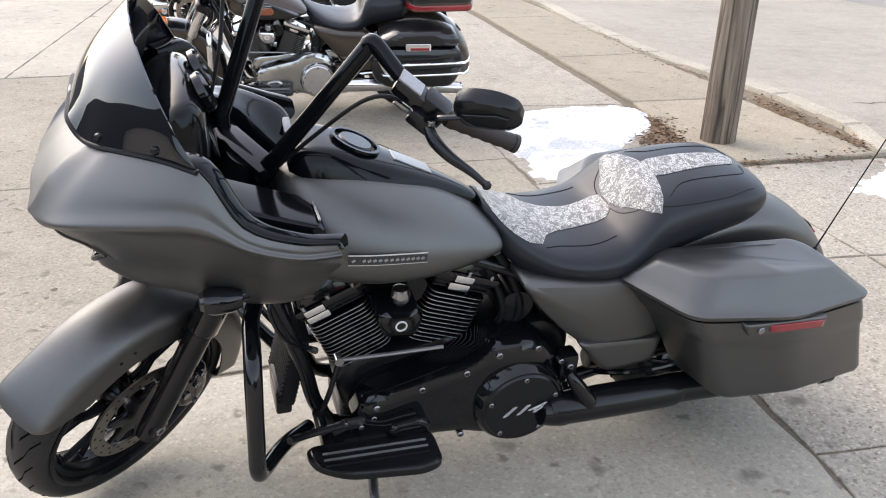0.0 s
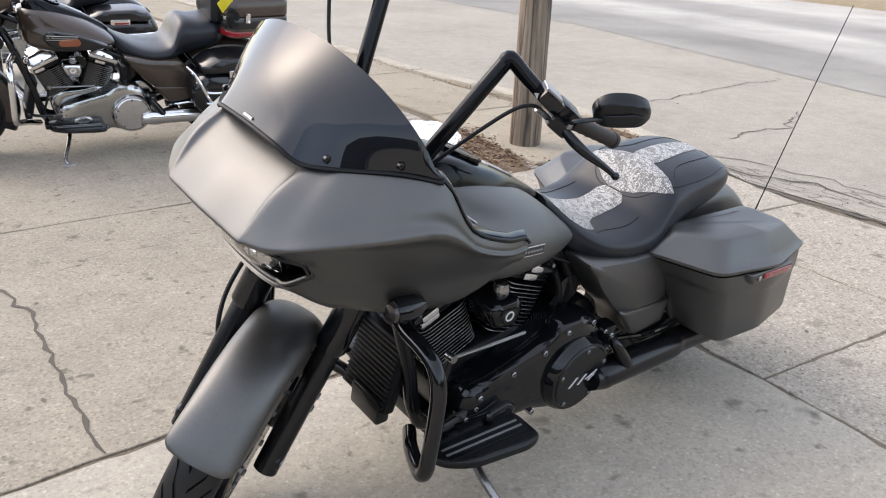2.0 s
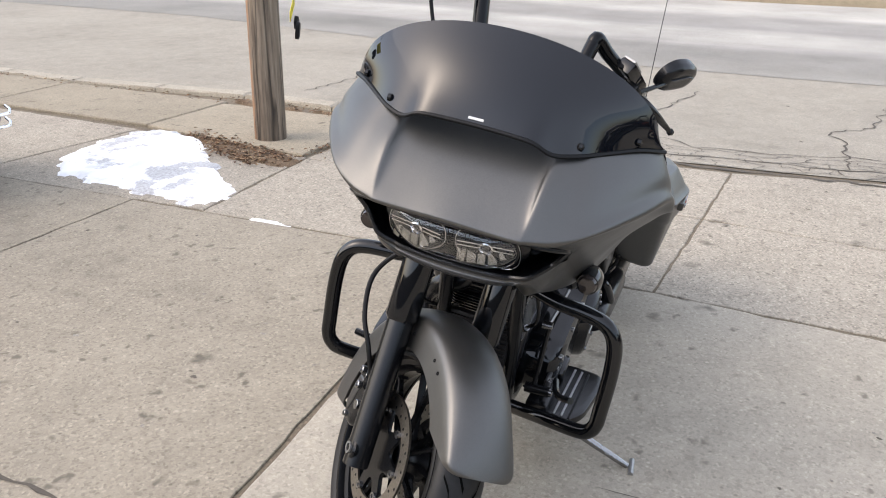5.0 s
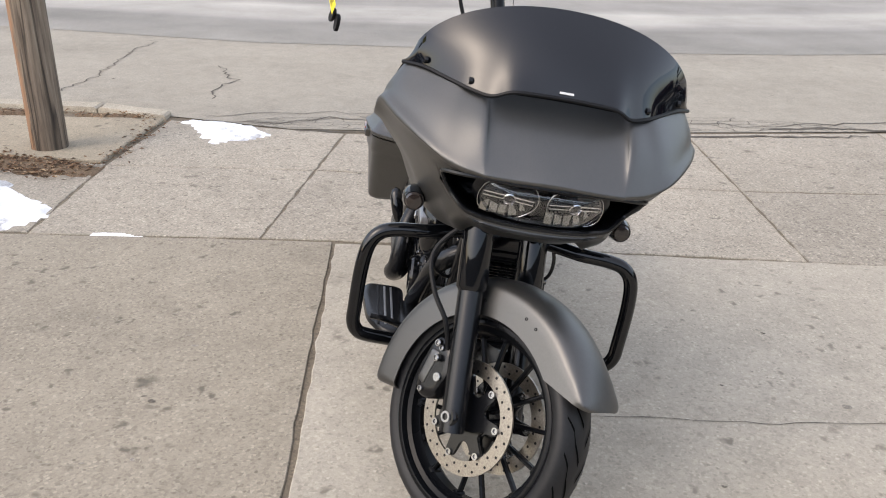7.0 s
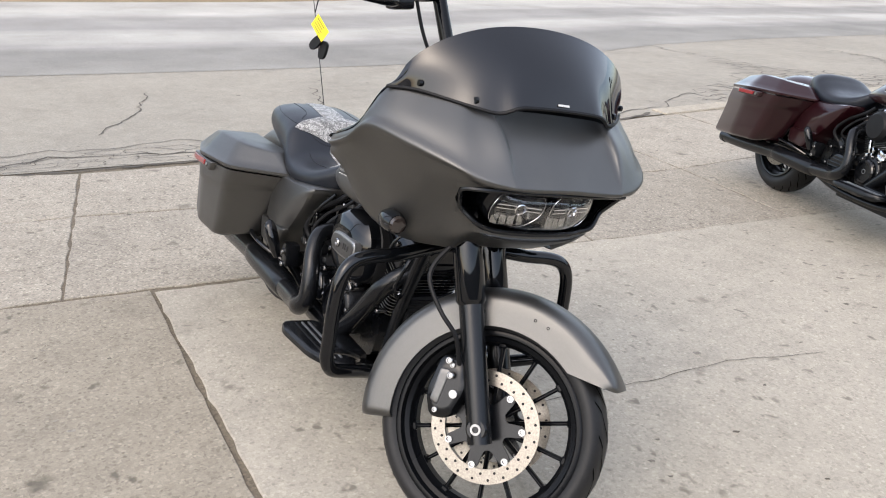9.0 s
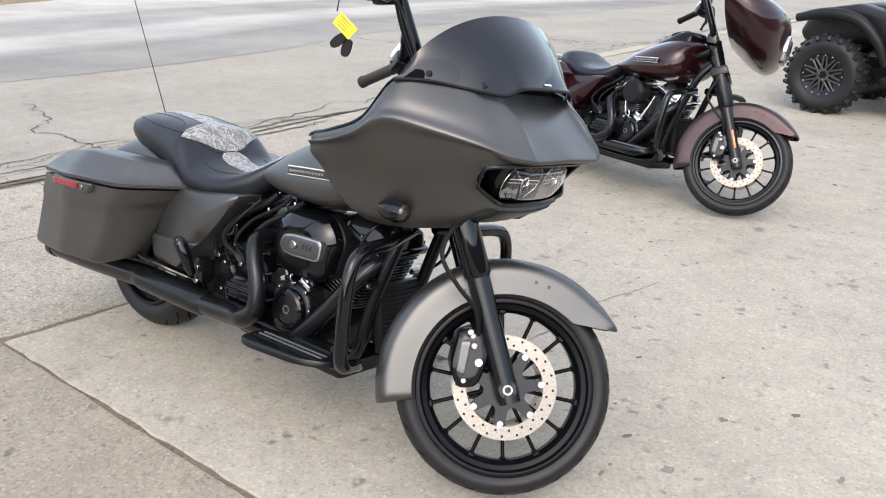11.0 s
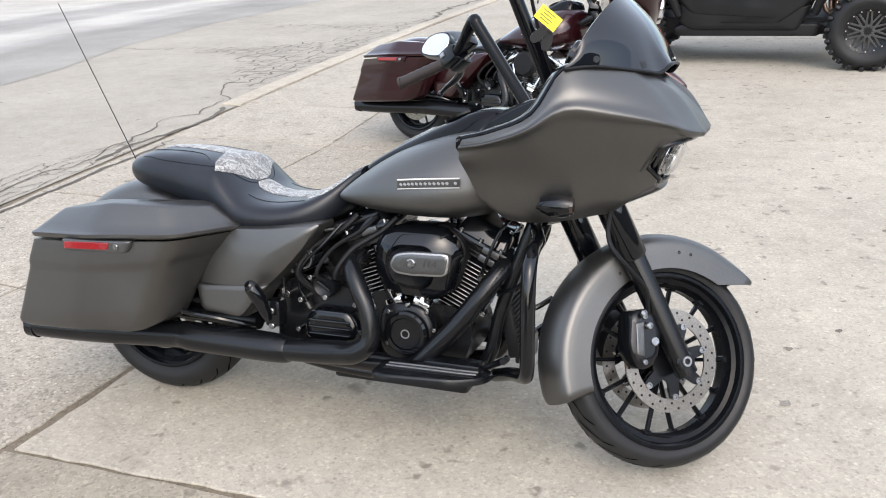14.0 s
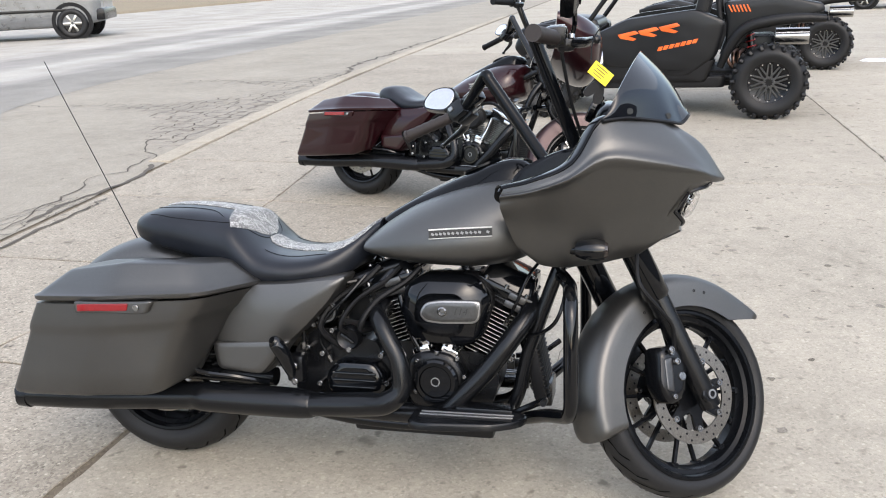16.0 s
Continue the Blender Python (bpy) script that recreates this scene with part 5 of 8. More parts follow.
def bag(root, s, y):
    """A hard pannier with a hinged lid, reflector and lock; y is 1 or -1."""
    rim = lambda x: 0.591 + min(0, x + 0.66) * 0.085 + max(0, x + 0.60) * 0.03
    foot = lambda x: 0.306 + min(0, x + 0.66) * 0.075 + max(0, x + 0.66) * 0.6
    rows = [bag_ring(BAG_LOW, BAG_SEAM, 0.04, lambda x: foot(x) - 0.008, -0.03), bag_ring(BAG_LOW, BAG_SEAM, 0.0, lambda x: foot(x) - 0.002, -0.008), bag_ring(BAG_LOW, BAG_SEAM, 0.04, lambda x: foot(x) + 0.010)]
    for f, out in ((0.25, 0.0), (0.5, 0.0), (0.62, 0.0), (0.67, 0.001), (0.71, 0.006), (0.76, 0.0075), (0.86, 0.006), (0.97, 0.004)):
        rows.append(bag_ring(BAG_LOW, BAG_SEAM, f, lambda x, f=f: foot(x) * (1 - f) + (rim(x) - 0.004) * f, out, 0.04))
    bm = bmesh.new()
    sheet(bm, rows, ring=True, caps=True)
    tidy(bm)
    if y < 0:
        mirrored(bm)
    b = part("saddlebag", bm, s["bag_paint"], root, s["bag_label"])
    # lid: rolled lip, short steep side, soft shoulder, then a gently domed top
    rows = [bag_ring(BAG_SEAM, BAG_TOP, q, lambda x, d=d: rim(x) + d, g, 0.04) for q, d, g in ((0.02, -0.004, 0.006), (0.0, 0.001, 0.011), (0.0, 0.010, 0.012), (0.03, 0.0145, 0.006), (0.05, 0.017, 0.001))]
    top = lambda x: LID_TOP - max(0, -0.76 - x) * 0.16 - max(0, x + 0.60) * 0.12
    for q, d in ((0.25, 0.27), (0.5, 0.53), (0.74, 0.77), (0.88, 0.90), (0.95, 0.955), (1.0, 0.98)):
        rows.append(bag_ring(BAG_SEAM, BAG_TOP, q, lambda x, d=d: (rim(x) + 0.017) * (1 - d) + top(x) * d, 0.0, 0.045))
    rows.append(bag_ring(BAG_SEAM, BAG_TOP, 1.0, lambda x: top(x) + 0.001, -0.012, 0.045))
    rows.append(bag_ring(BAG_SEAM, BAG_TOP, 1.0, lambda x: top(x) + 0.003, -0.035, 0.05))
    rows.append(bag_ring(BAG_SEAM, BAG_TOP, 1.0, lambda x: top(x) + 0.004, -0.06, 0.06))
    bm = bmesh.new()
    sheet(bm, rows, ring=True, caps=True)
    tidy(bm)
    if y < 0:
        mirrored(bm)
    part("saddlebag_lid", bm, s["bag_paint"], b)
    bm = slab([(-0.885, 0.571), (-0.645, 0.581), (-0.665, 0.546), (-0.885, 0.540)], 0.380, 0.4205, 0.006, 0.008)
    if y < 0:
        mirrored(bm)
    part("latch_plate", bm, s["bag_paint"], b)
    bm = slab([(-0.872, 0.5655), (-0.715, 0.5735), (-0.72, 0.553), (-0.872, 0.546)], 0.39, 0.4250, 0.003, 0.004)
    if y < 0:
        mirrored(bm)
    part("side_reflector", bm, RED_LENS, b, "red side reflector")
    bm = disc(0.009, 0.40, 0.4255, 14, 0.001, (-0.692, 0, 0.563))
    if y < 0:
        mirrored(bm)
    part("lock", bm, STEEL, b)
    b.location.y = s.get("bag_dy", (0, 0))[0 if y > 0 else 1]
    return b


def classic_bag(root, s, y):
    """An upright black pannier with a rounded lid and a bright latch plate."""
    side = lambda o, y0, y1, b, r, bulge=0.0: slab(o, y0, y1, b, r, bulge=bulge) if y > 0 else mirrored(slab(o, y0, y1, b, r, bulge=bulge))
    b = part("saddlebag", side([(-1.05, 0.29), (-1.12, 0.42), (-1.09, 0.555), (-0.60, 0.555), (-0.52, 0.47), (-0.54, 0.35), (-0.62, 0.29)], 0.19, 0.42, 0.035, 0.05, 0.012), s["bag_paint"], root, s["bag_label"])
    part("saddlebag_lid", side([(-1.095, 0.560), (-1.075, 0.630), (-0.97, 0.665), (-0.66, 0.655), (-0.58, 0.60), (-0.595, 0.560)], 0.185, 0.428, 0.05, 0.04, 0.006), s["bag_paint"], b)
    part("latch_plate", side([(-0.90, 0.545), (-0.90, 0.592), (-0.74, 0.592), (-0.74, 0.545)], 0.40, 0.440, 0.004, 0.008), CHROME, b, "bright latch plate")
    part("side_reflector", side([(-0.888, 0.551), (-0.888, 0.567), (-0.77, 0.567), (-0.77, 0.551)], 0.42, 0.4425, 0.002, 0.004), RED_LENS, b, "red side reflector")
    return b


def side_cover(root, s, y):
    o = [(-0.165, 0.628), (-0.34, 0.606), (-0.50, 0.598), (-0.575, 0.52), (-0.585, 0.42), (-0.555, 0.335), (-0.41, 0.328), (-0.375, 0.40), (-0.29, 0.475), (-0.21, 0.56)]
    bm = slab(o, 0.10, 0.212, 0.018, 0.03, bulge=0.012)
    if y < 0:
        mirrored(bm)
    c = part("side_cover", bm, s["paint"], root)
    bm = slab([(-0.33, 0.44), (-0.575, 0.425), (-0.56, 0.345), (-0.42, 0.335)], 0.2, 0.228, 0.012, 0.02)
    if y < 0:
        mirrored(bm)
    part("cover_step", bm, s["paint"], c)


def cylinder(root, s, at, lean, y_off=0.0):
    """One finned cylinder with head and rocker cover."""
    m = Matrix.Translation(at) @ Matrix.Rotation(radians(lean), 4, "Y")
    bm = disc(0.056, 0.02, 0.20, 24, 0.002, axis="z")
    cyl = part("cylinder", moved(bm, m), s["cyl"][0], root)
    key = s["cyl"][0].name + s["cyl"][1].name
    if key not in SHARED:
        fin = slab([(-0.078, -0.104), (0.078, -0.104), (0.078, 0.104), (-0.078, 0.104)], -0.0018, 0.0018, 0.0008, 0.03, plane="xy")
        edge = slab([(-0.079, -0.105), (0.079, -0.105), (0.079, 0.105), (-0.079, 0.105)], -0.0008, 0.0008, 0.0002, 0.03, plane="xy")
        for f in edge.faces:
            f.material_index = 1
        SHARED[key] = shared(add(fin, edge), *s["cyl"])
    for k in range(13):
        piece("cooling_fin", SHARED[key], cyl, m @ Matrix.Translation((0, 0, 0.045 + k * 0.0118)))
    bm = block((0.15, 0.19, 0.05), (0, 0, 0.225), 0.012)
    for k in range(3):
        block((0.152, 0.193, 0.005), (0, 0, 0.204 + k * 0.011), 0.002, bm=bm)
    part("cylinder_head", moved(bm, m), s["head"], cyl)
    bm = block((0.172, 0.222, 0.024), (0, 0, 0.240), 0.007)
    block((0.162, 0.212, 0.056), (0, 0, 0.272), 0.016, bm=bm, taper=(0.82, 0.74), seg=3)
    part("rocker_cover", moved(bm, m), s["rocker"], cyl)
    for y in (1, -1):
        for x in (-0.062, 0.0, 0.062):
            part("rocker_screw", moved(bolt(0.0065, 0.248, 0.260, 10, 0.001, (x, y * 0.104, 0), axis="z"), m), STEEL, cyl)
    for y in (1, -1):
        for z, w in ((0.212, 0.056), (0.240, 0.05)):
            part("head_plate", moved(block((w, 0.012, 0.020), (0.04 if lean > 0 else 0.012, y * (0.102 if z < 0.22 else 0.112), z), 0.004), m), CHROME if y > 0 else s.get("plate", SMOKED_ALLOY), cyl)
        for x in (-0.055, 0.055):
            part("head_bolt", moved(bolt(0.008, 0.286, 0.304, 10, 0.001, (x, y * 0.055, 0), axis="z"), m), STEEL, cyl)
    return cyl


def engine(root, s):
    case = part("crankcase", slab([(-0.12, 0.24), (-0.13, 0.36), (-0.04, 0.43), (0.06, 0.41), (0.21, 0.40), (0.25, 0.33), (0.22, 0.23), (0.10, 0.19), (-0.05, 0.19)], -0.11, 0.11, 0.015, 0.03), s["case"], root)
    cylinder(root, s, (0.011, 0.0, 0.368), -20)
    cylinder(root, s, (0.159, 0.0, 0.362), 25)
    part("gearbox", slab([(-0.36, 0.22), (-0.36, 0.40), (-0.28, 0.46), (-0.10, 0.42), (-0.09, 0.22)], -0.12, 0.13, 0.015, 0.03), s["case"], root)
    part("starter", tube([(-0.2, -0.02, 0.50), (-0.2, 0.12, 0.50)], 0.045, 20, smooth=False), BLACK_SATIN, root)
    # right side: cam cover, gearbox cover, air cleaner
    cam_c = part("cam_cover", slab([(-0.01, 0.30), (0.0, 0.40), (0.06, 0.42), (0.13, 0.41), (0.16, 0.35), (0.14, 0.26), (0.07, 0.235), (0.01, 0.25)], -0.10, -0.18, 0.012, 0.025), s["case"], root)
    part("cam_ring", lathe([(0.046, -0.175), (0.062, -0.175), (0.062, -0.196), (0.056, -0.203), (0.046, -0.203)], 36, at=(0.082, 0, 0.337)), BLACK_GLOSS, cam_c)
    part("cam_disc", disc(0.047, -0.17, -0.199, 32, 0.004, (0.082, 0, 0.337)), BLACK_SATIN, cam_c)
    part("cam_badge", lathe([(0.010, -0.195), (0.013, -0.195), (0.013, -0.2008), (0.010, -0.2008)], 20, at=(0.082, 0, 0.337)), DULL_ALLOY, cam_c, "plain ring badge")
    for dx, dz in ((-0.055, 0.05), (0.0, 0.075), (0.058, 0.06), (-0.06, -0.04), (0.045, -0.06), (0.078, 0.01)):
        part("cover_bolt", bolt(0.006, -0.175, -0.187, 10, 0.001, (0.082 + dx, 0, 0.341 + dz)), STEEL, cam_c)
    gb = part("gearbox_cover", slab([(-0.245, 0.275), (-0.25, 0.33), (-0.215, 0.372), (-0.10, 0.372), (-0.07, 0.33), (-0.075, 0.275)], -0.11, -0.175, 0.016, 0.02), s.get("cover", BLACK_GLOSS), root)
    for k in range(3):
        part("cover_rib", block((0.13, 0.008, 0.007), (-0.16, -0.178, 0.30 + k * 0.02), 0.003), BLACK_GLOSS, gb)
    for dx, dz in ((-0.10, 0.07), (-0.02, 0.085), (0.075, 0.072), (0.09, -0.01), (-0.11, -0.02)):
        part("cover_bolt", bolt(0.008, -0.12, -0.165, 10, 0.001, (-0.16 + dx, 0, 0.32 + dz)), STEEL, gb)
    fill = part("oil_filler", lathe([(0.004, -0.13), (0.036, -0.13), (0.036, -0.152), (0.031, -0.158), (0.022, -0.153), (0.012, -0.150), (0.004, -0.150)], 24, closed=False, at=(-0.185, 0, 0.436)), ENGINE_BLACK, root)
    part("filler_grip", block((0.046, 0.012, 0.010), (-0.185, -0.157, 0.436), 0.003, Matrix.Rotation(radians(35), 4, "Y")), BLACK_SATIN, fill)
    for x0, x1 in ((0.035, -0.035), (0.115, 0.185)):
        tubeset = tube([(x0, -0.145, 0.40), ((x0 + x1) / 2, -0.14, 0.46), (x1, -0.12, 0.56)], 0.011, 10)
        rod = part("pushrod_tube", tubeset, s.get("pushrod", BLACK_GLOSS), root)
        part("tappet_block", block((0.05, 0.045, 0.022), (x0, -0.145, 0.415), 0.006, Matrix.Rotation(radians(-20 if x0 < 0.08 else 25), 4, "Y")), CHROME, rod, "bright tappet block")
        part("tappet_foot", block((0.035, 0.04, 0.03), (x0 + (0.004 if x0 < 0.08 else -0.004), -0.142, 0.44), 0.006, Matrix.Rotation(radians(-20 if x0 < 0.08 else 25), 4, "Y")), CHROME, rod)
    if s.get("air") == "cone":
        part("air_filter", moved(lathe([(0.02, 0.0), (0.055, 0.0), (0.075, 0.09), (0.06, 0.11), (0.01, 0.112)], 28, closed=False), Matrix.Translation((0.10, -0.13, 0.57)) @ Matrix.Rotation(math.pi, 4, "Z")), s.get("air_mat", BLACK_MATT), root)
    else:
        o = [(-0.022, 0.53), (-0.012, 0.61), (0.04, 0.645), (0.185, 0.648), (0.235, 0.585), (0.20, 0.465), (0.15, 0.445), (0.06, 0.448), (0.0, 0.47)]
        ac = part("air_cleaner", slab(o, -0.10, -0.215, 0.035, 0.045), BLACK_GLOSS, root, "gloss black air cleaner cover")
        ac.location = (0, 0.014, -0.015)
        part("air_cleaner_back", slab([(p[0] * 1.02, p[1]) for p in o], -0.09, -0.155, 0.01, 0.045), BLACK_MATT, ac)
        part("air_cleaner_plate", slab([(0.040, 0.545), (0.055, 0.577), (0.10, 0.586), (0.212, 0.588), (0.205, 0.525), (0.10, 0.520), (0.055, 0.525)], -0.2, -0.2245, 0.004, 0.02), DULL_ALLOY, ac)
        part("air_cleaner_inset", slab([(0.046, 0.546), (0.060, 0.572), (0.10, 0.580), (0.208, 0.582), (0.200, 0.531), (0.10, 0.526), (0.060, 0.531)], -0.2, -0.2265, 0.002, 0.016), SMOKED_ALLOY, ac)
        part("air_cleaner_screw", bolt(0.013, -0.21, -0.234, 18, 0.003, (0.106, 0, 0.556)), STEEL, ac)
        if s.get("number"):
            part("lettering", lettering(s["number"], 0.027, Matrix.Translation((0.155, -0.2275, 0.557)) @ Matrix.Rotation(math.pi / 2, 4, "X") @ Matrix.Rotation(0, 4, "Z")), INK, ac)
    # left side: primary drive cover, derby cover, horn
    o = [(0.205, 0.25), (0.19, 0.32), (0.15, 0.352), (-0.08, 0.408), (-0.125, 0.448), (-0.24, 0.452), (-0.305, 0.40), (-0.335, 0.29), (-0.325, 0.20), (-0.27, 0.152), (-0.16, 0.152), (-0.06, 0.185), (0.14, 0.200), (0.19, 0.215)]
    pr = part("primary_cover", slab([(x + 0.014, z + 0.009) for x, z in o], 0.105, 0.215, 0.03, 0.035), s["primary"], root, s.get("primary_label", ""))
    part("derby_rim", lathe([(0.100, 0.20), (0.125, 0.20), (0.115, 0.232), (0.108, 0.240), (0.098, 0.240)], 44, at=(-0.195, 0, 0.279)), s["primary"], pr)
    d = part("derby_cover", disc(0.103, 0.205, 0.2445, 44, 0.006, (-0.195, 0, 0.279)), s.get("derby", BLACK_SATIN), pr)
    for k in range(5):
        a = 2 * math.pi * k / 5 + 0.31
        part("derby_screw", bolt(0.007, 0.24, 0.2485, 12, 0.001, (-0.195 + 0.09 * math.cos(a), 0, 0.279 + 0.09 * math.sin(a))), STEEL, d)
    if s.get("number"):
        at = Matrix.Translation((-0.187, 0.2452, 0.270)) @ Matrix.Rotation(math.pi, 4, "Z") @ Matrix.Rotation(math.pi / 2, 4, "X") @ Matrix.Diagonal((1.55, 0.82, 1.0, 1.0))
        part("lettering", lettering(s["number"], 0.047, at, outline=0.0008), PALE_PRINT, d)
    for x, z in ((0.17, 0.335), (0.06, 0.37), (-0.05, 0.40), (-0.13, 0.44), (-0.23, 0.445), (-0.30, 0.39), (0.19, 0.24), (0.05, 0.20), (-0.05, 0.20)):
        part("cover_bolt", bolt(0.009, 0.195, 0.216, 10, 0.002, (x, 0, z - 0.008)), STEEL, pr)
    part("inspection_cover", slab([(0.03, 0.255), (0.06, 0.28), (0.13, 0.27), (0.145, 0.245), (0.11, 0.225), (0.05, 0.23)], 0.2, 0.228, 0.008, 0.02), s["primary"], pr)
    hb = s.get("horn", BLACK_GLOSS)
    hc = part("horn_cover", slab([(0.080, 0.512), (0.060, 0.562), (0.075, 0.594), (0.160, 0.596), (0.174, 0.575), (0.152, 0.520)], 0.10, 0.205, 0.018, 0.014), hb, root)
    part("horn_badge", lathe([(0.0105, 0.2), (0.014, 0.2), (0.014, 0.2075), (0.0105, 0.2075)], 22, at=(0.118, 0, 0.559)), PALE_PRINT, hc, "small pale round badge")
    part("horn_cap", lathe([(0.005, 0.0), (0.022, 0.0), (0.024, 0.02), (0.018, 0.036), (0.004, 0.042)], 18, closed=False, axis="z", at=(0.108, 0.15, 0.588)), STEEL, hc)
    part("shift_rod", tube([(0.250, 0.165, 0.452), (0.13, 0.168, 0.451), (0.0, 0.168, 0.449)], 0.0048, 8), s.get("rod", DULL_ALLOY), root)
    part("shift_rod_end", tube([(0.252, 0.15, 0.452), (0.252, 0.176, 0.454)], 0.011, 10, smooth=False), STEEL, root)
    rnd = random.Random(5)
    for k in range(0, 7, 3):
        x = -0.16 + 0.02 * k
        part("engine_hose", tube([(x - 0.05, -0.13 + 0.01 * k, 0.40 + 0.01 * k), (x - 0.10, -0.17 + 0.01 * (k % 3), 0.47), (x - 0.06, -0.15, 0.545), (x + 0.02, -0.12, 0.60 + 0.008 * (k % 3)), (x + 0.06, -0.10, 0.64)], rnd.choice((0.004, 0.006, 0.009)), 8), BLACK_MATT, root)
    for k in range(2):
        x = -0.17 + 0.045 * k
        part("engine_hose", tube([(x - 0.03, 0.11, 0.44), (x - 0.04, 0.12, 0.50), (x - 0.02, 0.10, 0.57), (x + 0.02, 0.08, 0.64)], (0.012, 0.009)[k], 8), BLACK_MATT, root)
    part("throttle_body", tube([(0.06, -0.09, 0.565), (0.06, 0.08, 0.565)], 0.04, 18, smooth=False), BLACK_SATIN, root)
    return case


def exhaust(root, s):
    e = s["pipe"]
    for y in (1, -1):
        k = 1.0 if y > 0 else 0.86
        end = 0.09 if y > 0 else 0.0
        n = part("muffler", tube([(-1.225 + end, y * k * 0.240, 0.222), (-1.215 + end, y * k * 0.240, 0.223), (-1.0, y * k * 0.240, 0.230), (-0.66, y * k * 0.240, 0.252), (-0.60, y * k * 0.246, 0.254), (-0.36, y * k * 0.242, 0.252), (-0.29, y * k * 0.240, 0.250), (-0.27, y * k * 0.240, 0.250)], [0.030, 0.038, 0.040, 0.041, 0.044, 0.044, 0.040, 0.034], 20), e, root, s.get("pipe_label", "satin black exhaust pipe"))
        part("muffler_tip", tube([(-1.232 + end, y * k * 0.240, 0.2215), (-1.20 + end, y * k * 0.240, 0.220)], 0.0395, 20, smooth=False), CHROME if s["pipe"] is CHROME else BLACK_SATIN, n)
    part("rear_header", tube([(-0.30, -0.207, 0.250), (-0.12, -0.225, 0.268), (-0.045, -0.245, 0.285), (-0.005, -0.24, 0.325), (-0.012, -0.235, 0.40), (-0.042, -0.225, 0.458), (-0.074, -0.20, 0.503), (-0.088, -0.15, 0.516), (-0.08, -0.08, 0.52)], [0.034, 0.034, 0.031, 0.028, 0.026, 0.026, 0.026, 0.026, 0.026], 18), e, root)
    part("front_header", tube([(-0.25, -0.16, 0.232), (0.0, -0.16, 0.230), (0.09, -0.175, 0.238), (0.145, -0.178, 0.287), (0.222, -0.168, 0.37), (0.292, -0.15, 0.465), (0.325, -0.115, 0.515), (0.330, -0.07, 0.545), (0.305, -0.04, 0.56)], [0.030, 0.030, 0.030, 0.028, 0.027, 0.027, 0.027, 0.027, 0.027], 18), e, root)
    part("crossover_pipe", tube([(-0.25, 0.240, 0.250), (-0.32, 0.24, 0.235), (-0.36, 0.16, 0.20), (-0.32, 0.05, 0.18), (-0.2, -0.05, 0.18)], 0.034, 16), e, root)


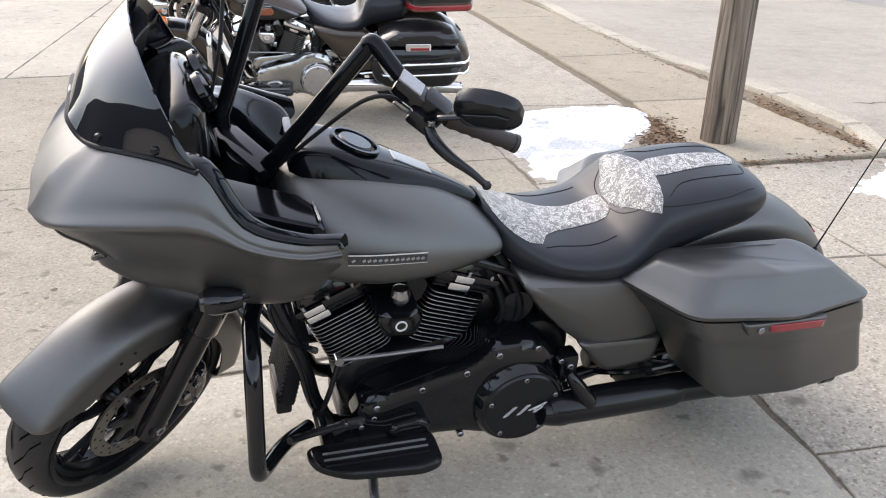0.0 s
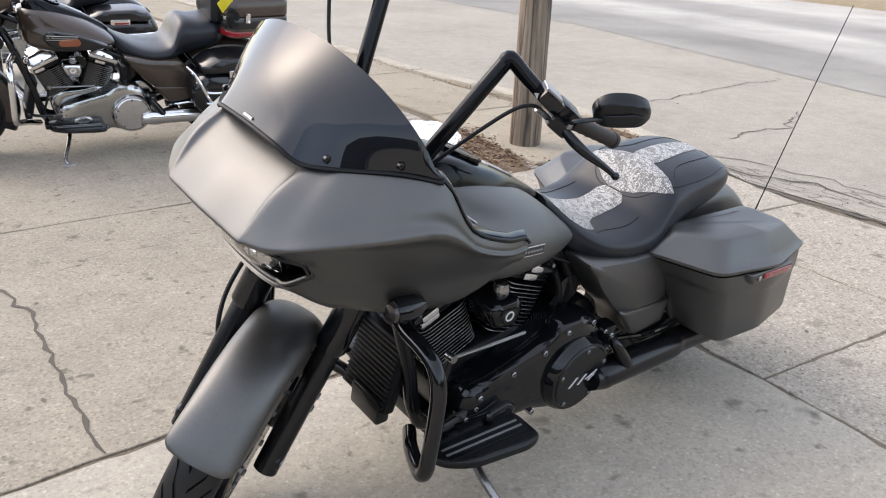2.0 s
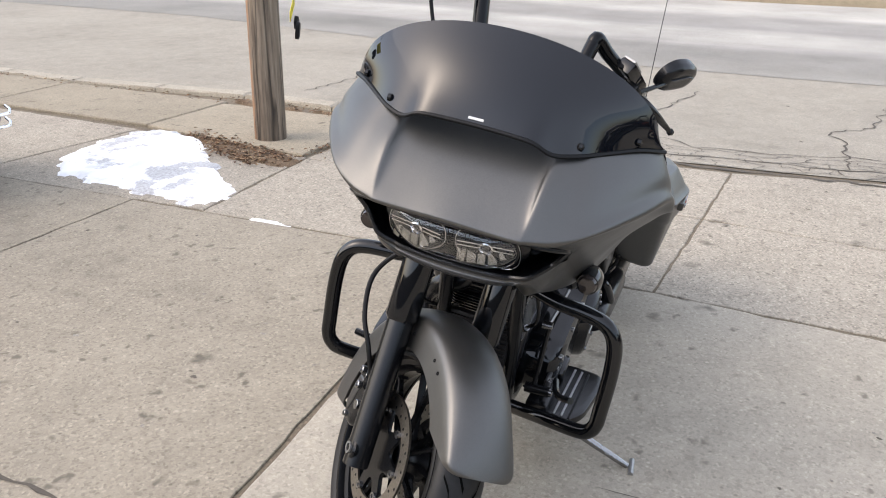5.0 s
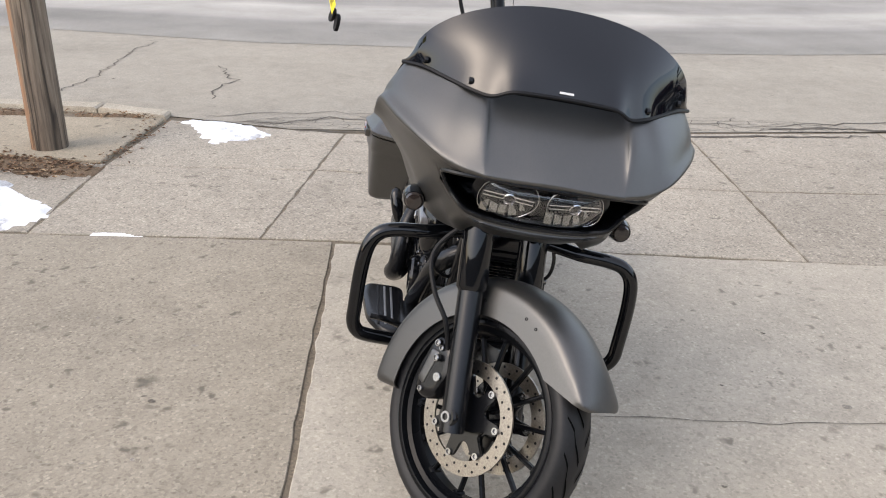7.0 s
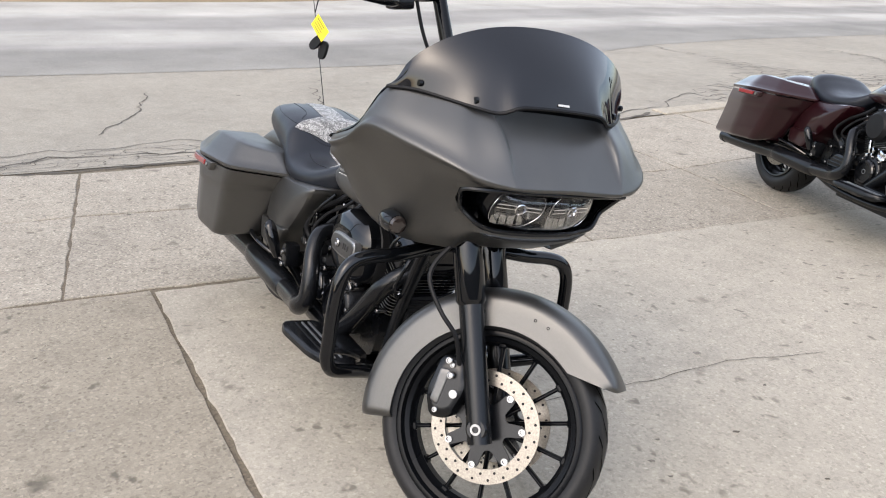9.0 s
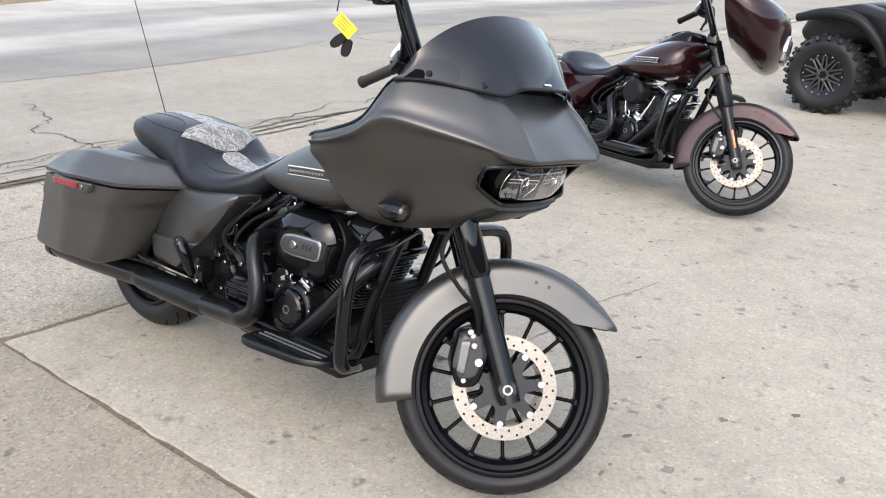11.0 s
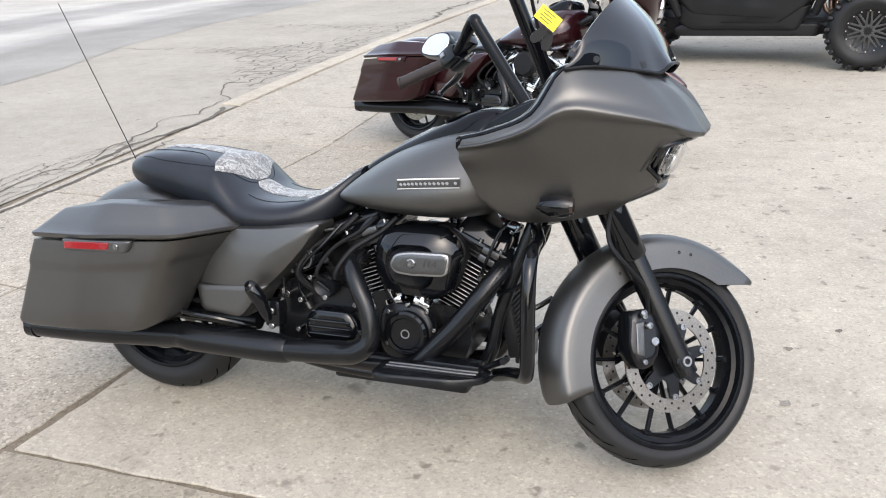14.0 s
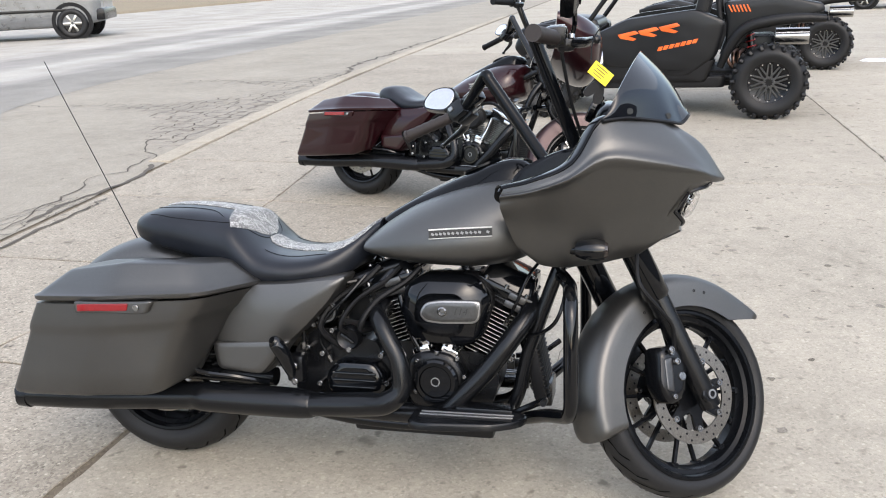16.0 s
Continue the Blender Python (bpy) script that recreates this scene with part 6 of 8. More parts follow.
def frame_and_guard(root, s):
    g = s["guard"]
    way = [(0.40, 0.05, 0.632), (0.425, 0.13, 0.628), (0.445, 0.20, 0.622), (0.452, 0.275, 0.618), (0.456, 0.32, 0.605), (0.459, 0.346, 0.568), (0.461, 0.356, 0.495), (0.463, 0.357, 0.385), (0.463, 0.356, 0.352), (0.459, 0.345, 0.325), (0.447, 0.318, 0.306), (0.39, 0.22, 0.270), (0.32, 0.13, 0.225)]
    part("crash_guard", tube(way, 0.0185, 14), g, root, "")
    part("crash_guard", mirrored(tube(way, 0.0185, 14)), g, root, "")
    fr = part("steering_neck", tube([(0.50, 0, 0.74), (0.42, 0, 0.90)], 0.04, 16, smooth=False), BLACK_SATIN, root)
    for y in (0.085, -0.085):
        part("down_tube", tube([(0.47, y * 0.5, 0.78), (0.42, y, 0.68), (0.33, y * 1.15, 0.42), (0.29, y * 1.2, 0.26), (0.2, y * 1.2, 0.185), (-0.2, y * 1.2, 0.18), (-0.5, y * 1.4, 0.26)], 0.019, 12), BLACK_SATIN, fr)
        part("frame_rail", tube([(0.45, y * 0.6, 0.85), (0.0, y * 0.8, 0.66), (-0.25, y * 1.2, 0.56), (-0.45, y * 1.4, 0.40), (-0.62, y * 1.5, 0.33)], 0.017, 10), BLACK_SATIN, fr)
        part("swing_arm", tube([(-0.42, y * 1.5, 0.30), (-0.86, y * 1.45, 0.305)], 0.028, 12, smooth=False), BLACK_SATIN, fr)
    cool = part("oil_cooler", block((0.035, 0.18, 0.20), (0.342, 0, 0.362), 0.008, Matrix.Rotation(radians(-12), 4, "Y")), BLACK_MATT, root)
    if "cooler_fin" not in SHARED:
        SHARED["cooler_fin"] = shared(block((0.046, 0.17, 0.0035), bevel=0.001, seg=1), BLACK_MATT)
    for k in range(15):
        piece("cooler_fin", SHARED["cooler_fin"], cool, Matrix.Translation((0.345 - (k - 7) * 0.0028, 0, 0.362 + (k - 7) * 0.0128)))
    part("regulator", block((0.04, 0.12, 0.07), (0.37, 0.02, 0.265), 0.008), BLACK_SATIN, root)
    for y in (1, -1):
        up = -0.014 if y > 0 else 0.020
        bm = slab([(0.345, 0.205), (0.33, 0.270), (0.26, 0.315), (0.08, 0.338), (0.03, 0.322), (0.03, 0.21)], 0.230 + up, 0.250 + up, 0.007, 0.035, plane="xy")
        if y < 0:
            mirrored(bm)
        moved(bm, Matrix.Translation((s.get("board_dx", 0), 0, 0)))
        bd = part("footboard", bm, s.get("board", BLACK_SATIN), root, "rubber-topped black footboard")
        for k in range(3):
            bm = block((0.25, 0.006, 0.004), (0.18 + s.get("board_dx", 0), y * (0.245 + 0.020 * k), 0.2505 + up), 0.001, Matrix.Rotation(y * radians(-2), 4, "Z"))
            part("board_rib", bm, DULL_ALLOY if k < 2 else BLACK_MATT, bd)
        part("board_bracket", block((0.16, 0.06, 0.035), (0.22, y * 0.19, 0.240 + up), 0.01), BLACK_SATIN, bd)
        way = [(-0.325, 0.345), (-0.328, 0.37), (-0.340, 0.41), (-0.358, 0.445), (-0.364, 0.455)] if y < 0 else [(-0.315, 0.362), (-0.325, 0.345), (-0.348, 0.31), (-0.372, 0.275), (-0.378, 0.265)]
        peg = part("passenger_peg", tube([(x, y * (0.235 + 0.01 * k), z) for k, (x, z) in enumerate(way)], [0.012, 0.017, 0.021, 0.020, 0.010], 12), BLACK_GLOSS, root, "folded black passenger footpeg")
        part("peg_mount", block((0.05, 0.05, 0.08), (-0.325, y * 0.19, 0.355), 0.012), BLACK_SATIN, peg)
        for dz in (0.02, -0.025):
            part("peg_bolt", bolt(0.010, y * 0.21, y * 0.222, 10, 0.002, (-0.325, 0, 0.345 + dz)), STEEL, peg)
    link = part("shift_pivot", tube([(0.300, 0.15, 0.285), (0.300, 0.215, 0.290)], 0.014, 14, smooth=False), BLACK_SATIN, root)
    part("pivot_bolt", bolt(0.011, 0.21, 0.224, 12, 0.002, (0.300, 0, 0.290)), STEEL, link)
    part("shift_arm", tube([(0.300, 0.172, 0.290), (0.275, 0.170, 0.36), (0.252, 0.168, 0.450)], 0.007, 8), BLACK_SATIN, link)
    part("arm_clamp", block((0.030, 0.018, 0.024), (0.262, 0.205, 0.278), 0.004, Matrix.Rotation(radians(20), 4, "Y")), SMOKED_ALLOY, link)
    part("stop_plate", block((0.07, 0.012, 0.030), (0.215, 0.196, 0.276), 0.004), SMOKED_ALLOY, link, "dull cast bracket over the footboard")
    for x, z in ((0.175, 0.292), (0.245, 0.288), (0.205, 0.270)):
        part("bracket_bolt", bolt(0.007, 0.2, 0.212, 10, 0.001, (x, 0, z)), STEEL, link)
    if s.get("snake"):
        # cables and hoses looped between the frame and the engine
        for k, (way, r) in enumerate((([(0.40, -0.10, 0.66), (0.43, -0.15, 0.60), (0.41, -0.17, 0.52), (0.36, -0.13, 0.47), (0.30, -0.09, 0.45)], 0.0055), ([(0.36, -0.08, 0.67), (0.33, -0.14, 0.63), (0.30, -0.15, 0.56), (0.27, -0.11, 0.50)], 0.0045), ([(0.38, 0.09, 0.66), (0.40, 0.14, 0.60), (0.37, 0.15, 0.52), (0.31, 0.12, 0.46)], 0.005), ([(-0.13, -0.14, 0.62), (-0.18, -0.17, 0.56), (-0.24, -0.17, 0.50), (-0.27, -0.15, 0.43), (-0.25, -0.14, 0.38)], 0.005), ([(-0.16, -0.13, 0.60), (-0.25, -0.16, 0.58), (-0.31, -0.16, 0.50), (-0.32, -0.15, 0.42)], 0.0065))):
            hose = part("engine_cable", tube(way, r, 8), BLACK_SATIN, root)
            part("cable_end", tube([Vector(way[-1]), Vector(way[-1]) + (Vector(way[-1]) - Vector(way[-2])).normalized() * 0.022], r * 1.7, 8, smooth=False), STEEL, hose)
        for x, z in ((-0.29, 0.47), (-0.235, 0.455), (-0.31, 0.40), (-0.10, 0.455), (0.265, 0.46), (0.285, 0.40)):
            part("case_bolt", bolt(0.008, -0.12, -0.150, 10, 0.001, (x, 0, z)), STEEL, root)
        sensor = part("vacuum_unit", disc(0.034, -0.10, -0.165, 22, 0.006, (-0.245, 0, 0.515)), BLACK_GLOSS, root, "round black canister behind the engine")
        part("canister_ring", lathe([(0.026, -0.160), (0.031, -0.160), (0.031, -0.169), (0.026, -0.169)], 20, at=(-0.245, 0, 0.515)), SMOKED_ALLOY, sensor)
    part("brake_pedal", tube([(0.30, -0.19, 0.26), (0.36, -0.22, 0.30), (0.39, -0.27, 0.33), (0.39, -0.31, 0.335)], 0.009, 8), BLACK_SATIN, root)
    part("shift_lever", tube([(0.25, 0.22, 0.30), (0.33, 0.24, 0.31), (0.385, 0.28, 0.34)], 0.009, 8), BLACK_SATIN, root)
    foot = s.get("stand", (0.185, 0.462))
    st = part("side_stand", tube([(0.15, 0.13, 0.20), (0.19, 0.28, 0.140), (foot[0] + 0.008, foot[1] - 0.05, 0.095), (foot[0], foot[1], 0.074)], [0.013, 0.012, 0.010, 0.009], 10), STEEL, root, "bright side stand swung out to the ground")
    part("stand_foot", tube([(foot[0] - 0.035, foot[1] + 0.01, 0.072), (foot[0] + 0.035, foot[1] + 0.015, 0.074)], 0.008, 8, smooth=False), DULL_ALLOY, st)
    part("belly_pan", block((0.42, 0.2, 0.05), (0.02, 0, 0.165), 0.015), BLACK_SATIN, root)


def rear_end(root, s):
    wheel(root, Vector((-0.82, 0, 0.285)), Matrix(), 0.290, 0.196, 0.080, s, s.get("rear_spokes", 10), (-1,), "rear_wheel")
    part("rear_mudguard", arc_fender((-0.83, 0, 0.30), 0.400, 185, 50, 0.118, 0.10, 24), s["paint"], root, "")
    if s.get("tail", True):
        t = part("tail_lamp", block((0.022, 0.05, 0.022), (-1.145, 0.0, 0.545), 0.008, Matrix.Rotation(radians(-50), 4, "Y")), RED_LENS, root, "red tail lamp on the rear mudguard")
        part("tail_bracket", block((0.03, 0.05, 0.03), (-1.125, 0.0, 0.56), 0.008, Matrix.Rotation(radians(-50), 4, "Y")), BLACK_SATIN, root)
    for y in (1, -1):
        part("shock_absorber", tube([(-0.74, y * 0.15, 0.33), (-0.56, y * 0.15, 0.56)], 0.03, 14, smooth=False), BLACK_SATIN, root)
        part("bag_guard", tube([(-0.42, y * 0.18, 0.30), (-0.50, y * 0.235, 0.33), (-0.62, y * 0.24, 0.345), (-0.60, y * 0.22, 0.39)], 0.008, 8), s.get("rail", BLACK_GLOSS), root)


# control columns of the frame-mounted fairing, from the nose's middle to the tail;
# each runs from the screen's foot over the nose line and the lamp opening to the underside
FAIRING = [
    [(0.668, 0.000, 1.044), (0.758, 0.000, 0.981), (0.830, 0.000, 0.908), (0.800, 0.000, 0.890), (0.728, 0.000, 0.772), (0.728, 0.000, 0.750), (0.648, 0.000, 0.712)],
    [(0.670, 0.085, 1.043), (0.758, 0.083, 0.980), (0.826, 0.080, 0.905), (0.796, 0.080, 0.889), (0.726, 0.070, 0.773), (0.726, 0.066, 0.752), (0.646, 0.055, 0.712)],
    [(0.676, 0.140, 1.042), (0.757, 0.140, 0.982), (0.825, 0.139, 0.905), (0.789, 0.138, 0.889), (0.722, 0.115, 0.776), (0.722, 0.108, 0.757), (0.640, 0.090, 0.714)],
    [(0.693, 0.159, 1.039), (0.765, 0.158, 0.988), (0.820, 0.156, 0.906), (0.785, 0.152, 0.889), (0.718, 0.130, 0.778), (0.716, 0.120, 0.760), (0.636, 0.098, 0.716)],
    [(0.676, 0.192, 1.042), (0.738, 0.203, 0.986), (0.798, 0.207, 0.912), (0.772, 0.203, 0.888), (0.720, 0.166, 0.788), (0.708, 0.150, 0.764), (0.625, 0.122, 0.718)],
    [(0.656, 0.222, 1.047), (0.702, 0.250, 1.000), (0.752, 0.264, 0.928), (0.738, 0.236, 0.889), (0.684, 0.194, 0.808), (0.666, 0.174, 0.745), (0.621, 0.145, 0.701)],
    [(0.594, 0.276, 1.052), (0.620, 0.316, 1.008), (0.642, 0.330, 0.951), (0.640, 0.274, 0.885), (0.614, 0.220, 0.804), (0.589, 0.188, 0.729), (0.572, 0.160, 0.690)],
    [(0.522, 0.331, 1.046), (0.528, 0.362, 1.008), (0.536, 0.370, 0.960), (0.532, 0.308, 0.880), (0.522, 0.252, 0.795), (0.512, 0.218, 0.712), (0.505, 0.190, 0.678)],
    [(0.460, 0.362, 0.948), (0.455, 0.374, 0.934), (0.450, 0.378, 0.912), (0.440, 0.328, 0.868), (0.432, 0.270, 0.792), (0.425, 0.238, 0.705), (0.425, 0.210, 0.672)],
    [(0.370, 0.368, 0.906), (0.366, 0.374, 0.897), (0.362, 0.374, 0.882), (0.355, 0.337, 0.848), (0.350, 0.288, 0.790), (0.356, 0.255, 0.711), (0.372, 0.228, 0.680)],
    [(0.292, 0.352, 0.886), (0.288, 0.354, 0.879), (0.284, 0.353, 0.868), (0.284, 0.336, 0.838), (0.292, 0.298, 0.800), (0.316, 0.268, 0.734), (0.345, 0.243, 0.703)],
]
SCREEN_FOOT = [(0.750, 0.0, 1.067), (0.747, 0.06, 1.066), (0.742, 0.112, 1.062), (0.722, 0.150, 1.044), (0.694, 0.192, 1.046), (0.652, 0.232, 1.051), (0.585, 0.290, 1.058), (0.524, 0.337, 1.052)]


def shark_fairing(root, s):
    fit = []
    for j, c in enumerate(FAIRING):
        p = [Vector(q) for q in c]
        if j > 4:
            p[1] = p[1].lerp(p[0].lerp(p[2], 0.5), 0.6)
        # two more rows close to the crest keep its edge tight
        if j < 5:
            p[2:3] = [p[1].lerp(p[2], 0.88), p[2] + Vector((0, 0, -0.006)), p[2].lerp(p[3], 0.4) + Vector((0.004, 0, -0.006))]
        else:
            # the crest softens on its way back and the cheek below it is full
            soft = 0.5 if j == 5 else 1.0
            for i, q in ((3, 0.011), (4, 0.013), (5, 0.006)):
                p[i].y += q * soft
            a, b = p[1].lerp(p[2], 0.78 - 0.22 * soft), p[2].lerp(p[3], 0.2 + 0.18 * soft)
            p[2:3] = [a, p[2].lerp((a + b) / 2, 0.12 * soft) + Vector((0, 0.007 * soft, 0)), b]
        fit.append([tuple(q) for q in p])
    half = [[c[i] for c in fit] for i in range(9)]
    full = [[(x, -y, z) for x, y, z in r[:0:-1]] + r for r in half]
    per = 5
    g = dense(full, per, 4)
    mid = (len(g[0]) - 1) // 2
    span = 4 * 5
    gone = lambda i, j: per * 5 <= i < per * 6 and abs(j + 0.5 - mid) < span
    bm = bmesh.new()
    vs = sheet(bm, g, skip=gone)
    # rounded corners of the lamp opening, filled in on the skin's own surface
    on_skin = lambda i, j: Vector(g[int(i)][int(j)] * (1 - i % 1) * (1 - j % 1) + g[min(int(i) + 1, len(g) - 1)][int(j)] * (i % 1) * (1 - j % 1) + g[int(i)][int(j) + 1] * (1 - i % 1) * (j % 1) + g[min(int(i) + 1, len(g) - 1)][int(j) + 1] * (i % 1) * (j % 1))
    inset = lambda j: 0.5 * per * (1 - max(0.0, 1 - (abs(j - mid) / span) ** 5) ** (1 / 5))
    for di in (0, 1):
        for dj in (-1, 1):
            last = None
            for j in (mid + dj * span * math.sin(a) for a in np.linspace(0.6, math.pi / 2, 14)):
                i0 = per * (5 + di)
                now = bm.verts.new(on_skin(i0, j)), bm.verts.new(on_skin(i0 + (1 - 2 * di) * inset(j), j))
                if last:
                    bm.faces.new((last[0], last[1], now[1], now[0]))
                last = now
    bmesh.ops.remove_doubles(bm, verts=bm.verts, dist=1e-5)
    tidy(bm)
    # the lamp opening's walls run back into the nose
    for v in [v for v in bm.verts if not v.link_faces]:
        bm.verts.remove(v)
    bmesh.ops.solidify(bm, geom=bm.faces, thickness=0.005)
    fair = part("fairing", tidy(bm), s["paint"], root, "matt grey sharp-nosed fairing", 50)
    # black bucket behind the opening
    along = [mid + span * math.sin(a) for a in np.linspace(-math.pi / 2, math.pi / 2, 45)]
    loop = [np.array(on_skin(per * 5 + inset(j), j)) for j in along] + [np.array(on_skin(per * 6 - inset(j), j)) for j in along[-2:0:-1]]
    c = np.mean(loop, axis=0)
    rows = [loop, [p + (c - p) * 0.03 + np.array((-0.03, 0, 0)) for p in loop], [c + (p - c) * 0.9 + np.array((-0.115, 0, 0)) for p in loop], [c + (p - c) * 0.4 + np.array((-0.13, 0, 0)) for p in loop]]
    bm = bmesh.new()
    sheet(bm, rows, ring=True, caps=True)
    bm.faces.ensure_lookup_table()
    for f in list(bm.faces):
        if len(f.verts) > 10 and f.calc_center_median().x > c[0] - 0.02:
            bm.faces.remove(f)
    part("lamp_bucket", tidy(bm), BLACK_SATIN, fair)
    ring = [p + (c - p) * 0.035 + np.array((0.004, 0, 0)) for p in loop]
    part("opening_trim", tube(ring + ring[:1], 0.006, 8, per=1), BLACK_SATIN, fair, "black trim round the headlamp opening")
    # bezel plate round both lamps
    face = Matrix.Translation((0.732, 0, 0.835)) @ Matrix.Rotation(radians(24), 4, "Y") @ Matrix.Rotation(radians(90), 4, "Z")
    bez = [(-0.158, 0.0), (-0.138, 0.052), (-0.06, 0.060), (0.06, 0.060), (0.138, 0.052), (0.158, 0.0), (0.128, -0.050), (0.06, -0.062), (-0.06, -0.062), (-0.128, -0.050)]
    part("lamp_bezel", moved(slab(bez, 0.05, 0.004, 0.010, 0.03), face), BLACK_SATIN, fair, "black bezel round the twin headlamps")
    edge = np.array(smooth_outline(bez, 0.03, 4)) * 0.87
    rows = [[(p[0] * q, -0.008 - 0.030 * (1 - q ** 4), p[1] * q) for p in edge] for q in (1.0, 0.95, 0.88, 0.78, 0.62, 0.4, 0.18)]
    bm = bmesh.new()
    vs = sheet(bm, rows, ring=True)
    bm.faces.new(vs[-1])
    tidy(bm)
    bmesh.ops.solidify(bm, geom=bm.faces, thickness=0.002)
    cover = part("lamp_lens", moved(tidy(bm), face), LENS, fair, "clear domed headlamp lens", 60)
    cover.visible_shadow = False
    for y in (1, -1):
        m = Matrix.Translation((0.734, y * 0.070, 0.840)) @ Matrix.Rotation(radians(22), 4, "Y") @ Matrix.Rotation(y * radians(8), 4, "Z") @ Matrix.Rotation(radians(90), 4, "Z") @ Matrix.Diagonal((0.88, 0.88, 0.98, 1))
        o = [(-0.078, -0.004), (-0.066, 0.030), (-0.030, 0.050), (0.045, 0.050), (0.070, 0.026), (0.070, -0.012), (0.030, -0.050), (-0.055, -0.050), (-0.074, -0.034)]
        if y > 0:
            o = [(-a, b) for a, b in o]
        lamp = part("headlamp", moved(slab(o, 0.04, -0.010, 0.004, 0.02), m), BLACK_GLOSS, fair, "oval lamp of the twin LED headlamp")
        rim = np.array(smooth_outline(o, 0.02, 4))
        part("lamp_rim", moved(tube([(p[0], -0.012, p[1]) for p in list(rim) + [rim[0]]], 0.0009, 6, smooth=False), m), CHROME, lamp, "thin bright rim of the lamp")
        for z, h in ((0.0105, 0.0032), (0.0005, 0.0026)):
            for k, ln in ((-1, 0.052), (1, 0.046)):
                part("lamp_bar", moved(block((ln, 0.006, h), (k * (0.014 + ln / 2), -0.015, z), 0.0006), m), CHROME, lamp)
        part("lamp_projector", moved(lathe([(0.0105, -0.010), (0.0155, -0.010), (0.0155, -0.022), (0.0135, -0.024), (0.0105, -0.018)], 24, at=(0, 0, 0.005)), m), CHROME, lamp, "bright projector ring")
        part("projector_lens", moved(disc(0.0105, -0.008, -0.016, 18, 0.003, (0, 0, 0.005)), m), SMOKE_LENS, lamp)
        # lower reflector: facets, each turned a little differently
        for k, (x0, x1, lean) in enumerate(((-0.066, -0.046, -14), (-0.043, -0.022, 6), (-0.019, 0.0, -4), (0.004, 0.026, 22), (0.029, 0.046, 30))):
            deep = 0.040 if k < 3 else (0.036, 0.018)[k - 3]
            t = Matrix.Translation(((x0 + x1) / 2, -0.0105, -0.006 - deep / 2)) @ Matrix.Rotation(radians(lean), 4, "Z") @ Matrix.Rotation(radians(-18), 4, "X")
            part("lower_reflector", moved(block((x1 - x0, 0.002, deep), (0, 0, 0), 0.0008, seg=1), m @ t), LAMP_FACET, lamp)
        for k, (x0, x1) in enumerate(((-0.062, -0.02), (-0.016, 0.03), (0.034, 0.060))):
            t = Matrix.Translation(((x0 + x1) / 2, -0.0095, 0.030)) @ Matrix.Rotation(radians((-10, 0, 12)[k]), 4, "Z") @ Matrix.Rotation(radians(16), 4, "X")
            part("upper_reflector", moved(block((x1 - x0, 0.002, 0.026), (0, 0, 0), 0.0008, seg=1), m @ t), BLACK_GLOSS, lamp)
    # dark air duct between the nose and the screen's raised foot
    bm = bmesh.new()
    sheet(bm, [[(0.690 - 0.9 * y * y, y, 1.012) for y in np.linspace(-0.225, 0.225, 11)], [(0.650 - 0.9 * y * y, y, 1.055) for y in np.linspace(-0.225, 0.225, 11)], [(0.622 - 0.9 * y * y, y, 1.125) for y in np.linspace(-0.21, 0.21, 11)]])
    tidy(bm)
    bmesh.ops.solidify(bm, geom=bm.faces, thickness=0.004)
    part("air_duct", tidy(bm), BLACK_MATT, fair)
    # smoked screen: from its foot up to an arched rim
    rows = []
    foot = [(x, -y, z) for x, y, z in SCREEN_FOOT[:0:-1]] + SCREEN_FOOT
    foot = spline([(x - 0.016 * max(0, 1 - abs(y) / 0.32), y, z) for x, y, z in foot], 4)
    k = len(foot)
    for v in range(9):
        f = v / 8
        row = []
        for i, p in enumerate(foot):
            u = p[1] / 0.337
            a = math.sqrt(max(0, 1 - abs(u) ** 2.1))
            top = np.array((0.530 + 0.082 * a, p[1] * 0.955, 1.058 + 0.170 * a))
            # the notched foot fades into one even curve a little way up
            even = np.array((0.735 - 1.85 * p[1] ** 2, p[1], 1.058 - 0.05 * p[1] ** 2))
            p = even + (p - even) * (1 - f) ** 3
            q = p + (top - p) * f
            q[0] += 0.020 * math.sin(math.pi * f) * a
            row.append(q)
        rows.append(row)
    bm = bmesh.new()
    sheet(bm, rows)
    tidy(bm)
    bmesh.ops.solidify(bm, geom=bm.faces, thickness=0.004)
    scr = part("windscreen", tidy(bm), SCREEN, fair, "dark smoked short windscreen", 60)
    part("screen_gasket", tube([(p[0] + 0.002, p[1], p[2] - 0.004) for p in foot], 0.0045, 6, smooth=False), BLACK_MATT, scr)
    part("screen_mark", block((0.002, 0.03, 0.005), (0.7335, 0.0, 1.0745), 0.0, Matrix.Rotation(radians(-40), 4, "Y")), PALE_PRINT, scr, "tiny pale maker's mark")
    for y in (1, -1):
        for p in ((0.680, 0.194, 1.058), (0.588, 0.288, 1.070)):
            part("screen_screw", lathe([(0.001, -0.004), (0.0075, -0.004), (0.0075, 0.003), (0.001, 0.006)], 12, closed=False, at=(p[0], y * p[1], p[2])), BLACK_SATIN, scr)
